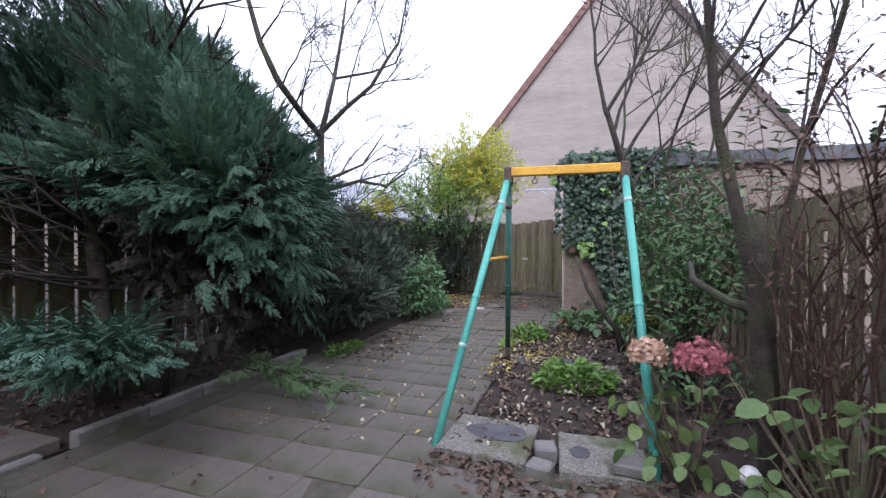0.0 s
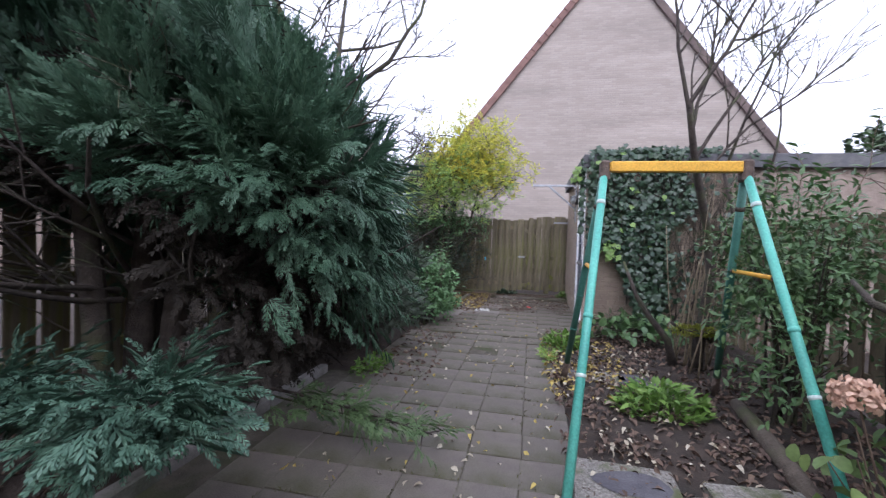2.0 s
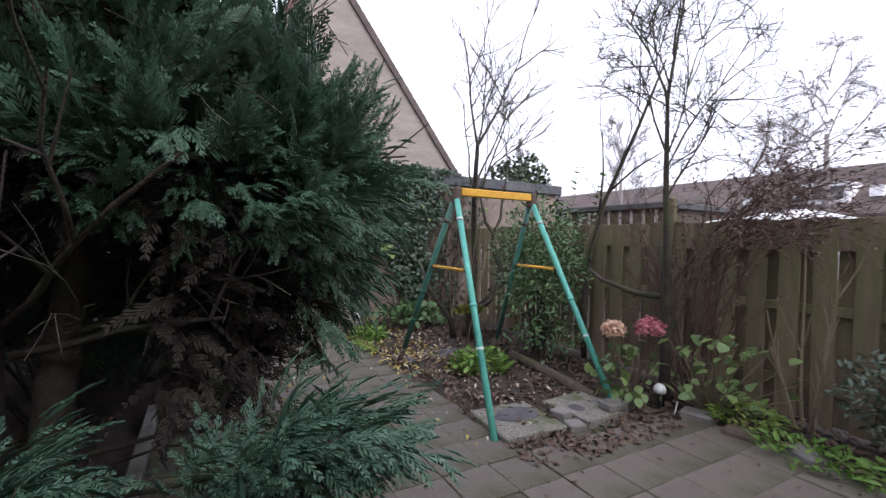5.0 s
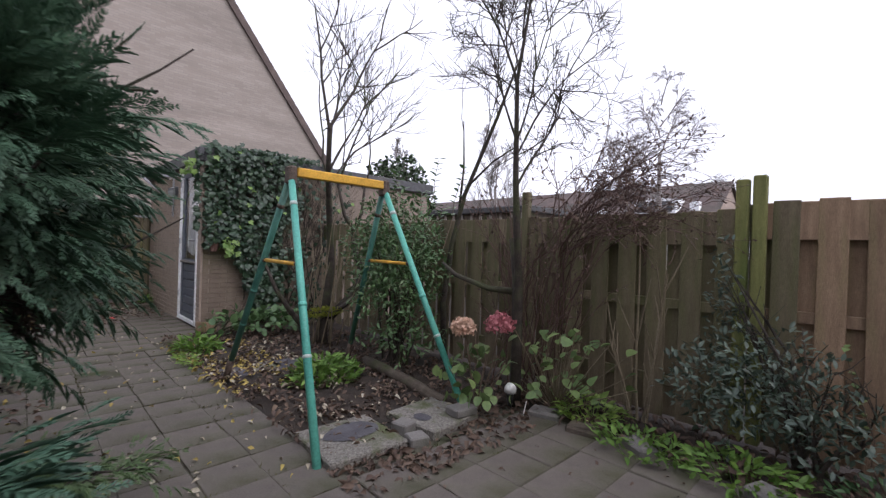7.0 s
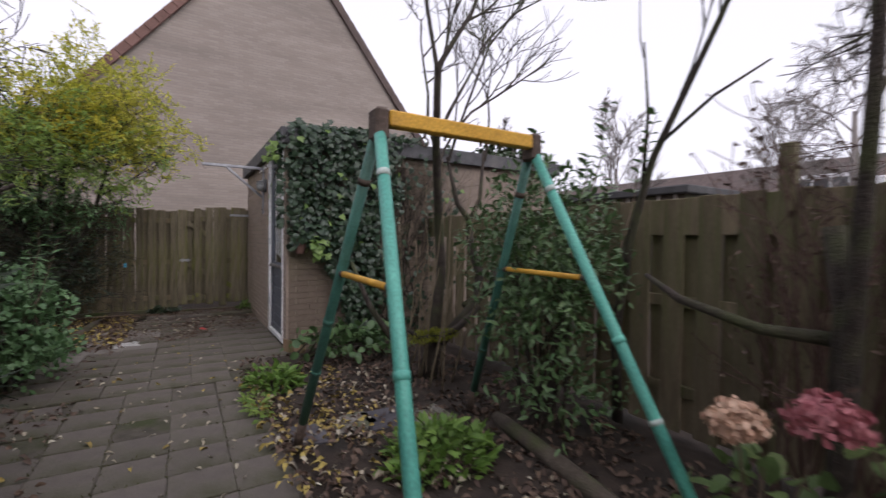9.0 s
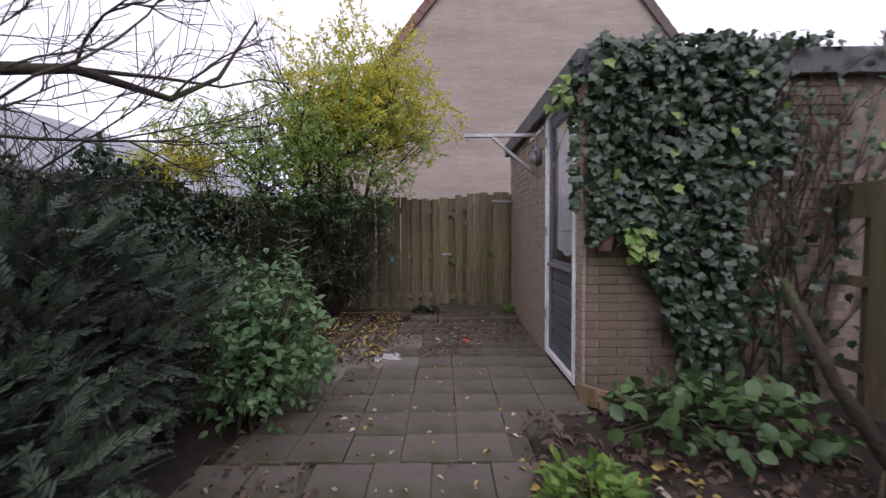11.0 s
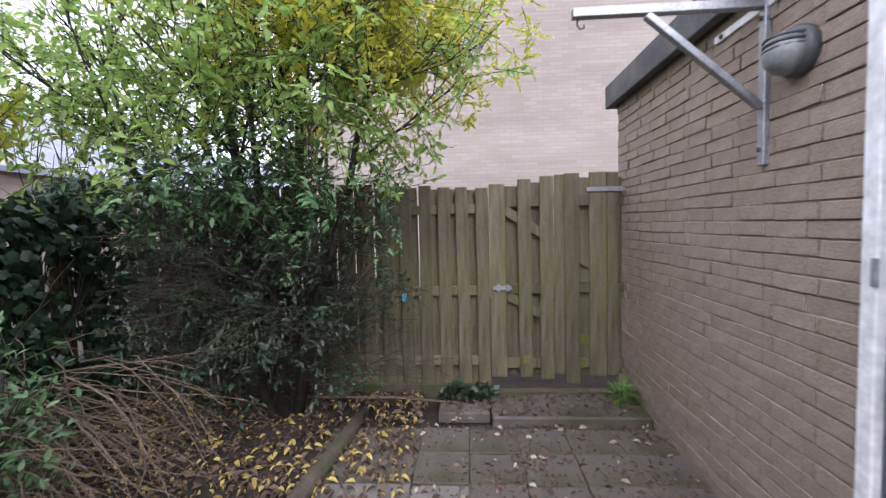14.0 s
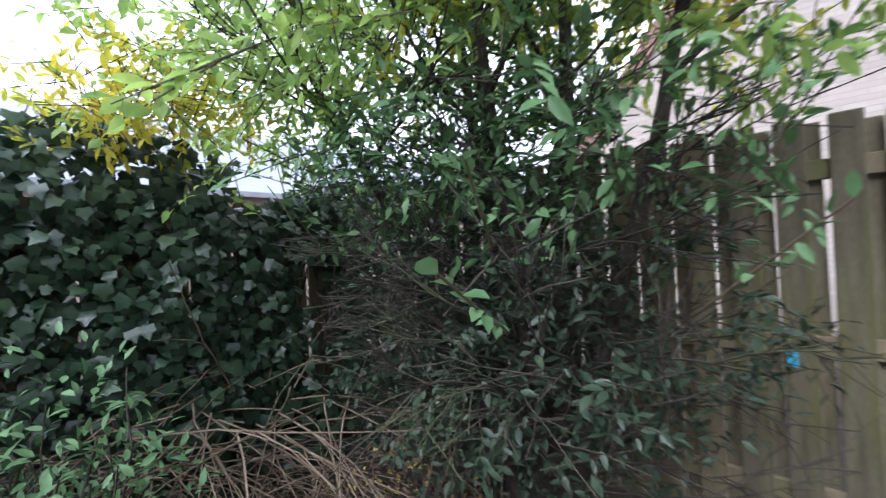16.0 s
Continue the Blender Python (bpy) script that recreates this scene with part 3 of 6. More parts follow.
    for j in range(nz + 1):
        for i in range(nx + 1):
            u = i / nx
            y = wy0 + 0.004 + (wy1 - wy0 - 0.008) * u
            hem = 0.075 + 0.03 * abs(math.sin(u * 22)) + 0.02 * math.sin(u * 7 + 1)
            z = wz1 - 0.012 - (wz1 - wz0 - 0.012 - hem) * j / nz
            v.append((lx + 0.06 + 0.012 * math.sin(u * 70 + 0.6 * math.sin(u * 13)) + 0.006 * math.sin(u * 33 + j * 0.1), y, z))
    for j in range(nz):
        for i in range(nx):
            a0 = j * (nx + 1) + i
            t += [(a0, a0 + 1, a0 + nx + 2), (a0, a0 + nx + 2, a0 + nx + 1)]
    c = thing("lace_curtain", (2.06, 8.27, 1.0), "white gathered lace curtain behind the door glass", "curtain")
    part("cloth", tri_mesh("cloth", v, t), curtain_mat, c, smooth=True)
    bm = bmesh.new()
    tube(bm, [(lx + 0.06, wy0 - 0.03, wz1 - 0.006), (lx + 0.06, wy1 + 0.03, wz1 - 0.006)], 0.006, 8)
    part("curtain_rod", bm, white_paint, c)


shed_door()


def wall_fittings():
    b = thing("wall_bracket", (2.0, 9.14, 1.5), "galvanised steel hanging bracket with a diagonal brace on the shed wall", "bracket")
    y = 9.14
    part("wall_bar", box(bmesh.new(), (1.975, y - 0.02, 1.50), (2.0, y + 0.02, 2.15), 0.003), steel, b)
    part("arm", box(bmesh.new(), (1.27, y - 0.018, 2.085), (1.975, y + 0.018, 2.12), 0.003), steel, b)
    d = Vector((1.975 - 1.55, 0, 1.72 - 2.085))
    m = Matrix.Translation((1.55, y, 2.085)) @ d.to_track_quat("X", "Z").to_matrix().to_4x4()
    part("brace", box(bmesh.new(), (0, -0.016, -0.014), (d.length, 0.016, 0.014), 0.003, m), steel, b)
    bm = bmesh.new()
    tube(bm, [(1.29, y, 2.085), (1.29, y, 2.06), (1.30, y, 2.045), (1.315, y, 2.05), (1.315, y, 2.062)], 0.004, 6)
    part("hook", bm, rust, b)
    for z in (1.56, 2.05):
        bm = bmesh.new()
        tube(bm, [(1.975, y, z), (1.964, y, z)], 0.009, 6)
        part("bolt", bm, rust, b)
    c = thing("cable_strip", (2.0, 9.15, 2.1), "white painted batten fixed high on the shed wall", "batten")
    part("batten", box(bmesh.new(), (1.984, 8.80, 2.085), (2.0, 9.48, 2.12), 0.003), white_paint, c)
    for k in range(3):
        bm = bmesh.new()
        tube(bm, [(1.984, 8.86 + 0.28 * k, 2.10), (1.976, 8.86 + 0.28 * k, 2.10)], 0.010, 6)
        part("screw_cap", bm, rust, c)
    w = thing("wall_lamp", (2.0, 8.965, 1.86), "round grey outdoor bulkhead lamp on the brick wall", "lamp")
    prof = [(0.0, 0.084), (0.03, 0.087), (0.045, 0.078)]
    bm = bmesh.new()
    tube(bm, [(2.0 - a, 8.965, 1.86) for a, _ in prof], [r for _, r in prof], 20)
    part("lamp_base", bm, lamp_grey, w, smooth=True)
    bm = bmesh.new()
    pr = [(0.045, 0.074), (0.075, 0.07), (0.105, 0.052), (0.118, 0.025), (0.122, 0.004)]
    tube(bm, [(2.0 - a, 8.965, 1.855) for a, _ in pr], [r for _, r in pr], 20)
    part("cover", bm, lamp_glass, w, "frosted dome cover", True)
    for k in (-1, 0, 1):
        pts = [(2.0 - 0.045 - 0.075 * math.sin(a), 8.965 + 0.07 * math.cos(a), 1.885 + 0.018 * k) for a in [math.pi * i / 10 for i in range(11)]]
        bm = bmesh.new()
        tube(bm, pts, 0.005, 6)
        part("guard_bar", bm, lamp_grey, w)


wall_fittings()


# ---- fences and gate ----
BOARD_MESH = {}


def board_mesh(w, h, th, mat, cut=0):
    key = (w, round(h, 3), th, mat.name, cut)
    if key not in BOARD_MESH:
        bm = box(bmesh.new(), (-w / 2, -th / 2, 0), (w / 2, th / 2, h), 0.004)
        me = bpy.data.meshes.new("board")
        bmesh.ops.recalc_face_normals(bm, faces=bm.faces)
        bm.to_mesh(me)
        bm.free()
        me.materials.append(mat)
        BOARD_MESH[key] = me
    return BOARD_MESH[key]


def board(parent, x, y, z, turn, w, h, th, mat, lean=0.0, name="board"):
    ob = new(name, board_mesh(w, h, th, mat))
    ob.parent = parent
    ob.matrix_local = Matrix.Translation(-base_of(parent)) @ pose(x, y, z, 0, lean, turn)
    return ob


def side_fence(name, x, side, y0, y1, top, label, mats, posts, back=0.135, shift=0.0):
    """Overlapping upright boards either side of rails; side: the way (+1, -1) the front boards look along x."""
    f = thing(name, (x, (y0 + y1) / 2, 0), label, "fence", kind="structure")
    n = int((y1 - y0) / 0.22)
    for i in range(n):
        y = y0 + 0.11 + 0.22 * i
        mat = mats(y)
        t = top(y) + 0.008 * R.normal()
        board(f, x + side * 0.028, y, 0.0, 90, 0.135, t, 0.018, mat, 0.25 * R.normal())
        board(f, x - side * 0.028, y + 0.11 + shift, 0.0, 90, back, t - 0.01, 0.018, mat, 0.25 * R.normal())
    for z, h in ((0.22, 0.07), (0.78, 0.07)):
        part("rail", box(bmesh.new(), (x - 0.017, y0, z), (x + 0.017, y1, z + h), 0.003), mats((y0 + y1) / 2), f)
    k = int((y1 - y0) / 1.8) + 1
    for i in range(k):
        a, b = y0 + (y1 - y0) * i / k, y0 + (y1 - y0) * (i + 1) / k
        part("top_rail", box(bmesh.new(), (min(x - side * 0.016, x + side * 0.0335), a + 0.003, top((a + b) / 2) - 0.24), (max(x - side * 0.016, x + side * 0.0335), b - 0.003, top((a + b) / 2) - 0.012), 0.003), mats((a + b) / 2), f)
    for py, px, pz, pm in posts:
        part("post", box(bmesh.new(), (px - 0.03, py - 0.036, 0), (px + 0.03, py + 0.036, pz), 0.006), pm, f)
    return f


side_fence("fence_east", 3.735, -1, 2.19, 7.66, lambda y: 1.48 - 0.004 * (y - 2.3), "weathered grey-brown overlapping board fence",
           lambda y: fence_wood, [(2.218, 3.665, 1.66, post_wood), (3.9, 3.70, 1.70, fence_wood), (6.2, 3.775, 1.44, fence_wood)])
side_fence("fence_patio", 3.735, -1, -2.5, 2.16, lambda y: 1.52, "reddish-brown overlapping board fence",
           lambda y: brown_wood if y < 1.98 else fence_wood, [(2.128, 3.668, 1.68, post_wood), (0.2, 3.775, 1.5, brown_wood)])
side_fence("fence_west", -1.98, 1, -2.5, 10.55, lambda y: 1.52, "greenish weathered board fence behind the conifers",
           lambda y: gate_wood if y < 5 else fence_wood, [(1.0, -2.02, 1.5, fence_wood), (2.8, -2.02, 1.5, fence_wood), (4.6, -2.02, 1.5, fence_wood), (6.4, -2.02, 1.5, fence_wood), (8.2, -2.02, 1.5, fence_wood)], 0.088, 0.007)


def back_fence():
    f = thing("fence_north", (-0.5, 10.66, 0), "mossy overlapping board fence at the back of the garden", "fence", kind="structure")
    n = 20
    for i in range(n):
        x = 0.95 - 0.145 * i
        t = 1.57 + 0.05 * min(1, (1.0 - x) / 1.0) + 0.006 * R.normal()
        board(f, x, 10.645, 0.06, 0, 0.092, t - 0.06, 0.018, gate_wood if x > 0.1 else fence_wood, 0.2 * R.normal())
        board(f, x - (0.0805 if -0.7 < x < 0.6 else 0.0725), 10.70, 0.06, 0, 0.050 if -0.7 < x < 0.6 else 0.072, t - 0.07, 0.018, gate_wood if x > 0.1 else fence_wood, 0.2 * R.normal())
    for z in (0.22, 0.76, 1.38):
        part("rail", box(bmesh.new(), (-1.95, 10.657, z), (1.0, 10.687, z + 0.07), 0.003), fence_wood, f)
    part("gravel_board", box(bmesh.new(), (-1.95, 10.60, -0.04), (0.98, 10.63, 0.09), 0.004), log_wood, f)


back_fence()


def gate():
    g = thing("gate_1", (1.5, 10.64, 0), "closed arched wooden garden gate, mossy boards", "gate", kind="structure")
    tops = lambda x: 1.585 + 0.075 * math.sin(math.pi * min(max((x - 1.0) / 0.95, 0), 1) * 0.62)
    for xa, xb, dy, lift in ((1.003, 1.12, 0.0, 0), (1.215, 1.312, 0.0, 0), (1.372, 1.472, 0.0, -0.02), (1.476, 1.55, 0.02, 0.02), (1.552, 1.66, -0.004, -0.05), (1.735, 1.858, 0.0, 0), (1.862, 1.945, 0.006, 0.01)):
        x = (xa + xb) / 2
        board(g, x, 10.628 + dy * 0.5, 0.14 + lift, 0, round(xb - xa, 3), round(tops(x) - 0.14 - lift, 3), 0.018, gate_wood, 0.12 * R.normal())
    for xa, xb in ((1.10, 1.235), (1.29, 1.392), (1.64, 1.755), (1.93, 1.985)):
        x = (xa + xb) / 2
        board(g, x, 10.69, 0.14, 0, round(xb - xa, 3), round(tops(x) - 0.17, 3), 0.018, gate_wood, 0.12 * R.normal())
    for z in (0.20, 0.77, 1.42):
        part("rail", box(bmesh.new(), (1.01, 10.642, z), (1.985, 10.672, z + 0.075), 0.003), gate_wood, g)
    for (xa, za), (xb, zb) in (((1.06, 1.44), (1.95, 0.84)), ((1.06, 0.80), (1.95, 0.27))):
        d = Vector((xb - xa, 0, zb - za))
        m = Matrix.Translation((xa, 10.657, za)) @ d.to_track_quat("X", "Y").to_matrix().to_4x4()
        part("brace", box(bmesh.new(), (0, -0.034, -0.014), (d.length, 0.034, 0.014), 0.003, m), gate_wood, g)
    bm = boxes(((1.02, 10.608, 0.805), (1.16, 10.619, 0.835)), ((1.05, 10.60, 0.795), (1.075, 10.619, 0.845)), ((1.12, 10.60, 0.795), (1.14, 10.619, 0.845)), bevel=0.002)
    part("latch", bm, steel, g, "small metal slide bolt")
    part("hinge_strap", box(bmesh.new(), (1.71, 10.607, 1.515), (1.985, 10.619, 1.55), 0.003), steel, g, "long metal hinge strap")
    part("mended_patch", box(bmesh.new(), (1.235, 10.61, 0.245), (1.30, 10.619, 0.31), 0.003), gate_wood, g)
    part("gate_post", box(bmesh.new(), (0.965, 10.66, 0), (1.0, 10.74, 1.5), 0.004), gate_wood, g)


gate()
step = thing("concrete_step", (1.45, 10.35, 0), "low worn concrete slab step before the gate", "step", kind="structure")
part("slab", box(bmesh.new(), (0.98, 10.12, -0.04), (1.99, 10.52, 0.055), 0.012), paving_mat, step)
part("rubble_edge", box(bmesh.new(), (1.02, 10.525, -0.04), (1.97, 10.585, 0.075), 0.015), log_wood, step, "rotten timber sill")
part("side_slab", box(bmesh.new(), (0.62, 10.22, -0.04), (0.97, 10.50, 0.04), 0.012), paving_mat, step)


# ---- kerbs and edging ----
def kerbs():
    k = thing("kerb", (-0.42, 3.4, 0), "raised concrete kerb beside the conifer bed", "kerb", kind="structure")
    for i in range(5):
        y = 2.95 + 0.42 * i
        part("kerb_stone", box(bmesh.new(), (-0.46 + 0.006 * R.normal(), y + 0.004, -0.04), (-0.39, y + 0.416, 0.06 + 0.004 * R.normal()), 0.008), concrete, k)
    for i in range(10):
        y = -2.2 + 0.5 * i
        part("kerb_stone", box(bmesh.new(), (-0.46, y + 0.004, -0.04), (-0.39, y + 0.496, 0.02), 0.008), concrete, k)
    for i in range(3):
        x = -0.77 - 0.31 * i
        part("edging_slab", box(bmesh.new(), (x, 2.62 + 0.01 * i, -0.03), (x + 0.3, 2.92, 0.045), 0.008), paving_mat, k)
    e = thing("log_edging", (0.05, 9.3, 0), "half-buried old round timber along the leaf bed", "log", kind="")
    bm = bmesh.new()
    tube(bm, [(-0.06, 8.55, 0.02), (-0.02, 8.9, 0.03), (0.03, 9.4, 0.025), (0.085, 9.9, 0.03), (0.10, 10.25, 0.02)], [0.045, 0.05, 0.048, 0.05, 0.042], 10)
    part("log", bm, log_wood, e, smooth=True)
    e = thing("log_edging", (2.68, 4.4, 0), "weathered timber lying in the leafy bed", "log")
    bm = bmesh.new()
    tube(bm, [(2.60, 3.80, 0.03), (2.66, 4.2, 0.045), (2.74, 4.7, 0.045), (2.80, 5.1, 0.04)], [0.045, 0.05, 0.05, 0.045], 8)
    part("log", bm, log_wood, e, smooth=True)
    e = thing("fallen_stick", (0.2, 10.5, 0), "long pale stick lying along the back fence", "stick")
    part("stick", rod_mesh("stick", [((-0.6, 10.45, 0.05), (0.3, 10.42, 0.06), 0.012, 0.011), ((0.3, 10.42, 0.06), (0.75, 10.36, 0.05), 0.011, 0.006)], 6), twig_mat, e)
    e = thing("fallen_stick", (-0.9, 10.2, 0), "thin pale stick on the leaf litter", "stick")
    part("stick", rod_mesh("stick", [((-1.0, 10.3, 0.06), (-0.55, 10.3, 0.065), 0.009, 0.007)], 6), cane_mat, e)


kerbs()


# ---- slabs and stones in the bed ----
def bed_stones():
    def stone(name, lo, hi, turn, mat, label, category, bevel=0.01, z=0.0):
        t = thing(name, ((lo[0] + hi[0]) / 2, (lo[1] + hi[1]) / 2, z), label, category)
        c = Vector(((lo[0] + hi[0]) / 2, (lo[1] + hi[1]) / 2, 0))
        m = Matrix.Translation(c) @ Matrix.Rotation(radians(turn), 4, "Z") @ Matrix.Translation(-c)
        part("slab", box(bmesh.new(), (lo[0], lo[1], z + lo[2]), (hi[0], hi[1], z + hi[2]), bevel, m), mat, t)
        return t

    a = stone("aggregate_slab", (1.53, 3.50, -0.03), (2.02, 3.98, 0.04), -3, aggregate, "mossy exposed-aggregate slab with a dark worn patch", "slab", 0.008)
    bm = bmesh.new()
    bmesh.ops.create_circle(bm, cap_ends=True, radius=0.15, segments=18)
    for v in bm.verts:
        k = 1 + 0.25 * noise.noise(v.co * 9)
        v.co = Vector((1.82 + v.co.x * 1.25 * k, 3.78 + v.co.y * 0.7 * k, 0.044))
    part("dark_patch", bm, slate, a, "flat slate piece")
    b = stone("aggregate_slab", (2.16, 3.46, -0.03), (2.60, 3.90, 0.05), 4, aggregate, "exposed-aggregate slab with a round dark stain", "slab", 0.008)
    bm = bmesh.new()
    bmesh.ops.create_circle(bm, cap_ends=True, radius=0.055, segments=14)
    for v in bm.verts:
        v.co = Vector((2.27 + v.co.x * (1 + 0.2 * noise.noise(v.co * 30)), 3.66 + v.co.y * 1.2, 0.054))
    part("dark_patch", bm, slate, b)
    stone("concrete_block", (2.04, 3.58, 0), (2.15, 3.70, 0.075), 12, concrete, "small loose concrete block", "block", 0.008)
    stone("concrete_block", (2.02, 3.44, -0.02), (2.14, 3.55, 0.045), -15, concrete, "small tilted concrete block", "block", 0.008)
    stone("concrete_block", (2.42, 3.47, 0.0), (2.60, 3.60, 0.055), -8, concrete, "flat concrete block lying on a slab", "block", 0.008, 0.05)
    for i, (x, y, w, h) in enumerate(((1.75, 5.50, 0.16, 0.13), (2.0, 5.54, 0.20, 0.12), (2.27, 5.50, 0.22, 0.14), (2.5, 5.42, 0.16, 0.12))):
        stone("stepping_stone", (x - w, y - h, -0.02), (x + w * 0.6, y + h, 0.03), 8 * R.normal(), (slate, aggregate)[i % 2], "flat mottled stone among fallen leaves", "stone", 0.012)
    for i in range(5):
        x, y = 2.95 + 0.13 * R.random(), 1.9 + 0.33 * i
        stone("edging_stone", (x - 0.08, y - 0.1, -0.02), (x + 0.07, y + 0.12, 0.035 + 0.02 * R.random()), 25 * R.normal(), log_wood if i % 2 else concrete, "broken edging stone by the bed", "stone", 0.015)
    for i in range(3):
        stone("roof_tile_shard", (1.98 + 0.05 * i, 7.50 - 0.05 * i, 0), (2.0 + 0.05 * i, 7.62 - 0.05 * i, 0.13), 30 + 12 * i, brown_wood, "broken terracotta shard leaning at the shed corner", "shard", 0.004)


bed_stones()


# ---- swing frame ----
def swing():
    s = thing("swing_frame", (2.1, 4.5, 0), "teal metal swing frame with a yellow crossbar, no seats", "swing frame")
    zb = 1.665
    apex = {"l": (1.735, 4.555), "r": (2.54, 4.54)}
    feet = {("l", "f"): (1.49, 3.60), ("r", "f"): (2.625, 3.60), ("l", "b"): (1.60, 5.39), ("r", "b"): (2.745, 5.35)}
    part("crossbar", box(bmesh.new(), (1.761, 4.497, zb - 0.03), (2.514, 4.552, zb + 0.035), 0.006), yellow_paint, s, "scuffed yellow crossbar")
    for x in (1.93, 2.03, 2.22, 2.32):
        bm = bmesh.new()
        tube(bm, [(x, 4.525, zb - 0.02), (x, 4.525, zb - 0.052)], 0.006, 6)
        part("bolt", bm, rust, s)
    bm = bmesh.new()
    tube(bm, [(1.93 + 0.018 * math.cos(a), 4.525, zb - 0.068 + 0.018 * math.sin(a)) for a in [2 * math.pi * i / 12 for i in range(13)]], 0.004, 6)
    part("ring", bm, rust, s, "rusty hanging ring")
    for k, (x, y) in apex.items():
        part("corner_bracket", box(bmesh.new(), (x - 0.03, y - 0.05, zb - 0.085), (x + 0.03, y + 0.045, zb + 0.045), 0.012), rust, s, "dark metal corner bracket")
    for (k, d), (fx, fy) in feet.items():
        ax, ay = apex[k]
        a, b = Vector((ax, ay + (-0.004 if d == "f" else 0.004), zb - 0.02)), Vector((fx, fy, -0.01))
        mat = teal_paint if d == "f" else dark_teal
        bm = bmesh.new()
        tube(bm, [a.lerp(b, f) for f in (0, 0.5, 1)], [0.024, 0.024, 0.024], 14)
        leg = part("leg", bm, mat, s, "teal tube leg" if d == "f" else "tube leg in a darker teal", True)
        for f, w, mt in ((0.13, 0.014, white_tape if d == "f" else rust), (0.52, 0.014, mat), (0.69, 0.010, white_tape if d == "f" else mat)):
            bm = bmesh.new()
            u = (b - a).normalized()
            p = a.lerp(b, f)
            tube(bm, [p - u * w, p + u * w], 0.0268, 14)
            part("joint_band", bm, mt, leg, smooth=True)
        if d == "b":
            bm = bmesh.new()
            tube(bm, [a.lerp(b, 0.88), b], 0.0262, 14)
            part("foot_sleeve", bm, rust, leg, "worn dark foot", True)
    for k in "lr":
        ax, ay = apex[k]
        p = []
        for d, o in (("f", -0.004), ("b", 0.004)):
            fx, fy = feet[(k, d)]
            a, b = Vector((ax, ay + o, zb - 0.02)), Vector((fx, fy, -0.01))
            p.append(a.lerp(b, (a.z - 1.026) / (a.z - b.z)))
        bm = bmesh.new()
        tube(bm, [p[0], p[1]], 0.0135, 12)
        rung = part("rung", bm, yellow_paint, s, "yellow cross rung", True)
        for q, o in ((p[0], 1), (p[1], -1)):
            bm = bmesh.new()
            u = (p[1] - p[0]).normalized() * o
            tube(bm, [q + u * 0.015, q + u * 0.05], 0.016, 12)
            part("end_cap", bm, rust, rung, smooth=True)


swing()


# ---- houses ----
def gable_house():
    h = thing("gable_house", (3.3, 20.5, 0), "pale pinkish brick house end with a steep gable", "house")
    y0, y1, ax, az, ez = 15.2, 25.0, 3.38, 9.6, 2.6
    xl, xr = ax - (az - ez) / 1.236, ax + (az - ez) / 1.30
    bm = bmesh.new()
    a = [bm.verts.new((x, y0, z)) for x, z in ((xl, -0.05), (xr, -0.05), (xr, ez), (ax, az), (xl, ez))]
    b = [bm.verts.new((v.co.x, y1, v.co.z)) for v in a]
    bm.faces.new(a)
    bm.faces.new(b[::-1])
    for i in range(5):
        bm.faces.new((a[i], b[i], b[(i + 1) % 5], a[(i + 1) % 5]))
    part("wall", bm, gable_brick, h)
    for sx, (ex, mat) in ((-1, (xl, roof_tile)), (1, (xr, roof_tile))):
        d = Vector((ex - ax, 0, ez - az))
        nrm = Vector((-d.z, 0, d.x)).normalized() * (1 if sx < 0 else 1)
        if nrm.z < 0:
            nrm = -nrm
        bm = bmesh.new()
        o = Vector((ax, 0, az)) + nrm * 0.02
        e = o + d * 1.06
        vs = []
        for y in (y0 - 0.03, y1 + 0.05):
            vs.append([bm.verts.new((p.x, y, p.z)) for p in (o, e, e + nrm * 0.12, o + nrm * 0.12)])
        bm.faces.new(vs[0])
        bm.faces.new(vs[1][::-1])
        for i in range(4):
            bm.faces.new((vs[0][i], vs[1][i], vs[1][(i + 1) % 4], vs[0][(i + 1) % 4]))
        roof = part("roof", bm, mat, h)
        n = 32
        for i in range(n):
            p = o + d * ((i + 0.5) / n * 1.04) + nrm * 0.055
            m = Matrix.Translation((p.x, y0 - 0.06, p.z)) @ d.to_track_quat("X", "Y").to_matrix().to_4x4() @ Matrix.Rotation(radians(4), 4, "Y")
            part("verge_tile", box(bmesh.new(), (-d.length / n * 0.56, -0.10, -0.035), (d.length / n * 0.56, 0.10, 0.035), 0.0, m), red_tile if sx < 0 else roof_tile, roof)
    part("flue", boxes(((1.70, 15.4, 7.4), (1.82, 15.52, 7.82)), ((1.66, 15.36, 7.82), (1.86, 15.56, 7.90))), trim_mat, h)


gable_house()


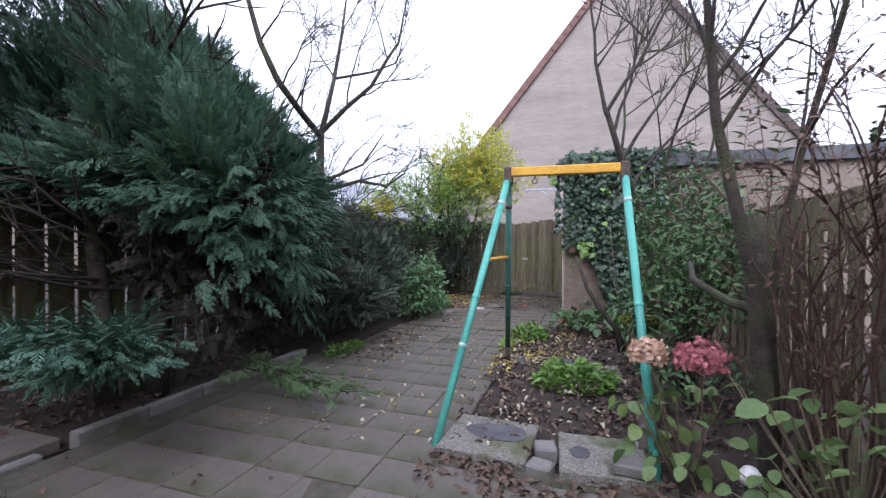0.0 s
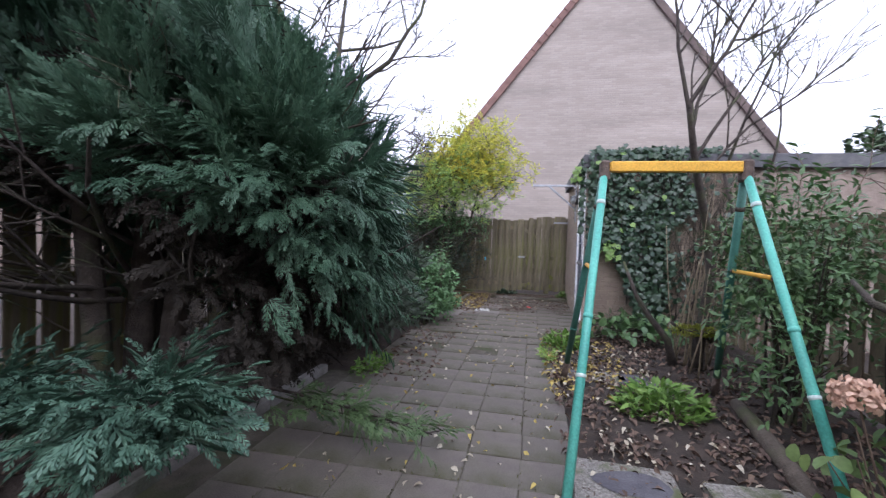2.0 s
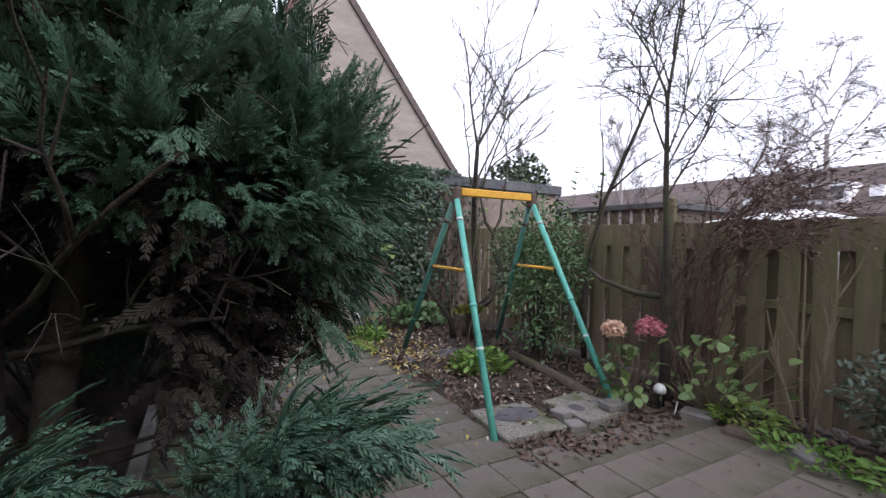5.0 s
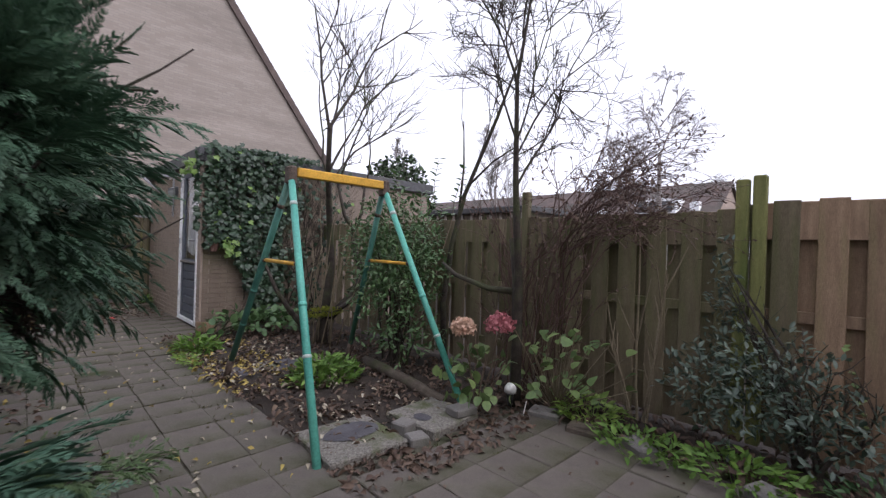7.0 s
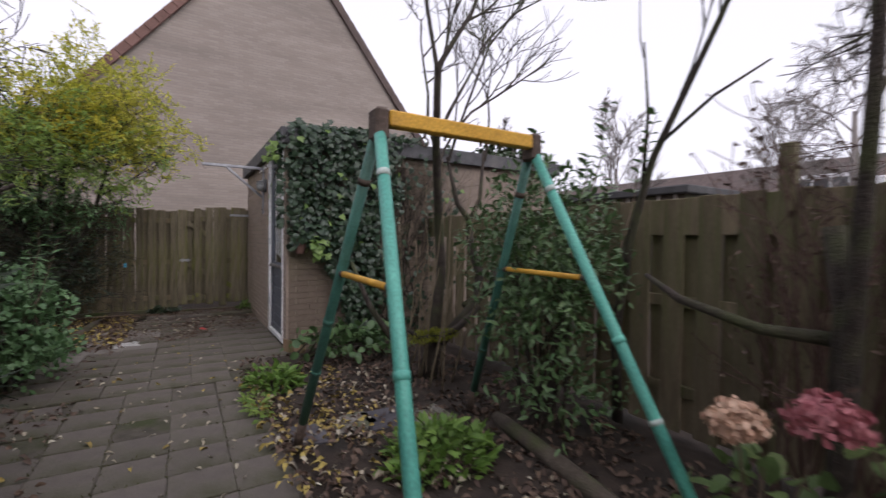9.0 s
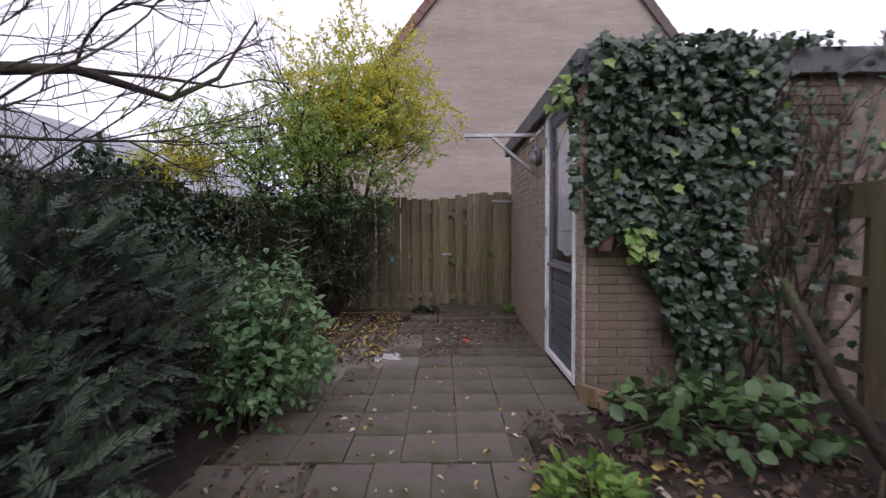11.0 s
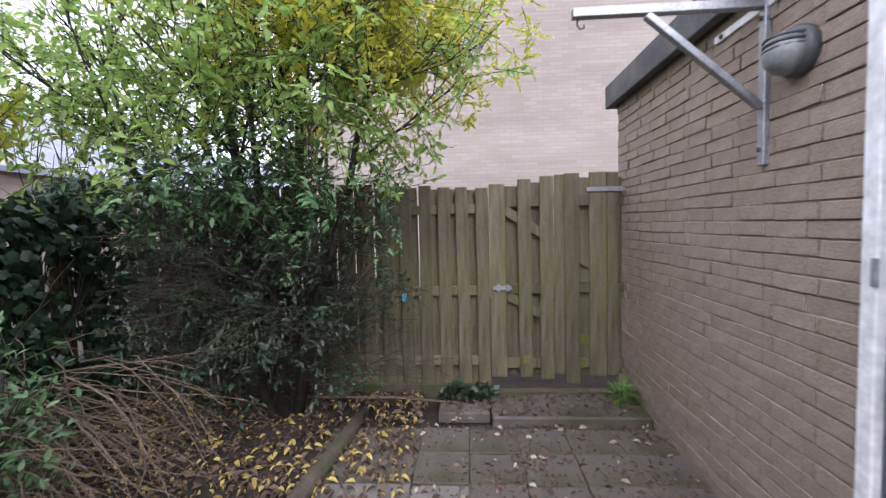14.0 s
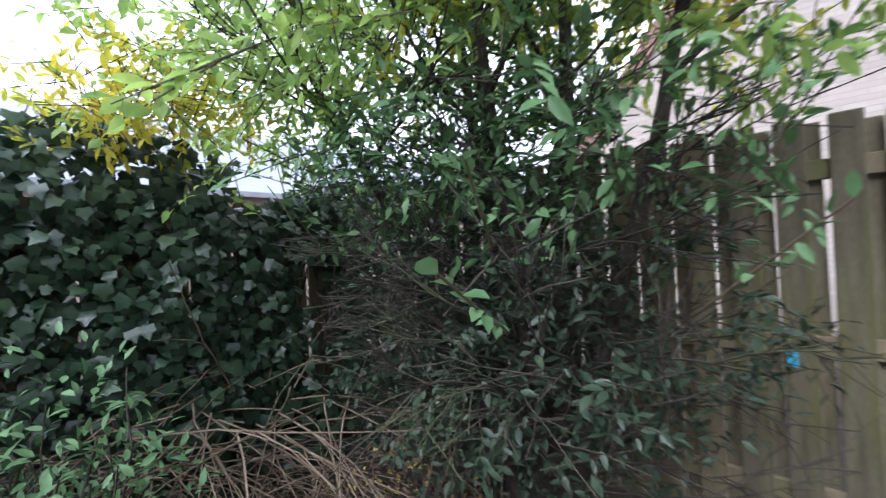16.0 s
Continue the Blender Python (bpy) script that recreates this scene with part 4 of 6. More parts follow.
def row_house(name, x0, x1, y0, y1, eave, ridge, along, label, dormers=(), skylights=(), mat=None, roof=None):
    """A far house with a pitched roof; along: the axis of its ridge."""
    h = thing(name, ((x0 + x1) / 2, (y0 + y1) / 2, 0), label, "house")
    bm = bmesh.new()
    if along == "y":
        prof = [(x0, -0.05), (x1, -0.05), (x1, eave), ((x0 + x1) / 2, ridge), (x0, eave)]
        a = [bm.verts.new((x, y0, z)) for x, z in prof]
        b = [bm.verts.new((x, y1, z)) for x, z in prof]
    else:
        prof = [(y0, -0.05), (y1, -0.05), (y1, eave), ((y0 + y1) / 2, ridge), (y0, eave)]
        a = [bm.verts.new((x0, y, z)) for y, z in prof]
        b = [bm.verts.new((x1, y, z)) for y, z in prof]
    bm.faces.new(a)
    bm.faces.new(b[::-1])
    for i in range(5):
        bm.faces.new((a[i], b[i], b[(i + 1) % 5], a[(i + 1) % 5]))
    part("wall", bm, mat or house_brick, h)
    for s in (-1, 1):
        bm = bmesh.new()
        if along == "y":
            c, w = (x0 + x1) / 2, (x1 - x0) / 2
            q = [(c, ridge + 0.02), (c + s * (w + 0.3), eave - 0.3 * (ridge - eave) / w + 0.02)]
            pts = [[(q[0][0], y, q[0][1]), (q[1][0], y, q[1][1]), (q[1][0], y, q[1][1] + 0.15), (q[0][0], y, q[0][1] + 0.15)] for y in (y0 - 0.15, y1 + 0.15)]
        else:
            c, w = (y0 + y1) / 2, (y1 - y0) / 2
            q = [(c, ridge + 0.02), (c + s * (w + 0.3), eave - 0.3 * (ridge - eave) / w + 0.02)]
            pts = [[(x, q[0][0], q[0][1]), (x, q[1][0], q[1][1]), (x, q[1][0], q[1][1] + 0.15), (x, q[0][0], q[0][1] + 0.15)] for x in (x0 - 0.15, x1 + 0.15)]
        va, vb = [[bm.verts.new(p) for p in ps] for ps in pts]
        bm.faces.new(va)
        bm.faces.new(vb[::-1])
        for i in range(4):
            bm.faces.new((va[i], vb[i], vb[(i + 1) % 4], va[(i + 1) % 4]))
        part("roof", bm, roof or roof_tile, h)
    for lo, hi in dormers:
        d = part("dormer", boxes((lo, hi), bevel=0.03), white_paint, h, "white boxed dormer")
        n = 3
        for i in range(n):
            w = (hi[1] - lo[1] - 0.3) / n
            y = lo[1] + 0.15 + i * w
            part("pane", boxes(((lo[0] - 0.03, y + 0.06, lo[2] + 0.25), (lo[0] + 0.02, y + w - 0.06, hi[2] - 0.2))), lamp_grey, d)
    for lo, hi in skylights:
        part("skylight", boxes((lo, hi), bevel=0.03), white_paint, h)
    return h


# low brick shed beyond the east fence, and a terrace further off
row_house("terrace_house", 27.0, 35.0, 8.3, 44.0, 2.9, 5.6, "y", "brown-roofed terrace houses with white dormer",
          dormers=[((27.5, 10.2, 3.45), (29.6, 12.6, 4.55))], skylights=[((27.9, 9.1, 3.75), (28.35, 9.6, 4.3)), ((27.9, 14.6, 3.6), (28.3, 15.2, 4.1))])
row_house("neighbour_house", -22.0, -12.0, 5.0, 44.0, 3.2, 6.2, "y", "grey-roofed houses beyond the west fence", roof=grey_roof)
row_house("far_house", -9.0, 1.0, 36.0, 44.0, 5.2, 8.6, "x", "distant grey-roofed house behind the gable", mat=far_wall)


def flat_shed(name, lo, hi, label, wall, mat_roof):
    s = thing(name, ((lo[0] + hi[0]) / 2, (lo[1] + hi[1]) / 2, 0), label, "shed")
    part("wall", boxes((lo, hi)), wall, s)
    part("roof", box(bmesh.new(), (lo[0] - 0.12, lo[1] - 0.12, hi[2]), (hi[0] + 0.12, hi[1] + 0.12, hi[2] + 0.14), 0.02), mat_roof, s)
    n = int((hi[1] - lo[1]) / 0.3)
    for i in range(n):
        y = lo[1] + 0.3 * i + 0.15
        part("cladding_batten", boxes(((lo[0] - 0.03, y - 0.03, hi[2] - 0.6), (lo[0], y + 0.03, hi[2]))), far_wall, s)
    return s


flat_shed("garden_shed", (8.2, 7.0, -0.05), (11.0, 10.6, 2.0), "low dark flat-roofed shed beyond the fence", log_wood, roof_felt)


def canopy_roof():
    s = thing("glass_canopy", (10.0, 5.4, 0), "pale translucent pyramid roof of a neighbour's canopy", "canopy")
    bm = bmesh.new()
    x0, x1, y0, y1, z0, z1 = 8.7, 11.3, 4.3, 6.5, 1.72, 2.0
    c = [bm.verts.new(p) for p in ((x0, y0, z0), (x1, y0, z0), (x1, y1, z0), (x0, y1, z0))]
    r = [bm.verts.new(p) for p in ((10, 5.25, z1), (10, 5.55, z1))]
    bm.faces.new((c[0], c[1], r[0]))
    bm.faces.new((c[2], c[3], r[1]))
    bm.faces.new((c[1], c[2], r[1], r[0]))
    bm.faces.new((c[3], c[0], r[0], r[1]))
    bm.faces.new(c[::-1])
    part("roof", bm, white_plastic, s)
    for x in (x0 + 0.1, x1 - 0.1):
        for y in (y0 + 0.1, y1 - 0.1):
            part("post", boxes(((x - 0.05, y - 0.05, -0.05), (x + 0.05, y + 0.05, z0))), white_paint, s)


canopy_roof()
# unseen wall added behind the start; its place and height darken south faces
south = part("wall_south", boxes(((-8.0, -4.3, -0.05), (9.0, -4.0, 5.6))), house_brick)
tagged(south, "unseen plain brick wall added to block the southern sky", "wall", kind="structure")


# ---- conifers ----
def limbs_mesh(name, lines, sides=7):
    bm = bmesh.new()
    for pts, radii in lines:
        tube(bm, pts, radii, sides)
    me = bpy.data.meshes.new(name)
    bm.to_mesh(me)
    bm.free()
    return me


def fronds(p, n, outward=0.75, lift=0.2, size=(0.13, 0.23), jitter=0.4):
    along = unit(n * outward + UP * lift + R.normal(0, jitter, p.shape))
    up = unit(UP + n * 0.5 + R.normal(0, 0.5, p.shape))
    return p, along, up, size[0] + (size[1] - size[0]) * R.random(len(p))


def big_cypress():
    t = thing("cypress", (-1.15, 3.8, 0), "large bushy blue-green cypress overhanging the path", "conifer")
    lines = []
    for x, y, dx, dy, top, r in ((-0.82, 3.40, -0.10, -0.05, 2.0, 0.062), (-0.87, 3.64, 0.0, 0.1, 2.6, 0.075), (-0.69, 3.66, 0.16, 0.0, 2.3, 0.068), (-1.05, 3.95, -0.1, 0.15, 2.3, 0.06)):
        b = Vector((x, y, -0.03))
        lines.append(([b, b + Vector((dx * 0.3, dy * 0.2, 0.7)), b + Vector((dx * 0.9, dy * 0.8, 1.4)), b + Vector((dx * 1.6, dy * 1.4, top))], [r * 1.15, r, r * 0.8, r * 0.3]))
    for line in lines:
        part("trunk", limbs_mesh("trunk", [line], 9), bark, t, smooth=True)
    segs = []
    for k in range(40):
        z = 0.35 + 1.9 * R.random()
        a = R.random() * 2 * np.pi
        grow((-0.85 + 0.12 * math.cos(a), 3.65 + 0.15 * math.sin(a), max(z, 0.8)), (math.cos(a), math.sin(a), 0.25), 0.75 + 0.4 * R.random(), 0.018, 2, 0.6, (2, 4), 0.5, 0.2, 0.1, 4, segs, 0.003)
    part("branch", rod_mesh("branch", segs, 4), bark, t)
    p1, n1 = blob_points(10500, (-0.78, 3.95, 1.60), (1.12, 1.08, 1.12), 0.42, -0.92, 0.2, 2.6, 3.0)
    p2, n2 = blob_points(1700, (-0.95, 3.85, 2.2), (0.7, 0.7, 0.52), 0.45, -0.4, 0.22, 2.4, 9.0)
    p3, n3 = blob_points(6000, (0.05, 3.62, 1.38), (0.70, 0.72, 0.84), 0.42, -0.9, 0.24, 2.6, 5.0)
    p, n = np.concatenate([p1, p2, p3]), np.concatenate([n1, n2, n3])

    # the crown is hollow below, and bare towards the fence
    def inside(q):
        if q[0] > 0.65 - 0.95 * max(0.0, q[2] - 1.5) - 0.5 * max(0.0, q[1] - 3.7) or q[1] < 2.85:
            return False
        wob = 0.16 * noise.noise(Vector(q) * 3)
        if q[0] < -0.5 and q[1] < 3.65:
            return q[2] > 1.5 + wob
        low = 0.62 + 0.68 * max(0.0, min(1.0, (0.45 - q[0]) / 0.5))
        if q[1] > 3.9:
            low = min(low, 0.45)
        return q[2] > low + wob

    p, n = bounded(p, n, inside)
    # plumes: sprays in two ranks along shoots that stand up in the top and lie in layers lower down
    pick = R.permutation(len(p))[:int(len(p) * 0.30)]
    front = p[pick, 1] < 3.5
    pick = pick[R.random(len(pick)) < np.clip((p[pick, 2] - np.where(front, 0.8, 0.5)) / 0.75, np.where(front, 0.14, 0.35), 1)]
    p, n = p[pick], n[pick]
    top = p[:, 2] > 1.35 + 0.3 * R.random(len(p))
    for sel, tpl, size, rise, lay, level in ((top, SPRAY, 0.13, 0.5, 0.8, 0.4), (~top, SPRAY_LOW, 0.105, 0.02, 0.9, 3.0)):
        d = unit(n[sel] * 0.8 + UP * rise + R.normal(0, 0.22, n[sel].shape))
        at, along, face, sz = plumes(p[sel] - d * 0.1, d, 11, 0.27, size, lay, unit(n[sel] + UP * level))
        ok = (at[:, 0] < 0.74 - 0.8 * np.maximum(0.0, at[:, 2] - 1.6)) & (at[:, 1] > 2.7)
        part("crown", strew("crown", tpl, at[ok], along[ok], face[ok], sz[ok]), conifer_mat, t)
    # inner fill of dead sprays, coloured dark to paint the shade of the hollow
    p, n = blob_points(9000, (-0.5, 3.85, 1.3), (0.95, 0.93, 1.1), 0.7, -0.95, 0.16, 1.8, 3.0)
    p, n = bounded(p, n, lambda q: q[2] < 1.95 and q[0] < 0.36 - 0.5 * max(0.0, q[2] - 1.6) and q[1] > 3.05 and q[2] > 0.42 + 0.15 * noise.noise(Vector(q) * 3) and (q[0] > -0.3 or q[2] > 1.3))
    part("inner_spray", strew("inner_spray", SPRAY, *fronds(p, n, 0.5, 0.0, size=(0.11, 0.19))), shade_dead_spray, t, "dry brown inner sprays, darkened for the shade in the hollow crown")
    segs = []
    for k in range(26):
        a = R.random() * 2 * np.pi
        grow((-0.7 + 0.5 * math.cos(a), 3.8 + 0.5 * math.sin(a), 0.9 + 1.2 * R.random()), (math.cos(a), math.sin(a), 0.1), 0.5, 0.006, 2, 0.7, (2, 4), 0.6, 0.0, 0.15, 4, segs, 0.002)
    part("dead_twig", rod_mesh("dead_twig", segs, 3), bark, t, "dry dark inner twigs")


def dark_conifer():
    t = thing("dark_conifer", (-1.65, 2.75, 0), "tall dark conifer with a bare lower trunk by the fence", "conifer")
    part("trunk", limbs_mesh("trunk", [([(-1.65, 2.75, -0.03), (-1.68, 2.8, 1.4), (-1.6, 2.8, 2.9), (-1.6, 2.8, 4.6)], [0.085, 0.075, 0.055, 0.02])], 9), bark, t, smooth=True)
    segs = []
    for k in range(22):
        a = R.random() * 2 * np.pi
        grow((-1.65, 2.77, 0.7 + 3.3 * R.random()), (math.cos(a), math.sin(a), -0.15 if k % 2 else 0.2), 0.9, 0.016, 2, 0.6, (2, 4), 0.5, 0.0, 0.12, 4, segs, 0.003)
    segs += [((-1.65, 2.75, 0.45), (-0.95, 2.95, 0.95), 0.02, 0.015), ((-1.6, 3.2, 0.3), (-1.3, 2.5, 1.45), 0.022, 0.012)]
    tagged(part("branch", rod_mesh("branch", segs, 4), bark, t), kind="stuff")
    p, n = blob_points(3200, (-1.62, 2.95, 2.95), (1.0, 1.15, 1.65), 0.6, -1.0, 0.3, 2.6, 1.0)
    p, n = bounded(p, n, lambda q: q[2] > 1.5 + 0.3 * noise.noise(Vector(q) * 2))
    part("crown", strew("crown", SPRAY_LOW, *fronds(p, n, 0.7, -0.15, size=(0.13, 0.24))), conifer_dark, t)


def low_limb(name, pts, r, n_fr, spread, label, mat=conifer_mat, size=(0.11, 0.19), start=0.35):
    """A long limb near the ground with sprays along its outer part."""
    t = thing(name, (pts[0][0], pts[0][1], 0), label, "branch")
    rad = [r * (1 - 0.7 * i / (len(pts) - 1)) for i in range(len(pts))]
    part("stem", limbs_mesh("stem", [(pts, rad)], 7), bark, t, smooth=True)
    v = np.array(pts, float)
    f = start + (1 - start) * R.random(n_fr)
    k = f * (len(v) - 1)
    i = np.minimum(k.astype(int), len(v) - 2)
    q = v[i] + (v[i + 1] - v[i]) * (k - i)[:, None]
    d = unit(v[i + 1] - v[i])
    side = np.clip(R.normal(0, 1, (n_fr, 3)), -1.6, 1.6) * np.array([1, 1, 0.45])
    p = q + side * spread * (0.3 + R.random(n_fr)[:, None]) * 0.6
    segs = [(a, b, 0.005, 0.002) for a, b in zip(q[::2], p[::2])]
    tagged(part("twig", rod_mesh("twig", segs, 3), bark, t), kind="stuff")
    way = unit(d * 0.7 + unit(side) * 0.55 + np.array([0, 0, 0.22]) + R.normal(0, 0.15, p.shape))
    at, along, face, sz = plumes(p - way * size[1] * 0.6, way, 7, size[1] * 1.5, 1.0, 0.8)
    part("spray", strew("spray", SPRAY_LOW, at, along, face, sz * (size[0] + (size[1] - size[0]) * R.random(len(at))) * 0.8), mat, t)


big_cypress()
dark_conifer()
low_limb("cypress_limb", [(-0.95, 3.5, 0.25), (-0.6, 3.2, 0.40), (-0.25, 2.95, 0.50), (0.08, 2.76, 0.60), (0.26, 2.64, 0.68)], 0.026, 150, 0.19, "low cypress limb with fresh blue-green sprays", tip_spray, start=0.6)
low_limb("cypress_limb", [(-1.0, 3.35, 0.2), (-0.85, 3.1, 0.36), (-0.68, 2.9, 0.52), (-0.52, 2.75, 0.62)], 0.025, 110, 0.2, "low cypress limb near the kerb", tip_spray, start=0.45)
low_limb("fallen_branch", [(-0.75, 3.8, 0.26), (-0.3, 3.7, 0.36), (0.08, 3.69, 0.33), (0.45, 3.75, 0.25), (0.82, 3.8, 0.15)], 0.013, 75, 0.13, "broken green cypress branch lying over the kerb", fresh_spray, (0.07, 0.11), 0.5)
low_limb("fallen_branch", [(-0.7, 3.9, 0.14), (-0.3, 3.95, 0.2), (0.1, 3.98, 0.14), (0.4, 4.05, 0.06)], 0.01, 14, 0.12, "thin broken cypress branch on the paving edge", fresh_spray, (0.07, 0.11), 0.5)


# ---- leafy shrubs ----
def leafy(name, base, label, category, crowns, stems, leaf, mat, size, stem_mat=bark, droop=0.0, jitter=0.9, seed=0.0, reach=None, keep=None):
    """A shrub: stems from the base to within its crown(s) and leaves in uneven clumps. crowns: (count, centre, radii, low)."""
    t = thing(name, (base[0], base[1], 0), label, category)
    segs = []
    ps, ns = [], []
    for k, (cnt, c, r, low) in enumerate(crowns):
        for j in range(max(2, stems // len(crowns))):
            d = unit(R.normal(0, 1, 3))
            d[2] = abs(d[2]) * 0.9
            target = np.array(c) + d * np.array(r) * 0.8
            b = np.array([base[0], base[1], -0.02]) + np.append(R.normal(0, 0.06, 2), 0)
            mid = b + (target - b) * 0.5 + np.append(R.normal(0, 0.06, 2), 0.05)
            segs += [(b, mid, 0.013, 0.009), (mid, target, 0.009, 0.003)]
            grow(mid, target - mid, 0.35, 0.006, 1, 0.7, (3, 5), 0.6, 0.1, 0.15, 3, segs, 0.0018)
        p, n = blob_points(cnt, c, r, 0.7, low, 0.28, 2.4, seed + k * 3.1)
        if keep:
            p, n = bounded(p, n, keep)
        ps.append(p)
        ns.append(n)
    part("stem", rod_mesh("stem", segs, 5), stem_mat, t)
    p, n = np.concatenate(ps), np.concatenate(ns)
    along = unit(n * 0.6 + R.normal(0, jitter, p.shape) + UP * (0.15 - droop))
    part("foliage", strew("foliage", leaf, p, along, unit(UP * 0.9 + n * 0.4 + R.normal(0, 0.4, p.shape)), size * (0.65 + 0.6 * R.random(len(p)))), mat, t)
    return t


def junipers():
    for base, crowns, mat in (((-0.55, 5.7), [(2200, (-0.5, 5.65, 0.5), (0.62, 0.55, 0.42), -0.5)], juniper_mat),
                              ((-0.95, 6.4), [(3600, (-0.85, 6.35, 0.75), (0.75, 0.7, 0.62), -0.6)], juniper_mat),
                              ((-0.7, 7.0), [(2200, (-0.75, 6.85, 0.55), (0.5, 0.45, 0.5), -0.6)], juniper_mat)):
        t = thing("juniper", (base[0], base[1], 0), "low dark evergreen conifer shrub by the path", "shrub")
        segs = []
        for k in range(12):
            a = R.random() * 2 * np.pi
            grow((base[0], base[1], 0.0), (math.cos(a), math.sin(a), 0.9), 0.6, 0.012, 1, 0.6, (3, 5), 0.5, 0.1, 0.1, 3, segs, 0.003)
        part("stem", rod_mesh("stem", segs, 4), bark, t)
        ps, ns = zip(*[blob_points(c[0], c[1], c[2], 0.5, c[3], 0.25, 2.2, base[1]) for c in crowns])
        p, n = np.concatenate(ps), np.concatenate(ns)
        part("foliage", strew("foliage", SPRAY, *fronds(p, n, 0.7, 0.45, size=(0.10, 0.18))), mat, t)


junipers()
leafy("cotoneaster", (-0.95, 5.1), "dark small-leaved evergreen shrub under bare branches", "shrub",
      [(2600, (-1.15, 5.5, 0.9), (0.75, 0.8, 0.75), -0.8)], 12, LEAF, dark_leaf, 0.05, seed=2)
leafy("cotoneaster", (-0.95, 7.5), "arching small-leaved evergreen shrub over the bed", "shrub",
      [(3000, (-1.0, 7.5, 0.85), (0.75, 0.6, 0.65), -0.8), (1500, (-1.2, 8.2, 0.75), (0.6, 0.5, 0.6), -0.8)], 16, LEAF, dark_leaf, 0.045, seed=4)
leafy("leafy_shrub", (-0.12, 7.35), "fresh green broad-leaved shrub at the path edge", "shrub",
      [(1500, (-0.04, 7.4, 0.40), (0.36, 0.45, 0.42), -0.8), (380, (-0.08, 7.58, 0.72), (0.28, 0.33, 0.28), -0.6)], 14, BROAD, shrub_leaf, 0.060, seed=6)


def wand(parent_name, base, top, n, leaf, mat, size, label, bend=0.1, stem_r=0.005):
    """An upright shoot with leaves in pairs up its upper part."""
    t = thing(parent_name, (base[0], base[1], 0), label, "shoot")
    b, e = np.array(base, float), np.array(top, float)
    pts = [b + (e - b) * f + np.append(R.normal(0, bend * 0.15, 2), 0) for f in np.linspace(0, 1, 6)]
    part("stem", rod_mesh("stem", [(pts[i], pts[i + 1], stem_r * (1 - 0.12 * i), stem_r * (0.88 - 0.12 * i)) for i in range(5)], 5), twig_mat, t)
    f = np.repeat(np.linspace(0.45, 1.0, n), 2)
    p = b + (e - b) * f[:, None]
    a = np.arange(len(f)) * 1.57 + np.tile([0, np.pi - 1.57], n)
    d = np.stack([np.cos(a), np.sin(a), np.full(len(f), 0.45)], 1)
    part("leaves", strew("leaves", leaf, p, unit(d + R.normal(0, 0.2, d.shape)), unit(UP + R.normal(0, 0.2, d.shape)), size * (0.8 + 0.4 * R.random(len(f)))), mat, t)


for b, e in (((0.02, 7.42, 0.5), (0.10, 7.45, 1.22)), ((0.1, 7.3, 0.5), (0.22, 7.28, 1.16)), ((-0.3, 7.1, 0.4), (-0.36, 7.02, 0.98)), ((-0.05, 7.5, 0.5), (0.02, 7.6, 1.05))):
    wand("leafy_shoot", b, e, 7, LEAF, shrub_leaf, 0.075, "tall leafy shoot rising from the green shrub")

leafy("privet", (3.0, 4.95), "dense glossy green privet bush behind the swing", "shrub",
      [(2300, (2.98, 4.95, 1.12), (0.44, 0.50, 0.50), -0.8), (1100, (3.25, 5.0, 0.95), (0.34, 0.45, 0.55), -0.8), (700, (2.82, 4.8, 0.72), (0.32, 0.36, 0.32), -0.7), (380, (2.95, 4.72, 0.3), (0.36, 0.36, 0.26), -0.5)], 22, LEAF, privet_mat, 0.056, seed=8)
for b, e in (((3.2, 4.75, 1.2), (3.34, 4.72, 2.05)), ((3.3, 4.6, 1.1), (3.48, 4.5, 1.95)), ((3.1, 5.0, 1.2), (3.1, 5.1, 1.9)), ((2.9, 4.9, 1.3), (2.86, 4.9, 1.75)), ((2.8, 4.8, 1.0), (2.68, 4.74, 1.5)), ((3.0, 4.7, 1.1), (3.02, 4.6, 1.66)), ((3.25, 5.1, 1.2), (3.3, 5.2, 1.78)), ((3.4, 4.9, 1.0), (3.55, 4.85, 1.6))):
    wand("privet_shoot", b, e, 9, LEAF, privet_mat, 0.085, "upright leafy privet shoot above the bush")
leafy("dark_shrub", (3.38, 1.85), "low dark glossy-leaved shrub against the fence", "shrub",
      [(1500, (3.32, 2.08, 0.43), (0.32, 0.42, 0.32), -0.9), (260, (3.36, 1.68, 0.24), (0.22, 0.26, 0.2), -0.8), (150, (3.5, 2.28, 0.92), (0.06, 0.09, 0.34), -1)], 14, LEAF, glossy_leaf, 0.046, seed=11)
leafy("ivy_ground_cover", (1.95, 7.2), "low green plants at the shed corner", "plant",
      [(260, (2.45, 7.0, 0.16), (0.55, 0.35, 0.2), -0.3)], 6, ROUND, privet_mat, 0.085, seed=12)


def herbs(x, y, r, n, size, mat, label, h=0.16, leaf=LEAF):
    t = thing("herb_clump", (x, y, 0), label, "plant")
    a, q = R.random(n) * 2 * np.pi, np.sqrt(R.random(n))
    p = np.stack([x + r[0] * q * np.cos(a), y + r[1] * q * np.sin(a), 0.02 + h * (1 - 0.6 * q * q) * R.random(n)], 1)
    segs = [((p[i, 0] * 0.6 + x * 0.4, p[i, 1] * 0.6 + y * 0.4, -0.02), tuple(p[i]), 0.003, 0.002) for i in range(0, n, 3)]
    part("stem", rod_mesh("stem", segs, 3), mat, t)
    along = np.stack([np.cos(a), np.sin(a), 0.3 + 0.5 * R.random(n)], 1) + R.normal(0, 0.5, (n, 3))
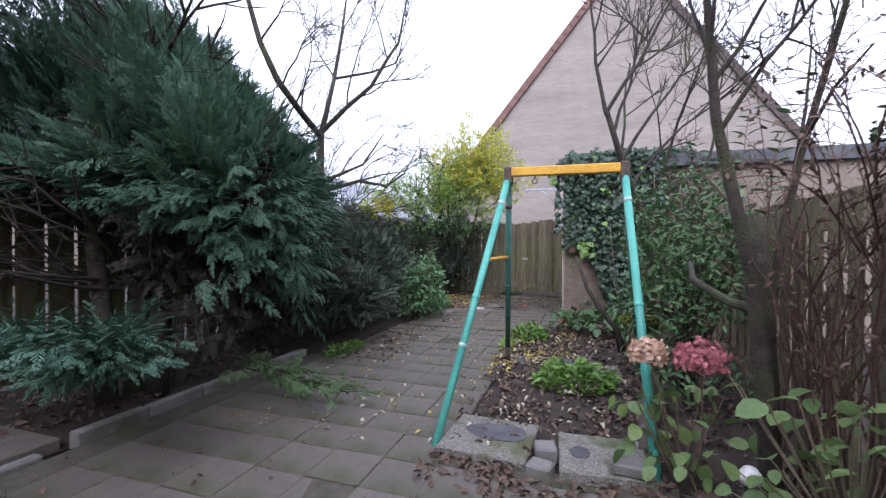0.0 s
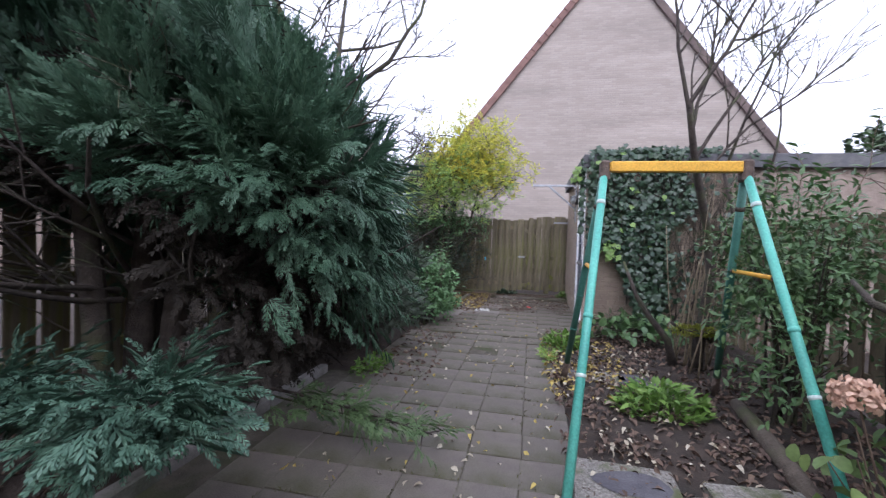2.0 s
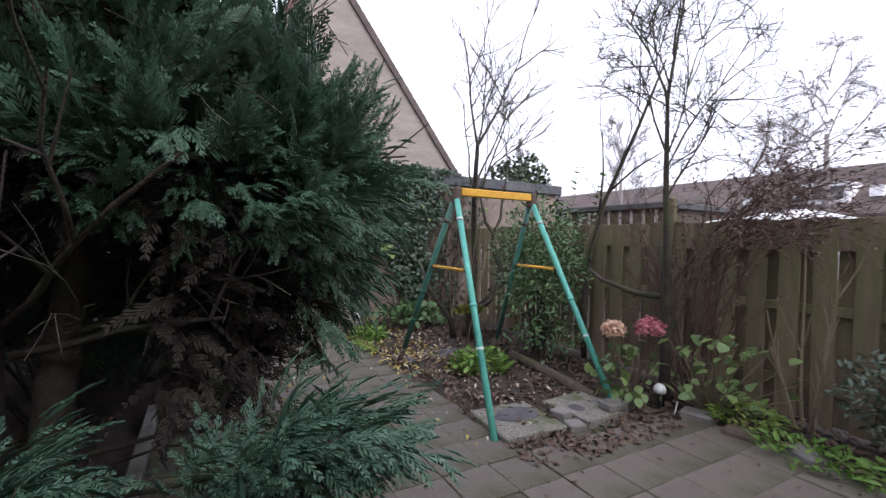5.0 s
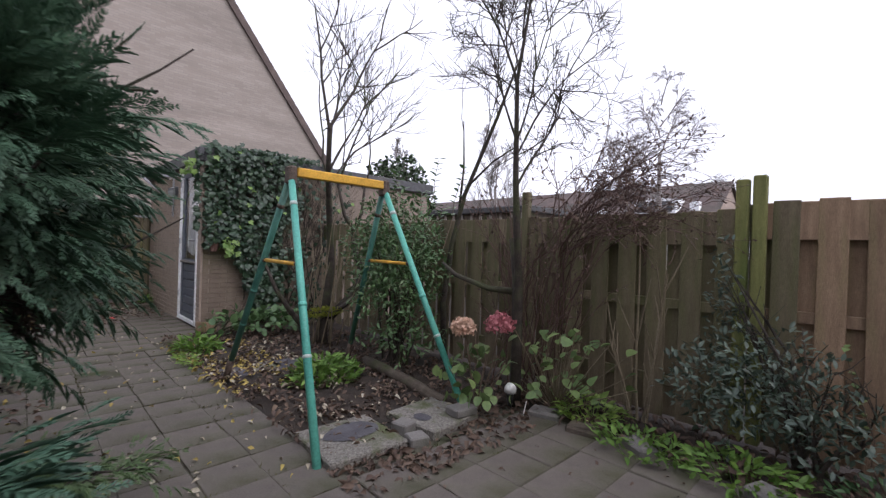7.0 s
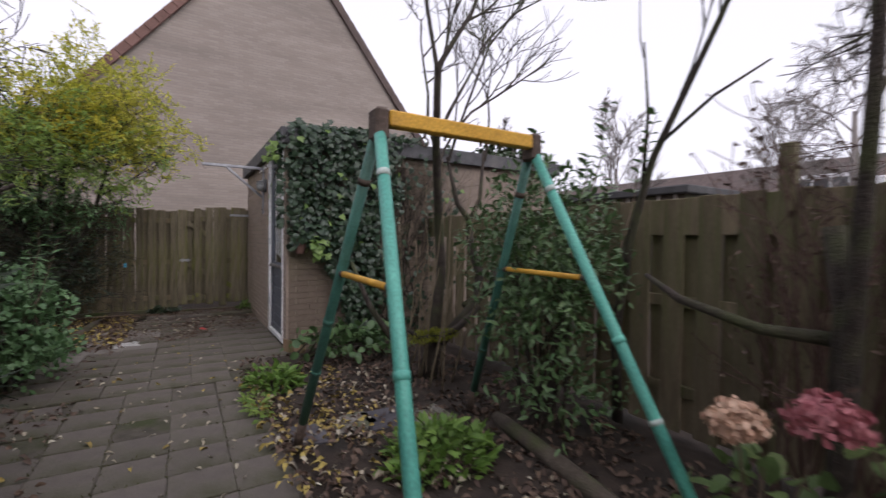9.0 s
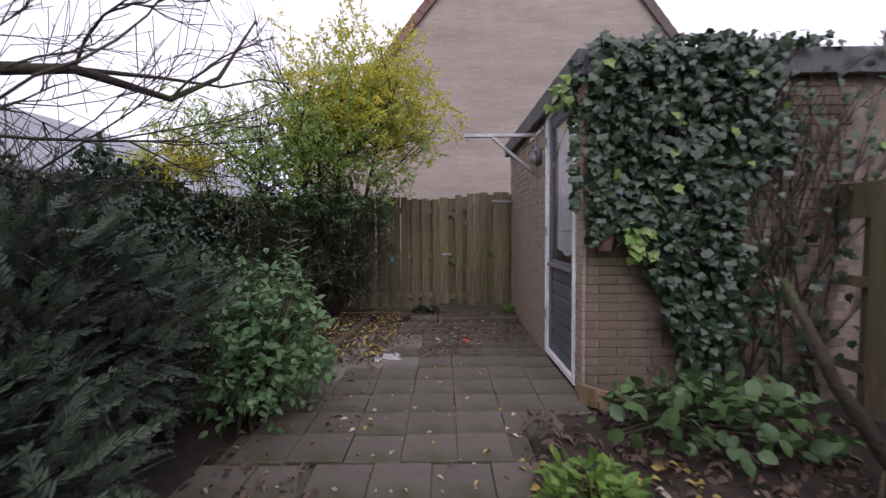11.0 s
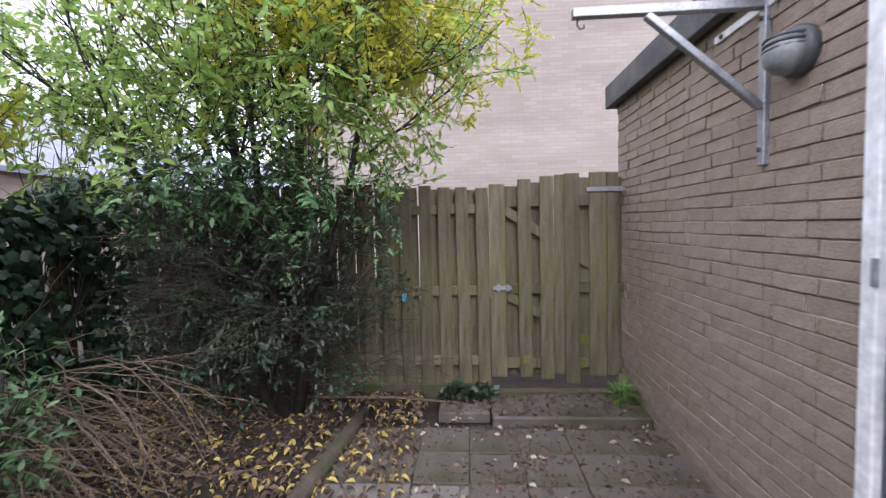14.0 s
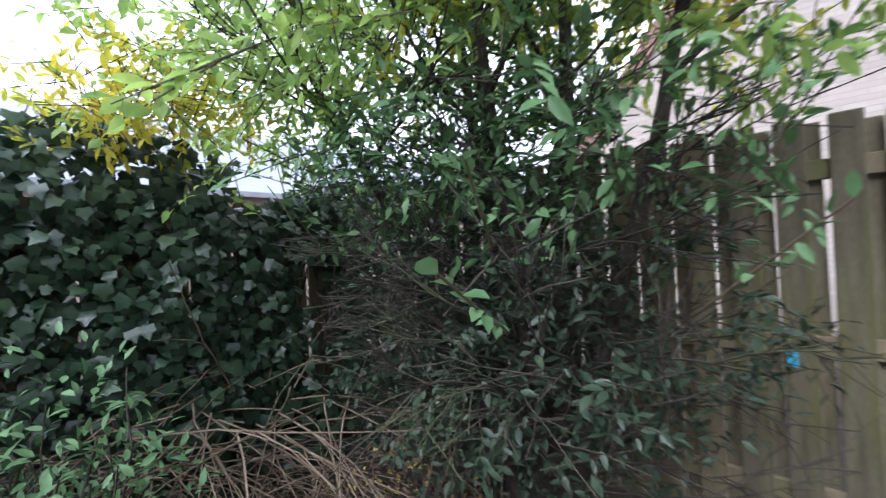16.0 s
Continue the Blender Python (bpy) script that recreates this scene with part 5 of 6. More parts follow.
    part("leaves", strew("leaves", leaf, p, unit(along), unit(UP + R.normal(0, 0.4, p.shape)), size * (0.6 + 0.8 * R.random(n))), mat, t)


for b, e in (((3.4, 1.52, 0.0), (3.44, 1.50, 1.0)), ((3.4, 1.50, 0.0), (3.36, 1.36, 0.8)), ((3.41, 1.55, 0.0), (3.38, 1.7, 0.72))):
    wand("thin_sapling", b, e, 7, BROAD, hosta_leaf, 0.05, "thin pale-leaved sapling stem before the brown fence")


herbs(2.22, 4.85, (0.30, 0.26), 420, 0.07, herb_leaf, "bright green low herb clump in the bed", 0.2)
herbs(1.68, 6.5, (0.2, 0.24), 240, 0.07, herb_leaf, "green leafy clump beside the path", 0.17)
herbs(3.02, 2.55, (0.2, 0.3), 190, 0.055, herb_leaf, "spreading green weeds at the patio edge", 0.08)
herbs(3.05, 2.05, (0.24, 0.3), 230, 0.055, herb_leaf, "spreading green weeds at the patio edge", 0.11)
herbs(3.2, 1.4, (0.3, 0.35), 240, 0.05, shrub_leaf, "spreading green weeds at the patio edge", 0.1)
herbs(3.25, 3.0, (0.2, 0.25), 160, 0.07, lime_leaf, "yellow-green weeds under the fence", 0.12)
herbs(0.82, 10.48, (0.2, 0.1), 150, 0.06, dark_leaf, "dark ivy tuft at the foot of the gate", 0.14, IVY)
herbs(1.9, 10.42, (0.1, 0.12), 110, 0.06, herb_leaf, "small green weed in the wall corner", 0.16)
herbs(-0.15, 8.3, (0.26, 0.42), 620, 0.05, shrub_leaf, "low green growth spilling over the bed edge", 0.28)
herbs(-0.5, 8.55, (0.3, 0.3), 420, 0.045, herb_leaf, "low mixed green weeds in the back bed", 0.22)
herbs(-0.05, 5.2, (0.12, 0.35), 170, 0.05, herb_leaf, "small green weeds along the path edge", 0.08)
herbs(1.5, 6.1, (0.08, 0.3), 90, 0.05, lime_leaf, "yellowing weeds along the path edge", 0.06)


def hydrangea():
    t = thing("hydrangea", (2.72, 3.6, 0), "hydrangea with one cream and one pink flower head", "shrub")
    heads = [((2.579, 3.606, 0.615), 0.075, cream_petal, "faded cream flower head"), ((2.763, 3.433, 0.64), 0.095, pink_petal, "pink flower head")]
    segs = []
    for c, r, m, lb in heads:
        b = np.array([2.72 + R.normal(0, 0.04), 3.6 + R.normal(0, 0.04), -0.02])
        mid = (b + np.array(c)) / 2 + np.append(R.normal(0, 0.03, 2), 0)
        segs += [(b, mid, 0.006, 0.005), (mid, np.array(c), 0.005, 0.004)]
        d = unit(R.normal(0, 1, (520, 3)))
        d = d[d[:, 2] > -0.55]
        p = np.array(c) + d * r * np.array([1, 1, 0.8]) * (0.62 + 0.5 * R.random((len(d), 1)))
        part("flower_head", strew("flower_head", ROUND, p, unit(np.cross(d, R.normal(0, 1, d.shape)) + 0.5 * d), unit(d + R.normal(0, 0.5, d.shape)), 0.026), m, t, lb)
    for k in range(9):
        a = R.random() * 2 * np.pi
        segs += [((2.72, 3.6, -0.02), (2.72 + 0.22 * math.cos(a), 3.58 + 0.22 * math.sin(a), 0.3 + 0.25 * R.random()), 0.005, 0.003)]
    for s in segs:
        part("stem", rod_mesh("stem", [s], 5), twig_mat, t)
    n = 60
    p = np.stack([2.72 + R.normal(0, 0.13, n), 3.57 + R.normal(0, 0.13, n), 0.12 + 0.38 * R.random(n)], 1)
    part("leaves", strew("leaves", ROUND, p, unit(R.normal(0, 1, (n, 3)) + DOWN * 0.3), unit(UP + R.normal(0, 0.6, (n, 3))), 0.06 + 0.035 * R.random(n)), hosta_leaf, t)


hydrangea()


def broad_plant():
    t = thing("broad_leaf_plant", (3.2, 3.25, 0), "large pale green broad-leaved plant by the fence", "plant")
    segs, p, d = [], [], []
    for k in range(75):
        q = np.array([3.18 + R.normal(0, 0.15), 3.2 + R.normal(0, 0.22), 0.12 + 0.5 * R.random()])
        p.append(q)
        d.append(unit(np.array([R.normal(-0.3, 0.6), R.normal(0, 0.7), -0.15])))
        segs.append(((3.22, 3.25, -0.02), tuple(q), 0.004, 0.003))
    part("stem", rod_mesh("stem", segs, 4), cane_mat, t)
    part("leaves", strew("leaves", ROUND, np.array(p), np.array(d), unit(UP + R.normal(0, 0.35, (75, 3))), 0.055 + 0.045 * R.random(75)), hosta_leaf, t)


broad_plant()


# ---- bare trees and canes ----
def bare_tree(name, base, trunk, label, starts, depth, mat, spread=0.5, rise=0.25, kids=(3, 5), tip=0.0022, shrink=0.62, sides=4, wobble=0.12, keep=None):
    """trunk: lines of points with radii; starts: (place, way, length, radius)."""
    t = thing(name, (base[0], base[1], 0), label, "tree")
    part("trunk", limbs_mesh("trunk", trunk, 9), mat, t, smooth=True)
    segs = []
    for p, w, ln, r in starts:
        grow(p, w, ln, r, depth, spread, kids, shrink, rise, wobble, 5, segs, tip)
    if keep:
        segs = [s for s in segs if keep(s[0]) and keep(s[1])]
    part("crown", rod_mesh("crown", segs, sides), mat, t)
    return t, segs


# apple-like tree at the shed front
bare_tree("fruit_tree", (2.87, 6.1), [([(2.86, 6.1, -0.03), (2.88, 6.1, 0.25), (2.91, 6.1, 0.48), (2.95, 6.08, 0.9), (2.86, 5.98, 1.35), (2.62, 5.62, 1.85), (2.45, 5.32, 2.3)], [0.066, 0.056, 0.05, 0.042, 0.037, 0.030, 0.022]),
                                      ([(2.94, 6.08, 0.3), (3.18, 6.05, 0.52), (3.32, 6.05, 0.68), (3.33, 6.05, 0.9), (3.25, 6.08, 1.13), (3.25, 6.1, 1.36), (3.12, 6.1, 1.5), (3.02, 6.12, 1.9)], [0.05, 0.045, 0.044, 0.04, 0.036, 0.03, 0.022, 0.014]),
                                      ([(3.25, 6.1, 1.34), (3.36, 6.1, 1.56), (3.4, 6.1, 2.0)], [0.026, 0.02, 0.012]),
                                      ([(3.32, 6.05, 0.66), (3.45, 6.05, 0.8), (3.6, 6.05, 1.0)], [0.034, 0.028, 0.018]),
                                      ([(3.2, 6.1, 0.6), (3.4, 6.12, 0.69), (3.62, 6.12, 0.71)], [0.03, 0.028, 0.022]),
                                      ([(3.3, 6.02, 0.6), (3.09, 6.0, 0.44), (2.88, 5.99, 0.37), (2.71, 6.0, 0.38), (2.6, 6.0, 0.46)], [0.03, 0.028, 0.026, 0.022, 0.012]),
                                      ([(2.68, 6.1, -0.03), (2.61, 6.1, 0.26), (2.45, 6.1, 0.46), (2.32, 6.12, 0.66), (2.2, 6.2, 1.0)], [0.045, 0.034, 0.028, 0.022, 0.012])],
          "bare fruit tree with a forked mossy trunk before the shed",
          [((2.45, 5.32, 2.26), (-0.2, 0.1, 1), 1.2, 0.018), ((2.45, 5.32, 2.28), (0.35, 0.1, 1), 1.25, 0.018), ((2.6, 5.58, 1.9), (0.55, 0.2, 1), 1.3, 0.017), ((2.64, 5.65, 1.82), (-0.45, 0.2, 1), 1.2, 0.015),
           ((2.7, 5.75, 1.7), (0.6, 0.5, 1), 1.3, 0.016), ((2.52, 5.42, 2.12), (0.1, 0.5, 1), 1.2, 0.015), ((3.02, 6.1, 1.85), (0.45, 0, 1), 1.3, 0.016), ((3.4, 6.08, 1.9), (0.5, 0.1, 0.9), 1.1, 0.014)],
          3, bark, 0.75, 0.3, (3, 5), 0.0022, 0.55)
t = thing("pale_shoots", (2.85, 6.3, 0), "cluster of straight pale water shoots at the tree", "shoot")
for k in range(20):
    q = np.array([2.92 + R.normal(0, 0.15), 6.22 + R.normal(0, 0.17), -0.02])
    d = unit(np.array([R.normal(0, 0.14), R.normal(-0.05, 0.12), 1.0]))
    line = [tuple(q)]
    ln = 1.0 + 0.9 * R.random()
    for i in range(6):
        d = unit(d + R.normal(0, 0.06, 3) + UP * 0.03)
        q = q + d * ln / 6
        line.append(tuple(q))
    part("cane", limbs_mesh("cane", [(line, [0.009 * (1 - 0.12 * i) for i in range(7)])], 5), cane_mat, t, smooth=True)
t = thing("moss_tuft", (2.82, 5.99, 0), "bright green moss on the low tree fork", "moss")
p, n = blob_points(1500, (2.82, 5.99, 0.395), (0.2, 0.05, 0.04), 0.4, -1, 0.3, 3, 2)
part("cushion", strew("cushion", SLIM, p, unit(n + R.normal(0, 0.3, p.shape)), unit(R.normal(0, 1, p.shape)), 0.028), moss, t)

# dark leafless shrub with a thick trunk by the fence
bare_tree("bare_shrub_tree", (3.05, 3.5), [([(3.06, 3.5, -0.03), (3.02, 3.47, 0.5), (2.95, 3.43, 1.0), (2.79, 3.36, 1.65), (2.73, 3.33, 2.3), (2.84, 3.3, 3.0)], [0.046, 0.038, 0.030, 0.021, 0.013, 0.008]),
                                            ([(3.03, 3.48, 0.5), (2.99, 3.46, 0.95), (2.98, 3.5, 1.25)], [0.042, 0.040, 0.034]),
                                            ([(3.03, 3.5, 0.85), (2.95, 3.7, 0.86), (2.84, 3.95, 0.95), (2.86, 4.12, 1.04)], [0.028, 0.022, 0.018, 0.010])],
          "dark bare shrub tree with a few dry leaves at the fence",
          [((2.74, 3.33, 2.2), (0.1, 0.1, 1), 0.75, 0.012), ((2.8, 3.36, 1.6), (0.4, -0.2, 0.9), 0.75, 0.011), ((2.76, 3.34, 1.9), (-0.25, 0.3, 1), 0.7, 0.010),
           ((2.76, 3.32, 2.6), (-0.2, -0.2, 1), 0.7, 0.009), ((2.77, 3.35, 1.8), (0.5, -0.3, 0.8), 0.8, 0.010), ((2.83, 3.3, 2.9), (0.1, 0.0, 1), 0.7, 0.009), ((2.74, 3.33, 2.4), (0.3, 0.3, 1), 0.8, 0.009), ((2.76, 3.34, 1.9), (0.0, -0.5, 1), 0.8, 0.009)], 3, bark, 1.0, 0.1, (5, 7), 0.0018, 0.52)
bare_tree("leaning_tree", (3.5, 4.72), [([(3.5, 4.72, -0.03), (3.46, 4.72, 0.6), (3.5, 4.66, 1.2), (3.55, 4.55, 1.7), (3.6, 4.2, 2.43), (3.66, 3.98, 3.0)], [0.034, 0.03, 0.026, 0.022, 0.016, 0.009]),
                                        ([(3.53, 4.6, 1.55), (3.6, 4.62, 2.0), (3.66, 4.7, 2.5)], [0.014, 0.010, 0.005]),
                                        ([(3.56, 4.5, 1.8), (3.56, 4.2, 2.0), (3.6, 3.95, 2.12)], [0.012, 0.009, 0.005])],
          "slim leafless tree leaning along the board fence",
          [((3.57, 4.4, 2.05), (0.1, -0.5, 1), 0.8, 0.008), ((3.6, 4.2, 2.43), (-0.3, 0.1, 1), 0.8, 0.008), ((3.64, 4.05, 2.8), (0.1, -0.4, 1), 0.7, 0.007), ((3.66, 4.7, 2.4), (0.0, 0.2, 1), 0.7, 0.006), ((3.6, 4.15, 2.5), (0.2, 0.5, 1), 0.7, 0.007)],
          2, bark, 0.6, 0.25, (4, 6), 0.0018, 0.55)
t = thing("brown_canes", (3.25, 3.5, 0), "thicket of thin red-brown canes against the fence", "shrub")
segs = []
for k in range(28):
    b = np.array([3.3 + R.normal(0, 0.1), 3.5 + R.normal(0, 0.16), 0.0])
    grow(b, (R.normal(0.0, 0.12), R.normal(-0.03, 0.14), 1), 0.8 + 0.7 * R.random(), 0.008, 2, 0.6, (2, 4), 0.45, 0.0, 0.08, 5, segs, 0.0018)
part("cane", rod_mesh("cane", segs, 3), red_cane, t)
tips = np.array([s[1] for s in segs if s[3] < 0.003])
tips = tips[R.permutation(len(tips))[:420]]
part("dry_leaves", strew("dry_leaves", CURLED, tips, unit(R.normal(0, 1, tips.shape) + DOWN * 0.6), R.normal(0, 1, tips.shape), 0.03), brown_leaf, t)
t = thing("arching_canes", (3.3, 3.2, 0), "arching thorny canes with small dark leaves", "shrub")
segs = []
for k in range(26):
    grow((3.32 + R.normal(0, 0.08), 3.3 + R.normal(0, 0.12), 1.1 + 0.35 * R.random()), (R.normal(0.0, 0.25), R.normal(-0.4, 0.3), 0.7), 0.5 + 0.3 * R.random(), 0.006, 2, 0.6, (4, 6), 0.5, -0.3, 0.12, 5, segs, 0.0016)
part("cane", rod_mesh("cane", segs, 3), red_cane, t)
tips = np.array([s[1] for s in segs])
tips = tips[R.permutation(len(tips))[:1500]]
part("leaves", strew("leaves", LEAF, tips, unit(R.normal(0, 1, tips.shape)), R.normal(0, 1, tips.shape), 0.028), brown_leaf, t)
t = thing("cut_canes", (3.45, 2.72, 0), "few pale straight cut stems before the fence", "shrub")
segs = []
for x, y, ex, ey, ez in ((3.46, 2.75, 3.5, 2.88, 1.33), (3.46, 2.72, 3.42, 2.55, 1.1), (3.44, 2.8, 3.46, 2.95, 0.85), (3.48, 2.7, 3.55, 2.62, 0.75), (3.42, 2.76, 3.36, 2.9, 0.6)):
    grow((x, y, -0.02), (ex - x, ey - y, ez), ez, 0.011, 1, 0.5, (3, 5), 0.3, 0.1, 0.03, 5, segs, 0.003)
part("cane", rod_mesh("cane", segs, 6), cane_mat, t)

# bare tree in the west bed, its limbs reaching over the path
bare_tree("bare_tree", (-1.35, 6.7), [([(-1.35, 6.7, -0.05), (-1.33, 6.65, 1.0), (-1.26, 6.55, 1.9), (-1.2, 6.48, 2.7)], [0.085, 0.075, 0.065, 0.05]),
                                      ([(-1.2, 6.48, 2.6), (-1.02, 5.8, 2.72), (-0.88, 5.2, 2.88), (-1.07, 5.15, 3.3), (-1.3, 5.1, 4.1), (-1.5, 5.1, 4.9)], [0.045, 0.04, 0.036, 0.03, 0.022, 0.012]),
                                      ([(-1.2, 6.48, 2.65), (-0.8, 6.5, 2.98), (-0.41, 6.45, 3.2), (-0.25, 6.6, 3.6), (-0.09, 6.61, 3.8), (0.0, 6.7, 4.5)], [0.038, 0.03, 0.026, 0.021, 0.017, 0.008]),
                                      ([(-1.2, 6.5, 2.65), (-1.28, 6.95, 3.6), (-1.4, 7.35, 4.45), (-1.45, 7.6, 5.3)], [0.04, 0.03, 0.022, 0.012]),
                                      ([(-1.28, 7.0, 3.6), (-0.9, 7.4, 3.8), (-0.62, 7.65, 4.0), (-0.4, 7.8, 4.5)], [0.022, 0.018, 0.014, 0.007]),
                                      ([(-1.27, 6.56, 1.85), (-1.0, 7.2, 2.08), (-0.78, 7.7, 2.06), (-0.6, 8.0, 2.3), (-0.4, 8.2, 2.8)], [0.034, 0.028, 0.022, 0.015, 0.007]),
                                      ([(-1.26, 6.5, 1.95), (-0.85, 6.42, 2.06), (-0.5, 6.41, 2.17), (-0.2, 6.4, 2.55)], [0.028, 0.022, 0.016, 0.007]),
                                      ([(-1.0, 7.2, 2.08), (-1.0, 8.0, 2.3), (-0.93, 8.7, 2.46), (-0.81, 9.27, 2.72), (-0.62, 9.63, 2.78), (-0.4, 9.9, 2.7)], [0.016, 0.013, 0.011, 0.009, 0.007, 0.003])],
          "bare branching tree in the west bed over evergreens",
          [((-1.02, 5.8, 2.72), (0.3, -0.3, 0.9), 0.9, 0.014), ((-0.9, 5.3, 2.86), (0.7, -0.2, 0.5), 0.9, 0.013), ((-1.07, 5.15, 3.3), (0.5, 0.1, 0.8), 0.9, 0.013), ((-1.2, 5.1, 3.8), (-0.5, 0.2, 0.8), 0.9, 0.012), ((-1.35, 5.1, 4.3), (0.4, -0.2, 0.9), 0.8, 0.010),
           ((-0.8, 6.5, 2.98), (0.5, -0.4, 0.7), 1.0, 0.014), ((-0.41, 6.45, 3.2), (0.8, 0.1, 0.15), 0.8, 0.012), ((-0.25, 6.6, 3.6), (-0.3, -0.3, 1), 0.9, 0.011), ((-0.1, 6.62, 3.85), (0.5, 0.1, 0.7), 0.7, 0.009), ((-0.6, 6.5, 3.1), (0.3, 0.6, 0.5), 0.9, 0.012),
           ((-1.28, 6.95, 3.6), (-0.5, -0.3, 0.9), 1.0, 0.013), ((-1.4, 7.3, 4.4), (0.5, 0.0, 0.9), 0.9, 0.011), ((-0.62, 7.65, 4.0), (0.5, -0.3, 0.6), 0.8, 0.009), ((-0.9, 7.4, 3.8), (0.2, 0.4, 0.9), 0.8, 0.010),
           ((-1.0, 7.2, 2.08), (0.5, 0.1, 0.8), 0.9, 0.011), ((-0.78, 7.7, 2.06), (0.4, 0.4, 0.7), 0.8, 0.010), ((-0.85, 6.42, 2.06), (0.3, 0.2, 0.9), 0.9, 0.011), ((-0.5, 6.41, 2.17), (0.5, 0.2, 0.5), 0.7, 0.009), ((-1.22, 6.5, 2.3), (0.1, -0.6, 0.6), 0.9, 0.012)],
          3, bark, 0.75, 0.05, (3, 5), 0.0024, 0.56, 4, 0.2, lambda q: q[0] < (-0.2 if q[1] > 6.9 else 0.35) and q[2] > 1.2)
# bare branches over the shrubs by the path
bare_tree("bare_bush", (-1.2, 6.0), [([(-1.2, 6.0, -0.03), (-1.15, 6.0, 0.6), (-1.05, 6.0, 1.2)], [0.04, 0.032, 0.022])], "leafless twiggy bush among evergreens",
          [((-1.1, 6.0, 0.7), (0.4, 0.2, 1), 1.3, 0.014), ((-1.1, 6.0, 0.9), (-0.3, 0.5, 1), 1.4, 0.014), ((-1.05, 6.0, 1.1), (0.2, -0.3, 1), 1.2, 0.013), ((-1.1, 6.0, 0.6), (0.3, 0.8, 0.9), 1.3, 0.013),
           ((-1.15, 6.0, 0.6), (-0.2, -0.5, 1), 1.3, 0.013), ((-1.05, 6.0, 1.0), (0.5, 0.4, 0.8), 1.2, 0.012)], 3, bark, 0.7, 0.1, (4, 6), 0.002)


def far_tree(name, x, y, h, w, label, droop, mat, leafy_n=0):
    t, segs = bare_tree(name, (x, y), [([(x, y, -0.05), (x + 0.1, y, h * 0.4), (x, y, h * 0.75)], [0.14, 0.1, 0.05])], label,
                        [((x, y, h * (0.3 + 0.06 * k)), (math.cos(k * 2.4) * 0.6, math.sin(k * 2.4) * 0.6, 1), w * (1 - 0.035 * k), 0.025) for k in range(13)], 3, mat, 0.6, droop, (5, 7), 0.0045, 0.5, 3)
    if leafy_n:
        p, n = blob_points(leafy_n, (x, y, h * 0.62), (w, w, h * 0.4), 0.6, -0.8, 0.25, 2, x)
        part("foliage", strew("foliage", ROUND, p, unit(n + R.normal(0, 0.8, p.shape)), unit(UP + n), 0.13), far_leaf, t)


far_tree("far_birch", 15.4, 6.9, 6.0, 1.9, "hazy bare weeping birch in the distance", -0.35, far_twig)
far_tree("far_bare_tree", 15.0, 13.5, 5.2, 1.9, "bare tree in a garden further off", 0.2, far_twig)
far_tree("far_bare_tree", 19.0, 9.5, 5.0, 2.0, "bare tree in a garden further off", 0.2, far_twig)
far_tree("far_evergreen", 9.0, 12.6, 3.7, 1.05, "rounded evergreen tree behind the shed", 0.2, far_twig, 5200)


# ---- yellowing tree at the back ----
def yellow_tree():
    t = thing("yellowing_tree", (-0.42, 10.25, 0), "multi-stemmed small tree with green to yellow leaves", "tree")
    b = (-0.42, 10.25)
    lines = []
    for dx, dy, top, r in ((0.15, 0.0, 2.9, 0.05), (-0.25, -0.1, 2.6, 0.042), (0.55, -0.15, 2.4, 0.036), (-0.75, -0.35, 2.1, 0.034), (0.0, -0.35, 2.5, 0.034), (-0.35, 0.15, 2.7, 0.03)):
        lines.append(([(b[0] + dx * 0.1, b[1] + dy * 0.1, -0.03), (b[0] + dx * 0.4, b[1] + dy * 0.3, 0.7), (b[0] + dx * 0.9, b[1] + dy * 0.8, 1.5), (b[0] + dx * 1.3, b[1] + dy * 1.2, top)], [r * 1.2, r, r * 0.7, r * 0.3]))
    part("trunk", limbs_mesh("trunk", lines, 8), bark, t, smooth=True)
    segs = []
    for pts, rr in lines:
        for k in range(7):
            f = R.random()
            q = np.array(pts[2]) * (1 - f) + np.array(pts[3]) * f
            a = R.random() * 2 * np.pi
            grow(q, (math.cos(a), math.sin(a), 0.7), 0.8, 0.011, 2, 0.5, (3, 4), 0.6, 0.2, 0.1, 4, segs, 0.0022)
    for k in range(72):
        a = R.random() * 2 * np.pi
        grow((b[0] + 0.25 * math.cos(a), b[1] - 0.1 + 0.15 * math.sin(a), 0.25 + 1.2 * R.random()), (math.cos(a), 0.6 * math.sin(a) - 0.2, 0.5), 0.55, 0.006, 2, 0.7, (3, 5), 0.55, 0.0, 0.15, 4, segs, 0.0018)
    segs = [s for s in segs if max(s[0][1], s[1][1]) < 10.6 or min(s[0][2], s[1][2]) > 1.65]
    part("branch", rod_mesh("branch", segs, 4), bark, t)
    # the lowest leaves take dark_leaf: shade under the crown is painted in
    for cnt, c, r, low, mat, lb, k in ((1450, (0.02, 10.2, 2.65), (0.93, 0.92, 0.95), -0.7, yellow_leaf, "yellow-green outer leaves", 13), (820, (-0.35, 9.85, 2.12), (1.15, 1.05, 0.75), -0.75, lime_leaf, "green leaves", 11),
                                       (270, (-1.45, 9.65, 2.05), (0.8, 0.75, 0.52), -0.7, lime_leaf, "pale green leaves", 11), (110, (-1.6, 9.2, 1.85), (0.38, 0.45, 0.26), -0.7, yellow_leaf, "yellow leaves on low side twigs", 11),
                                       (300, (-0.45, 9.9, 1.5), (0.85, 0.5, 0.40), -0.8, shrub_leaf, "green lower leaves", 10), (560, (-0.45, 10.08, 0.8), (0.70, 0.42, 0.62), -0.8, dark_leaf, "lower leaves coloured dark for the shade under the crown", 11)):
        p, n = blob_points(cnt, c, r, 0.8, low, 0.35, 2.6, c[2])
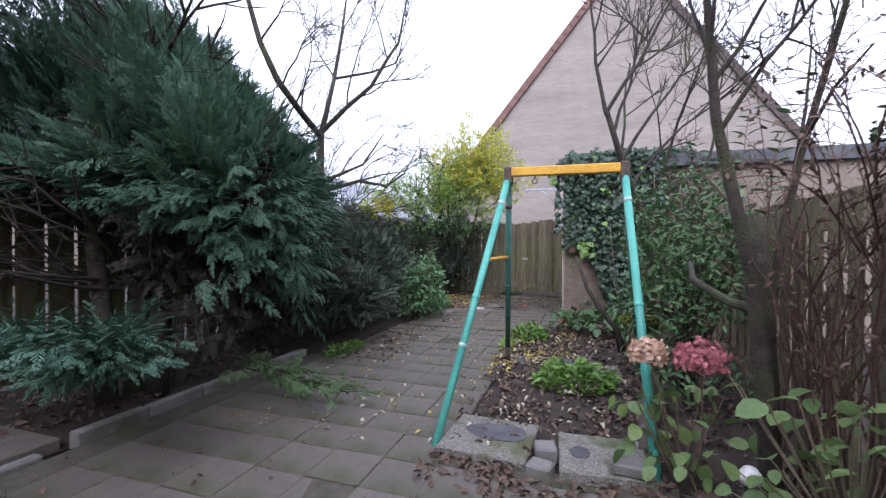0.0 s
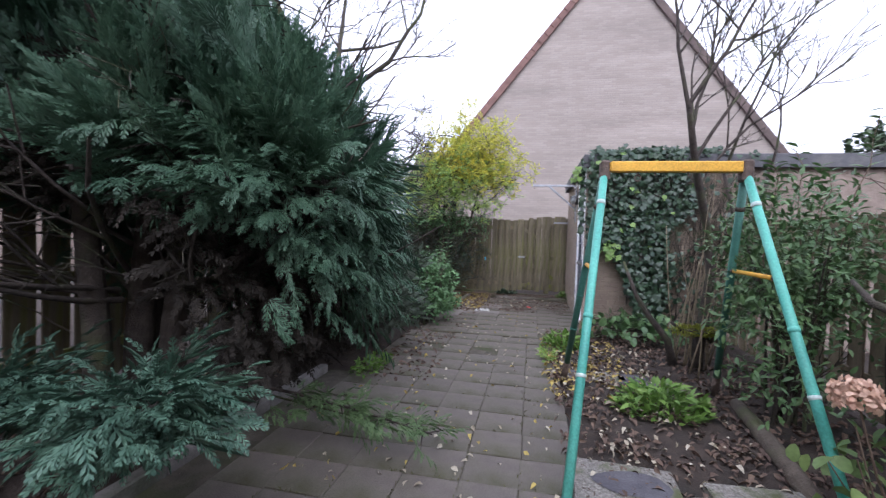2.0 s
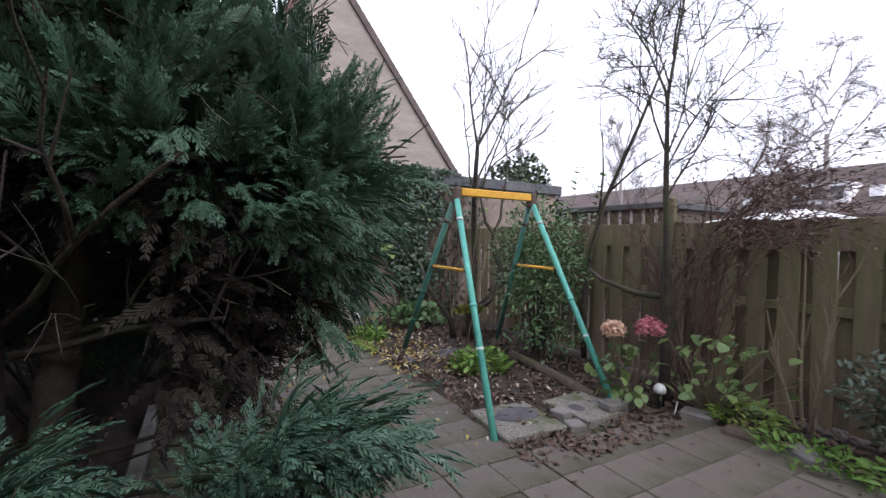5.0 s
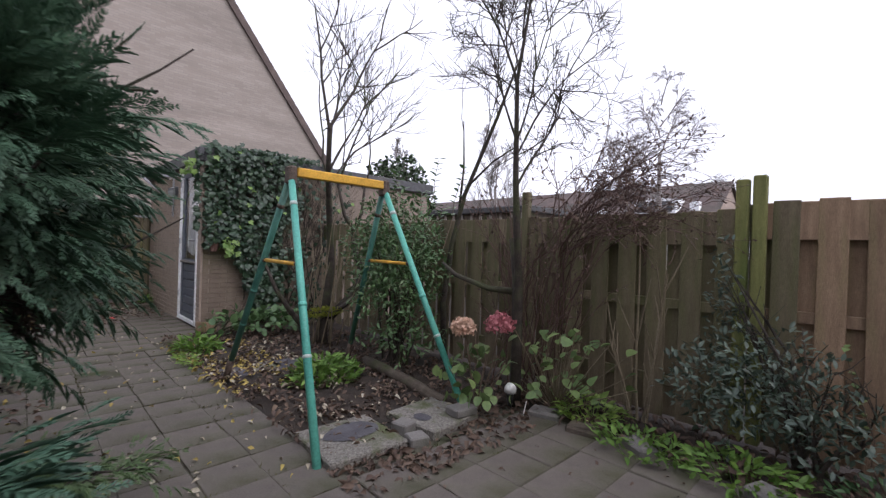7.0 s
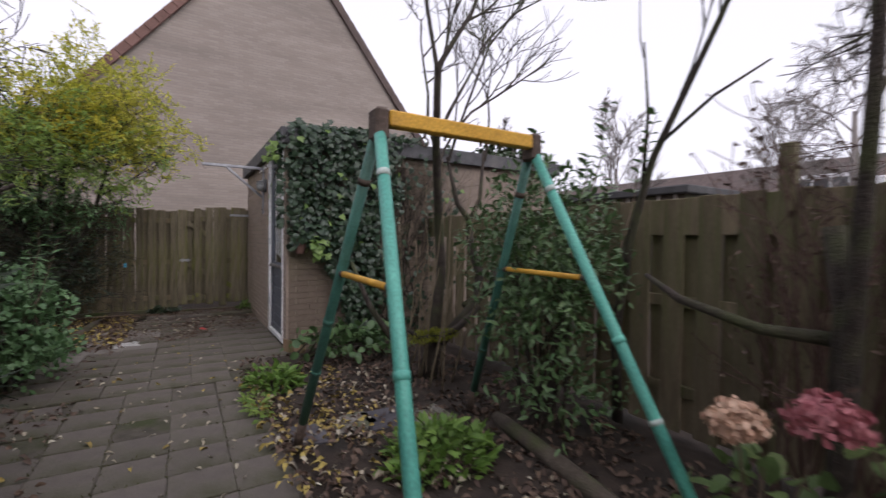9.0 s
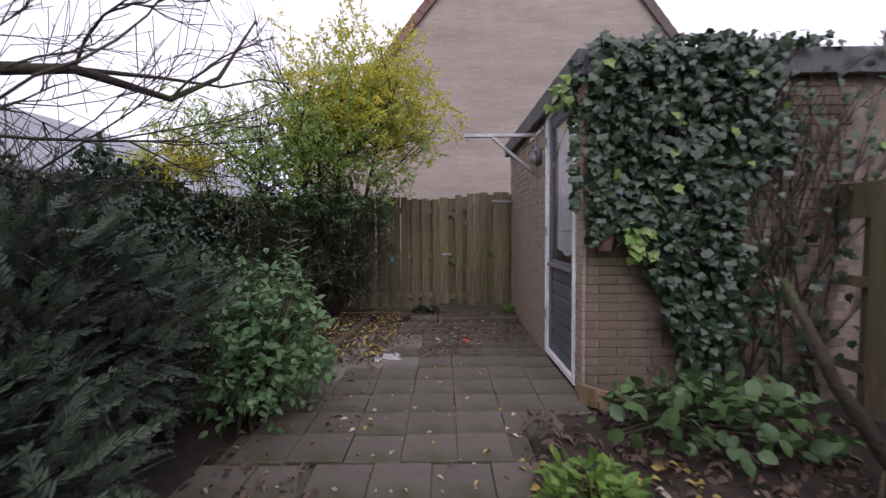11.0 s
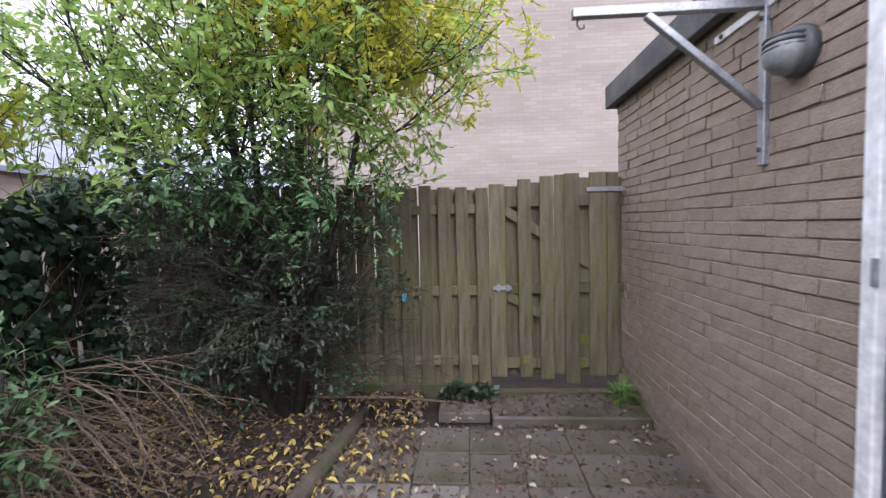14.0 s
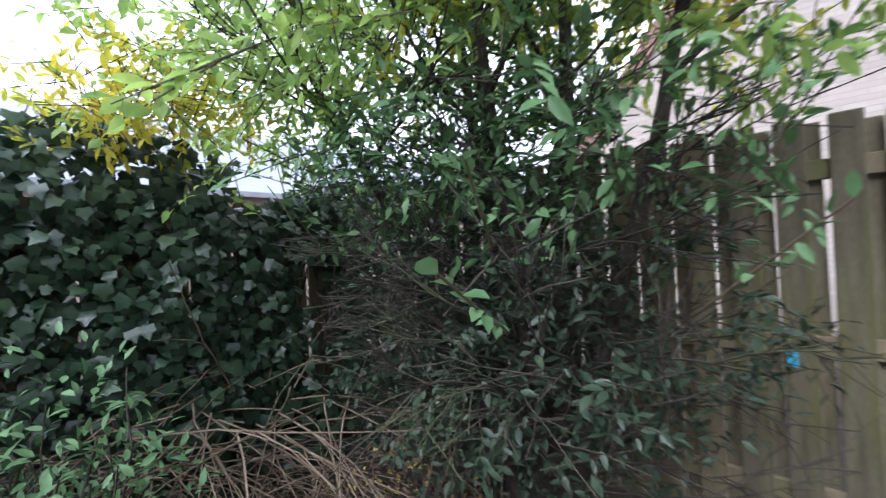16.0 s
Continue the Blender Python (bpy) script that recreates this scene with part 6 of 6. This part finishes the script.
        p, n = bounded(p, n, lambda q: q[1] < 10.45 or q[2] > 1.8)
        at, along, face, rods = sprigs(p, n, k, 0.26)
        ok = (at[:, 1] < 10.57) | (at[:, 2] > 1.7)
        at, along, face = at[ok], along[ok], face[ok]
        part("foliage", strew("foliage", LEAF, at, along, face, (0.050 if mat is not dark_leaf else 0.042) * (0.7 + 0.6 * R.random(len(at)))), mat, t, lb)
        tagged(part("twig", rod_mesh("twig", rods, 3), bark, t), kind="stuff")
    tip = [((-0.1, 9.5, 1.0), (0.2, 8.95, 1.18)), ((-0.2, 9.6, 1.2), (0.12, 9.1, 1.32)), ((0.2, 9.9, 1.0), (0.5, 9.6, 1.25))]
    segs, p, d = [], [], []
    for a, e in tip:
        a, e = np.array(a), np.array(e)
        segs.append((a, e, 0.005, 0.002))
        for f in np.linspace(0.3, 1, 9):
            p.append(a + (e - a) * f)
            d.append(unit((e - a) + R.normal(0, 0.25, 3)))
    part("low_twig", rod_mesh("low_twig", segs, 4), twig_mat, t)
    part("low_leaves", strew("low_leaves", LEAF, np.array(p), np.array(d), unit(UP + R.normal(0, 0.3, (len(p), 3))), 0.05), shrub_leaf, t)


yellow_tree()


# ---- ivy ----
def ivy_sheet(name, at, label, pts, normal, mat, size, stems, extra=()):
    t = thing(name, at, label, "ivy")
    nrm = np.array(normal, float)
    p = np.array(pts)
    along = unit(DOWN * 0.8 + nrm * 0.25 + R.normal(0, 0.45, p.shape))
    up = unit(nrm + UP * 0.45 + R.normal(0, 0.35, p.shape))
    part("stem", rod_mesh("stem", stems, 4), bark, t)
    part("foliage", strew("foliage", IVY, p, along, up, size * (0.6 + 0.6 * R.random(len(p)))), mat, t)
    for q, m in extra:
        q = np.array(q)
        part("young_leaves", strew("young_leaves", IVY, q, unit(DOWN * 0.6 + nrm * 0.4 + R.normal(0, 0.5, q.shape)), unit(nrm + UP * 0.6 + R.normal(0, 0.3, q.shape)), size * (0.7 + 0.6 * R.random(len(q)))), m, t, "fresh yellow-green ivy leaves")
    return t


def shed_ivy():
    pts, yl = [], []
    while len(pts) < 3600:
        x, z = 2.0 + 2.1 * R.random(), 2.36 * R.random()
        # bare brick shows low down near the corner
        edge = 1.05 - 1.0 * max(0, (x - 2.35)) / 0.35 + 0.12 * noise.noise(Vector((x * 4, z * 4, 2)))
        if z < edge or x > 3.02 + 0.14 * max(0.0, z - 0.8) + 0.35 * noise.noise(Vector((z * 2, 1, 1))) and R.random() < 0.93:
            continue
        d = 0.05 + 0.10 * R.random() ** 1.5 + 0.05 * noise.noise(Vector((x * 3, z * 3, 0)))
        pts.append((x, 7.66 - d, z))
        if z > 1.0 and R.random() < 0.012:
            yl.append((x, 7.66 - d - 0.03, z))
    for k in range(420):
        pts.append((2.02 + 1.6 * R.random(), 7.58 + 0.5 * R.random() ** 2, 2.36 + 0.07 * R.random()))
    for k in range(70):
        z = 1.3 + 1.0 * R.random()
        pts.append((1.95 - 0.04 * R.random(), 7.58 + 0.1 * R.random() * (z - 0.6), z))
    for k in range(26):
        yl.append((2.27 + 0.07 * R.normal(0, 1), 7.52 - 0.04 * R.random(), 1.10 + 0.07 * R.normal(0, 1)))
    for k in range(26):
        yl.append((1.88 - 0.06 * R.random(), 7.62 + 0.35 * R.random(), 2.02 + 0.16 * R.random()))
    stems = []
    for k in range(36):
        grow((2.35 + 1.3 * R.random(), 7.65, 0.0), (R.normal(0, 0.35), 0, 1), 1.9, 0.009, 2, 0.4, (2, 4), 0.5, 0.0, 0.1, 5, stems, 0.002)
    stems = [(np.array([a[0], min(max(a[1], 7.55), 7.66), a[2]]), np.array([b[0], min(max(b[1], 7.55), 7.66), b[2]]), r, q) for a, b, r, q in stems if min(a[0], b[0]) > 2.06 and max(a[2], b[2]) < 2.3 and min(a[2], b[2]) > 1.15 - 1.2 * (min(a[0], b[0]) - 2.3) / 0.35]
    ivy_sheet("ivy", (2.8, 7.6, 0), "thick dark ivy covering the shed front and roof edge", pts, (0, -1, 0), ivy_mat, 0.07, stems, [(yl, ivy_light)])
    t = thing("ivy_tendril", (1.9, 7.7, 2.0), "loose ivy tendril hanging across the door", "ivy")
    part("stem", rod_mesh("stem", [((1.92, 7.62, 1.95), (1.86, 7.75, 1.75), 0.003, 0.003), ((1.86, 7.75, 1.75), (1.86, 7.95, 1.62), 0.003, 0.002), ((1.86, 7.95, 1.62), (1.88, 8.05, 1.42), 0.002, 0.0015)], 4), twig_mat, t)
    q = np.array([(1.86, 7.75, 1.76), (1.86, 7.9, 1.65), (1.88, 8.05, 1.42), (1.88, 8.03, 1.5)])
    part("leaves", strew("leaves", IVY, q, np.tile(DOWN, (4, 1)), np.tile([-1.0, 0, 0.3], (4, 1)), 0.06), ivy_light, t)


shed_ivy()


def fence_ivy():
    pts, stems = [], []
    while len(pts) < 9500:
        y, z = 7.0 + 3.5 * R.random(), 2.15 * R.random()
        top = 1.62 + 0.4 * noise.noise(Vector((y * 1.3, 5, 0))) + (0.25 if 8.2 < y < 9.6 else 0)
        if z > top:
            continue
        # a post shows bare near the corner
        if 9.95 < y < 10.2 and 0.5 < z < 1.2:
            continue
        pts.append((-1.93 + 0.22 * R.random() ** 1.5 + 0.12 * noise.noise(Vector((y * 2, z * 2, 3))), y, z))
    for k in range(40):
        grow((-1.9, 7.0 + 3.5 * R.random(), 0), (0, R.normal(0, 0.3), 1), 1.6, 0.01, 1, 0.4, (2, 4), 0.5, 0, 0.08, 4, stems, 0.002)
    stems = [(np.array([min(max(a[0], -1.93), -1.8), a[1], a[2]]), np.array([min(max(b[0], -1.93), -1.8), b[1], b[2]]), r, q) for a, b, r, q in stems]
    ivy_sheet("ivy", (-1.85, 8.8, 0), "dense dark ivy smothering the west fence", pts, (1, 0, 0), ivy_mat, 0.068, stems)
    # dark_leaf in place of ivy_mat: the corner's shade is put into the leaf colour
    pts = [(-1.9 + 1.3 * R.random() ** 1.4, 10.58 - 0.1 * R.random(), 0.2 + 1.45 * R.random()) for k in range(1100)]
    ivy_sheet("ivy", (-1.5, 10.55, 0), "ivy in the back corner, darkened for the shade under the tree", pts, (0, -1, 0), dark_leaf, 0.065, [((-1.6, 10.58, 0), (-1.5, 10.58, 1.4), 0.01, 0.004)])


fence_ivy()


# ---- brush pile, litter and small things ----
def brush_pile():
    t = thing("brush_pile", (-1.25, 9.3, 0), "heap of dry brown cut twigs in the corner", "brush pile")
    for j in range(12):
        segs = []
        for k in range(19):
            a = R.normal(0, 0.7) + (np.pi if R.random() < 0.35 else 0)
            s = np.array([-1.85 + 0.85 * R.random(), 8.75 + 1.0 * R.random(), 0.04 + 0.60 * R.random() ** 1.2])
            grow(s, (math.cos(a) * 0.9, math.sin(a) - 0.3, 0.18 * R.normal()), 0.6 + 0.5 * R.random(), 0.005, 1, 0.4, (2, 4), 0.55, -0.4, 0.1, 5, segs, 0.0016)
        segs = [(a, b, r, q) for a, b, r, q in segs if min(a[2], b[2]) > -0.01 and min(a[0], b[0]) > -1.93]
        tagged(part("twig", rod_mesh("twig", segs, 3), dry_twig, t), kind="stuff")
    leafy("small_leaf_shrub", (-1.0, 8.75), "arching small-leaved shrub beside the brush pile", "shrub", [(900, (-0.98, 8.82, 0.52), (0.3, 0.28, 0.42), -0.7)], 7, LEAF, shrub_leaf, 0.04, seed=21)
    leafy("small_leaf_shrub", (-0.75, 10.2), "dusty small-leaved shrub under the tree", "shrub", [(800, (-0.7, 10.15, 0.45), (0.42, 0.3, 0.42), -0.7)], 7, LEAF, dark_leaf, 0.045, seed=23)


brush_pile()


def litter(name, n, place, mat, size, label, template=CURLED):
    p = np.array([place() for _ in range(n)])
    tilt = R.normal(0, 0.45, (n, 3))
    a = R.random(n) * 2 * np.pi
    me = strew(name, template, p, np.stack([np.cos(a), np.sin(a), 0.25 * R.normal(0, 1, n)], 1), unit(UP + tilt), size * (0.6 + 0.8 * R.random(n)))
    return tagged(part(name, me, mat), label, "leaves", kind="stuff")


def in_box(x0, x1, y0, y1, z=0.03, clump=0.0):
    def f():
        while True:
            x, y = x0 + (x1 - x0) * R.random(), y0 + (y1 - y0) * R.random()
            if R.random() > clump * (1 - noise.noise(Vector((x * 3, y * 3, 7))) * 1.6):
                return (x, y, z + 0.012 * R.random())
    return f


litter("fallen_leaves", 1050, in_box(-1.6, 0.5, 8.6, 10.55, 0.04, 0.3), gold_leaf, 0.038, "yellow fallen leaves thick on the back bed")
litter("fallen_leaves", 3200, in_box(-1.7, 0.5, 8.4, 10.6, 0.035, 0.3), brown_leaf, 0.042, "brown fallen leaves on the back bed")
litter("fallen_leaves", 2600, in_box(1.5, 3.4, 3.6, 7.4, 0.03, 0.5), brown_leaf, 0.045, "brown fallen leaves covering the swing bed")
litter("fallen_leaves", 260, in_box(1.5, 2.6, 3.6, 6.6, 0.04, 0.5), pale_leaf, 0.04, "pale fallen leaves on the swing bed")
litter("fallen_leaves", 330, in_box(1.45, 2.2, 4.9, 6.8, 0.035, 0.4), gold_leaf, 0.042, "yellow fallen leaves by the path")
litter("fallen_leaves", 360, in_box(1.5, 3.0, 3.15, 3.55, 0.008, 0.45), brown_leaf, 0.05, "brown leaves blown against the slabs")
litter("fallen_leaves", 650, in_box(3.0, 3.6, 0.5, 3.6, 0.04, 0.4), brown_leaf, 0.055, "brown leaves under the fence")
litter("fallen_leaves", 130, in_box(-0.5, 2.9, 0.5, 3.4, 0.004), brown_leaf, 0.035, "scattered leaves on the patio")
litter("fallen_leaves", 240, in_box(-0.1, 1.5, 3.5, 8.5, 0.004), pale_leaf, 0.035, "scattered pale leaves on the path")
litter("fallen_leaves", 110, in_box(-0.1, 1.5, 3.5, 9.0, 0.004), gold_leaf, 0.04, "scattered yellow leaves on the path")
litter("fallen_leaves", 420, in_box(-0.15, 0.5, 5.0, 9.2, 0.006, 0.5), brown_leaf, 0.045, "brown leaves along the path edge")
litter("fallen_leaves", 750, in_box(0.5, 1.97, 8.6, 10.1, 0.006, 0.5), brown_leaf, 0.036, "brown leaves on the paving by the gate")
litter("fallen_leaves", 150, in_box(0.4, 1.97, 8.8, 10.5, 0.008, 0.3), pale_leaf, 0.04, "pale leaves on the paving by the gate")
litter("fallen_leaves", 1500, in_box(0.45, 1.97, 8.7, 10.1, 0.012, 0.5), brown_leaf, 0.020, "dark leaf crumbs trodden over the paving")
litter("fallen_leaves", 420, in_box(0.65, 1.95, 10.12, 10.5, 0.062, 0.4), brown_leaf, 0.026, "dark leaf crumbs on the gate step")
litter("fallen_leaves", 500, in_box(-1.6, -0.62, 2.6, 5.0, 0.04, 0.3), brown_leaf, 0.045, "brown leaves in the shaded conifer bed")


def small_things():
    t = thing("crumpled_plastic", (0.54, 8.58, 0), "crumpled white plastic sheet on the paving", "litter")
    bm = bmesh.new()
    g = []
    for j in range(9):
        g.append([bm.verts.new((0.42 + 0.03 * i + 0.015 * R.normal(), 8.48 + 0.025 * j + 0.015 * R.normal(), 0.006 + 0.028 * R.random())) for i in range(9)])
    for a, b in zip(g, g[1:]):
        for i in range(8):
            bm.faces.new((a[i], a[i + 1], b[i + 1], b[i]))
    bmesh.ops.solidify(bm, geom=bm.faces[:], thickness=0.002)
    part("sheet", bm, white_plastic, t)
    t = thing("white_card", (0.72, 9.05, 0), "small white card on the paving", "litter")
    part("card", box(bmesh.new(), (-0.045, -0.035, 0.004), (0.045, 0.035, 0.008), 0.001, pose(0.68, 9.05, 0.002, 3, 0, 20)), white_plastic, t)
    t = thing("red_wrapper", (1.28, 9.15, 0), "small red plastic wrapper on the paving", "litter")
    bm = bmesh.new()
    tube(bm, [(1.25, 9.20, 0.014), (1.27, 9.16, 0.017), (1.31, 9.11, 0.012)], [0.008, 0.02, 0.012], 8)
    part("wrapper", bm, red_plastic, t)
    t = thing("solar_lamp", (2.97, 3.48, 0), "small dark garden lamp with a white cap", "lamp")
    bm = bmesh.new()
    tube(bm, [(2.97, 3.48, -0.02), (2.97, 3.48, 0.12)], [0.012, 0.03], 10)
    part("body", bm, black_mat, t, smooth=True)
    bm = bmesh.new()
    tube(bm, [(2.97, 3.48, 0.12), (2.967, 3.475, 0.15), (2.965, 3.47, 0.175), (2.964, 3.468, 0.183)], [0.045, 0.044, 0.028, 0.006], 14)
    part("cap", bm, white_plastic, t, "white dome cap", True)
    t = thing("plant_label", (2.93, 3.33, 0), "white plant label stick in the soil", "label")
    part("label_stick", box(bmesh.new(), (-0.012, -0.003, -0.02), (0.012, 0.003, 0.1), 0.002, pose(2.93, 3.33, 0, 10, 14, 30)), white_plastic, t)
    t = thing("flower_pot", (2.12, 7.56, 1.02), "terracotta pot hung on the shed front under ivy", "pot")
    bm = bmesh.new()
    tube(bm, [(2.12, 7.60, 1.02), (2.12, 7.60, 1.10), (2.12, 7.60, 1.10), (2.12, 7.60, 1.125)], [0.04, 0.055, 0.062, 0.062], 14)
    part("pot", bm, red_tile, t)
    t = thing("blue_tag", (0.31, 10.61, 0.6), "small blue plastic tag on the back fence", "tag")
    part("tag", box(bmesh.new(), (0.335, 10.60, 0.725), (0.365, 10.633, 0.785), 0.002), blue_plastic, t)


small_things()


# ---- shed brickwork ----
def brick_meshes(turn):
    out = []
    for k in range(4):
        bm = box(bmesh.new(), (-0.1045, -0.014, -0.0288), (0.1045, 0.014, 0.0288), 0.0025)
        for v in bm.verts:
            v.co += Vector((R.normal(0, 0.001), R.normal(0, 0.0018), R.normal(0, 0.0012)))
        bmesh.ops.rotate(bm, verts=bm.verts, cent=(0, 0, 0), matrix=Matrix.Rotation(turn, 3, "Z"))
        me = bpy.data.meshes.new("brick")
        bmesh.ops.recalc_face_normals(bm, faces=bm.faces)
        bm.to_mesh(me)
        bm.free()
        me.materials.append(brick_mat)
        out.append(me)
    return out


def shed_bricks():
    course, length = 0.0625, 0.212
    side, front = brick_meshes(math.pi / 2), brick_meshes(0)
    base = SHED.location
    joined, dark_front = bmesh.new(), bmesh.new()
    n = 0
    for i in range(35):
        z = 0.006 + course * i
        off = (i % 2) * length / 2
        y = 8.722 + 0.1 - off * 0.5
        k = 0
        while y + 0.1 < 10.86:
            if y - 0.1 > 8.70 - 0.02 and n < 300 and y < 10.62:
                ob = new("brick", side[int(R.integers(4))])
                ob.parent = SHED
                ob.location = Vector((2.0098 + 0.0016 * R.normal(), y, z + 0.0012 * R.normal())) - base
                n += 1
            else:
                lo, hi = max(y - 0.1, 8.718), min(y + 0.1, 10.80)
                if hi - lo > 0.03:
                    box(joined, (1.994 + 0.002 * R.normal(), lo, z - 0.0290), (2.02, hi, z + 0.0290), 0.003)
            y += length
            k += 1
    for i in range(35):
        z = 0.006 + course * i
        lo = 7.668
        box(joined, (1.994, lo, z - 0.0290), (2.02, 7.818 if i % 2 else 7.75, z + 0.0290), 0.003)
        if not i % 2:
            box(joined, (1.994, 7.762, z - 0.0290), (2.02, 7.818, z + 0.0290), 0.003)
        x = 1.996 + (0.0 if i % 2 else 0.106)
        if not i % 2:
            box(dark_front, (2.022, 7.668, z - 0.0290), (2.09, 7.69, z + 0.0290), 0.003)
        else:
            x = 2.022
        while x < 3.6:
            box(dark_front, (x + (0.006 if i % 2 == 0 else 0), 7.666 + 0.002 * R.normal(), z - 0.0290), (x + 0.206, 7.69, z + 0.0290), 0.003)
            x += length
    b = part("brick_field", joined, brick_mat, SHED)
    tagged(b, kind="stuff")
    b = part("brick_field", dark_front, dark_front_brick, SHED, "darker front brickwork")
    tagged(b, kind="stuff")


shed_bricks()


# ---- paving ----
def paving():
    pv = thing("paving", (1.0, 4.0, 0), "worn grey-brown concrete tiles with dirty mossy joints", "paving", kind="structure")
    meshes = []
    for k in range(5):
        bm = box(bmesh.new(), (-0.1432, -0.1432, -0.045), (0.1432, 0.1432, 0.0), 0.004)
        for v in bm.verts:
            v.co += Vector((R.normal(0, 0.0012), R.normal(0, 0.0012), R.normal(0, 0.0008)))
        me = bpy.data.meshes.new("tile")
        bmesh.ops.recalc_face_normals(bm, faces=bm.faces)
        bm.to_mesh(me)
        bm.free()
        me.materials.append(paving_mat)
        meshes.append(me)
    pale = [me.copy() for me in meshes]
    for me in pale:
        me.materials[0] = pale_tile
    base = pv.location
    rest = bmesh.new()
    P = 0.29
    n = 0
    for j in range(-27, 17):
        y = 5.41 + P * (j + 0.5)
        for i in range(-6, 8):
            x = (0.83 if y > 6.86 else 0.99) + P * (i + 0.5)
            if y < 3.5:
                ok = -0.3 < x < 3.05
            elif y < 5.2:
                ok = -0.3 < x < 1.5
            elif y < 7.2:
                ok = -0.1 < x < 1.5
            else:
                ok = -0.02 < x < 1.95
            if not ok or y > 10.1:
                continue
            z, tx, ty = 0.003 * R.normal() + (0.012 if y > 6.86 else 0.0), 0.45 * R.normal(), 0.35 * R.normal()
            if y > 1.35 and n < 300:
                ob = new("tile", (pale if 8.1 < y < 9.5 and x < 0.75 and R.random() < 0.8 else meshes)[int(R.integers(5))])
                ob.parent = pv
                ob.matrix_local = Matrix.Translation(-base) @ pose(x + 0.002 * R.normal(), y + 0.002 * R.normal(), z, tx, ty, 0.35 * R.normal())
                n += 1
            else:
                box(rest, (x - 0.1425, y - 0.1425, -0.045), (x + 0.1425, y + 0.1425, z), 0.005)
    for lo, hi in (((-0.385, -2.4), (3.06, 3.52)), ((-0.385, 3.52), (1.52, 5.2)), ((-0.12, 5.2), (1.52, 7.2)), ((-0.02, 7.2), (1.97, 10.11))):
        part("joint_bed", boxes(((*lo, -0.044), (*hi, -0.007))), joint_dirt, pv, "packed dark joint soil")
    q = part("tile_field", rest, paving_mat, pv)
    tagged(q, kind="stuff")


def joint_moss():
    at = []
    while len(at) < 5200:
        i, u = int(R.integers(-6, 4)), R.random()
        y = 1.2 + 8.6 * u
        x = (0.83 if y > 6.86 else 0.99) + 0.29 * i
        if R.random() < 0.55:
            x, y = -0.2 + 2.9 * R.random(), 5.41 + 0.29 * int(R.integers(-14, 14))
        if y > 3.5 and x > 1.48 or y > 5.2 and x < 0.0 or noise.noise(Vector((x * 1.3, y * 1.3, 7))) < -0.02:
            continue
        at.append((x + R.normal(0, 0.006), y + R.normal(0, 0.006), -0.004))
    p = np.array(at)
    d = R.normal(0, 1, p.shape) + UP * 0.6
    me = strew("joint_moss", SLIM, p, unit(d), unit(R.normal(0, 1, p.shape)), 0.012 + 0.012 * R.random(len(p)))
    tagged(part("joint_moss", me, joint_green), "dull green moss tufts in the paving joints", "moss", kind="stuff")


paving()
joint_moss()
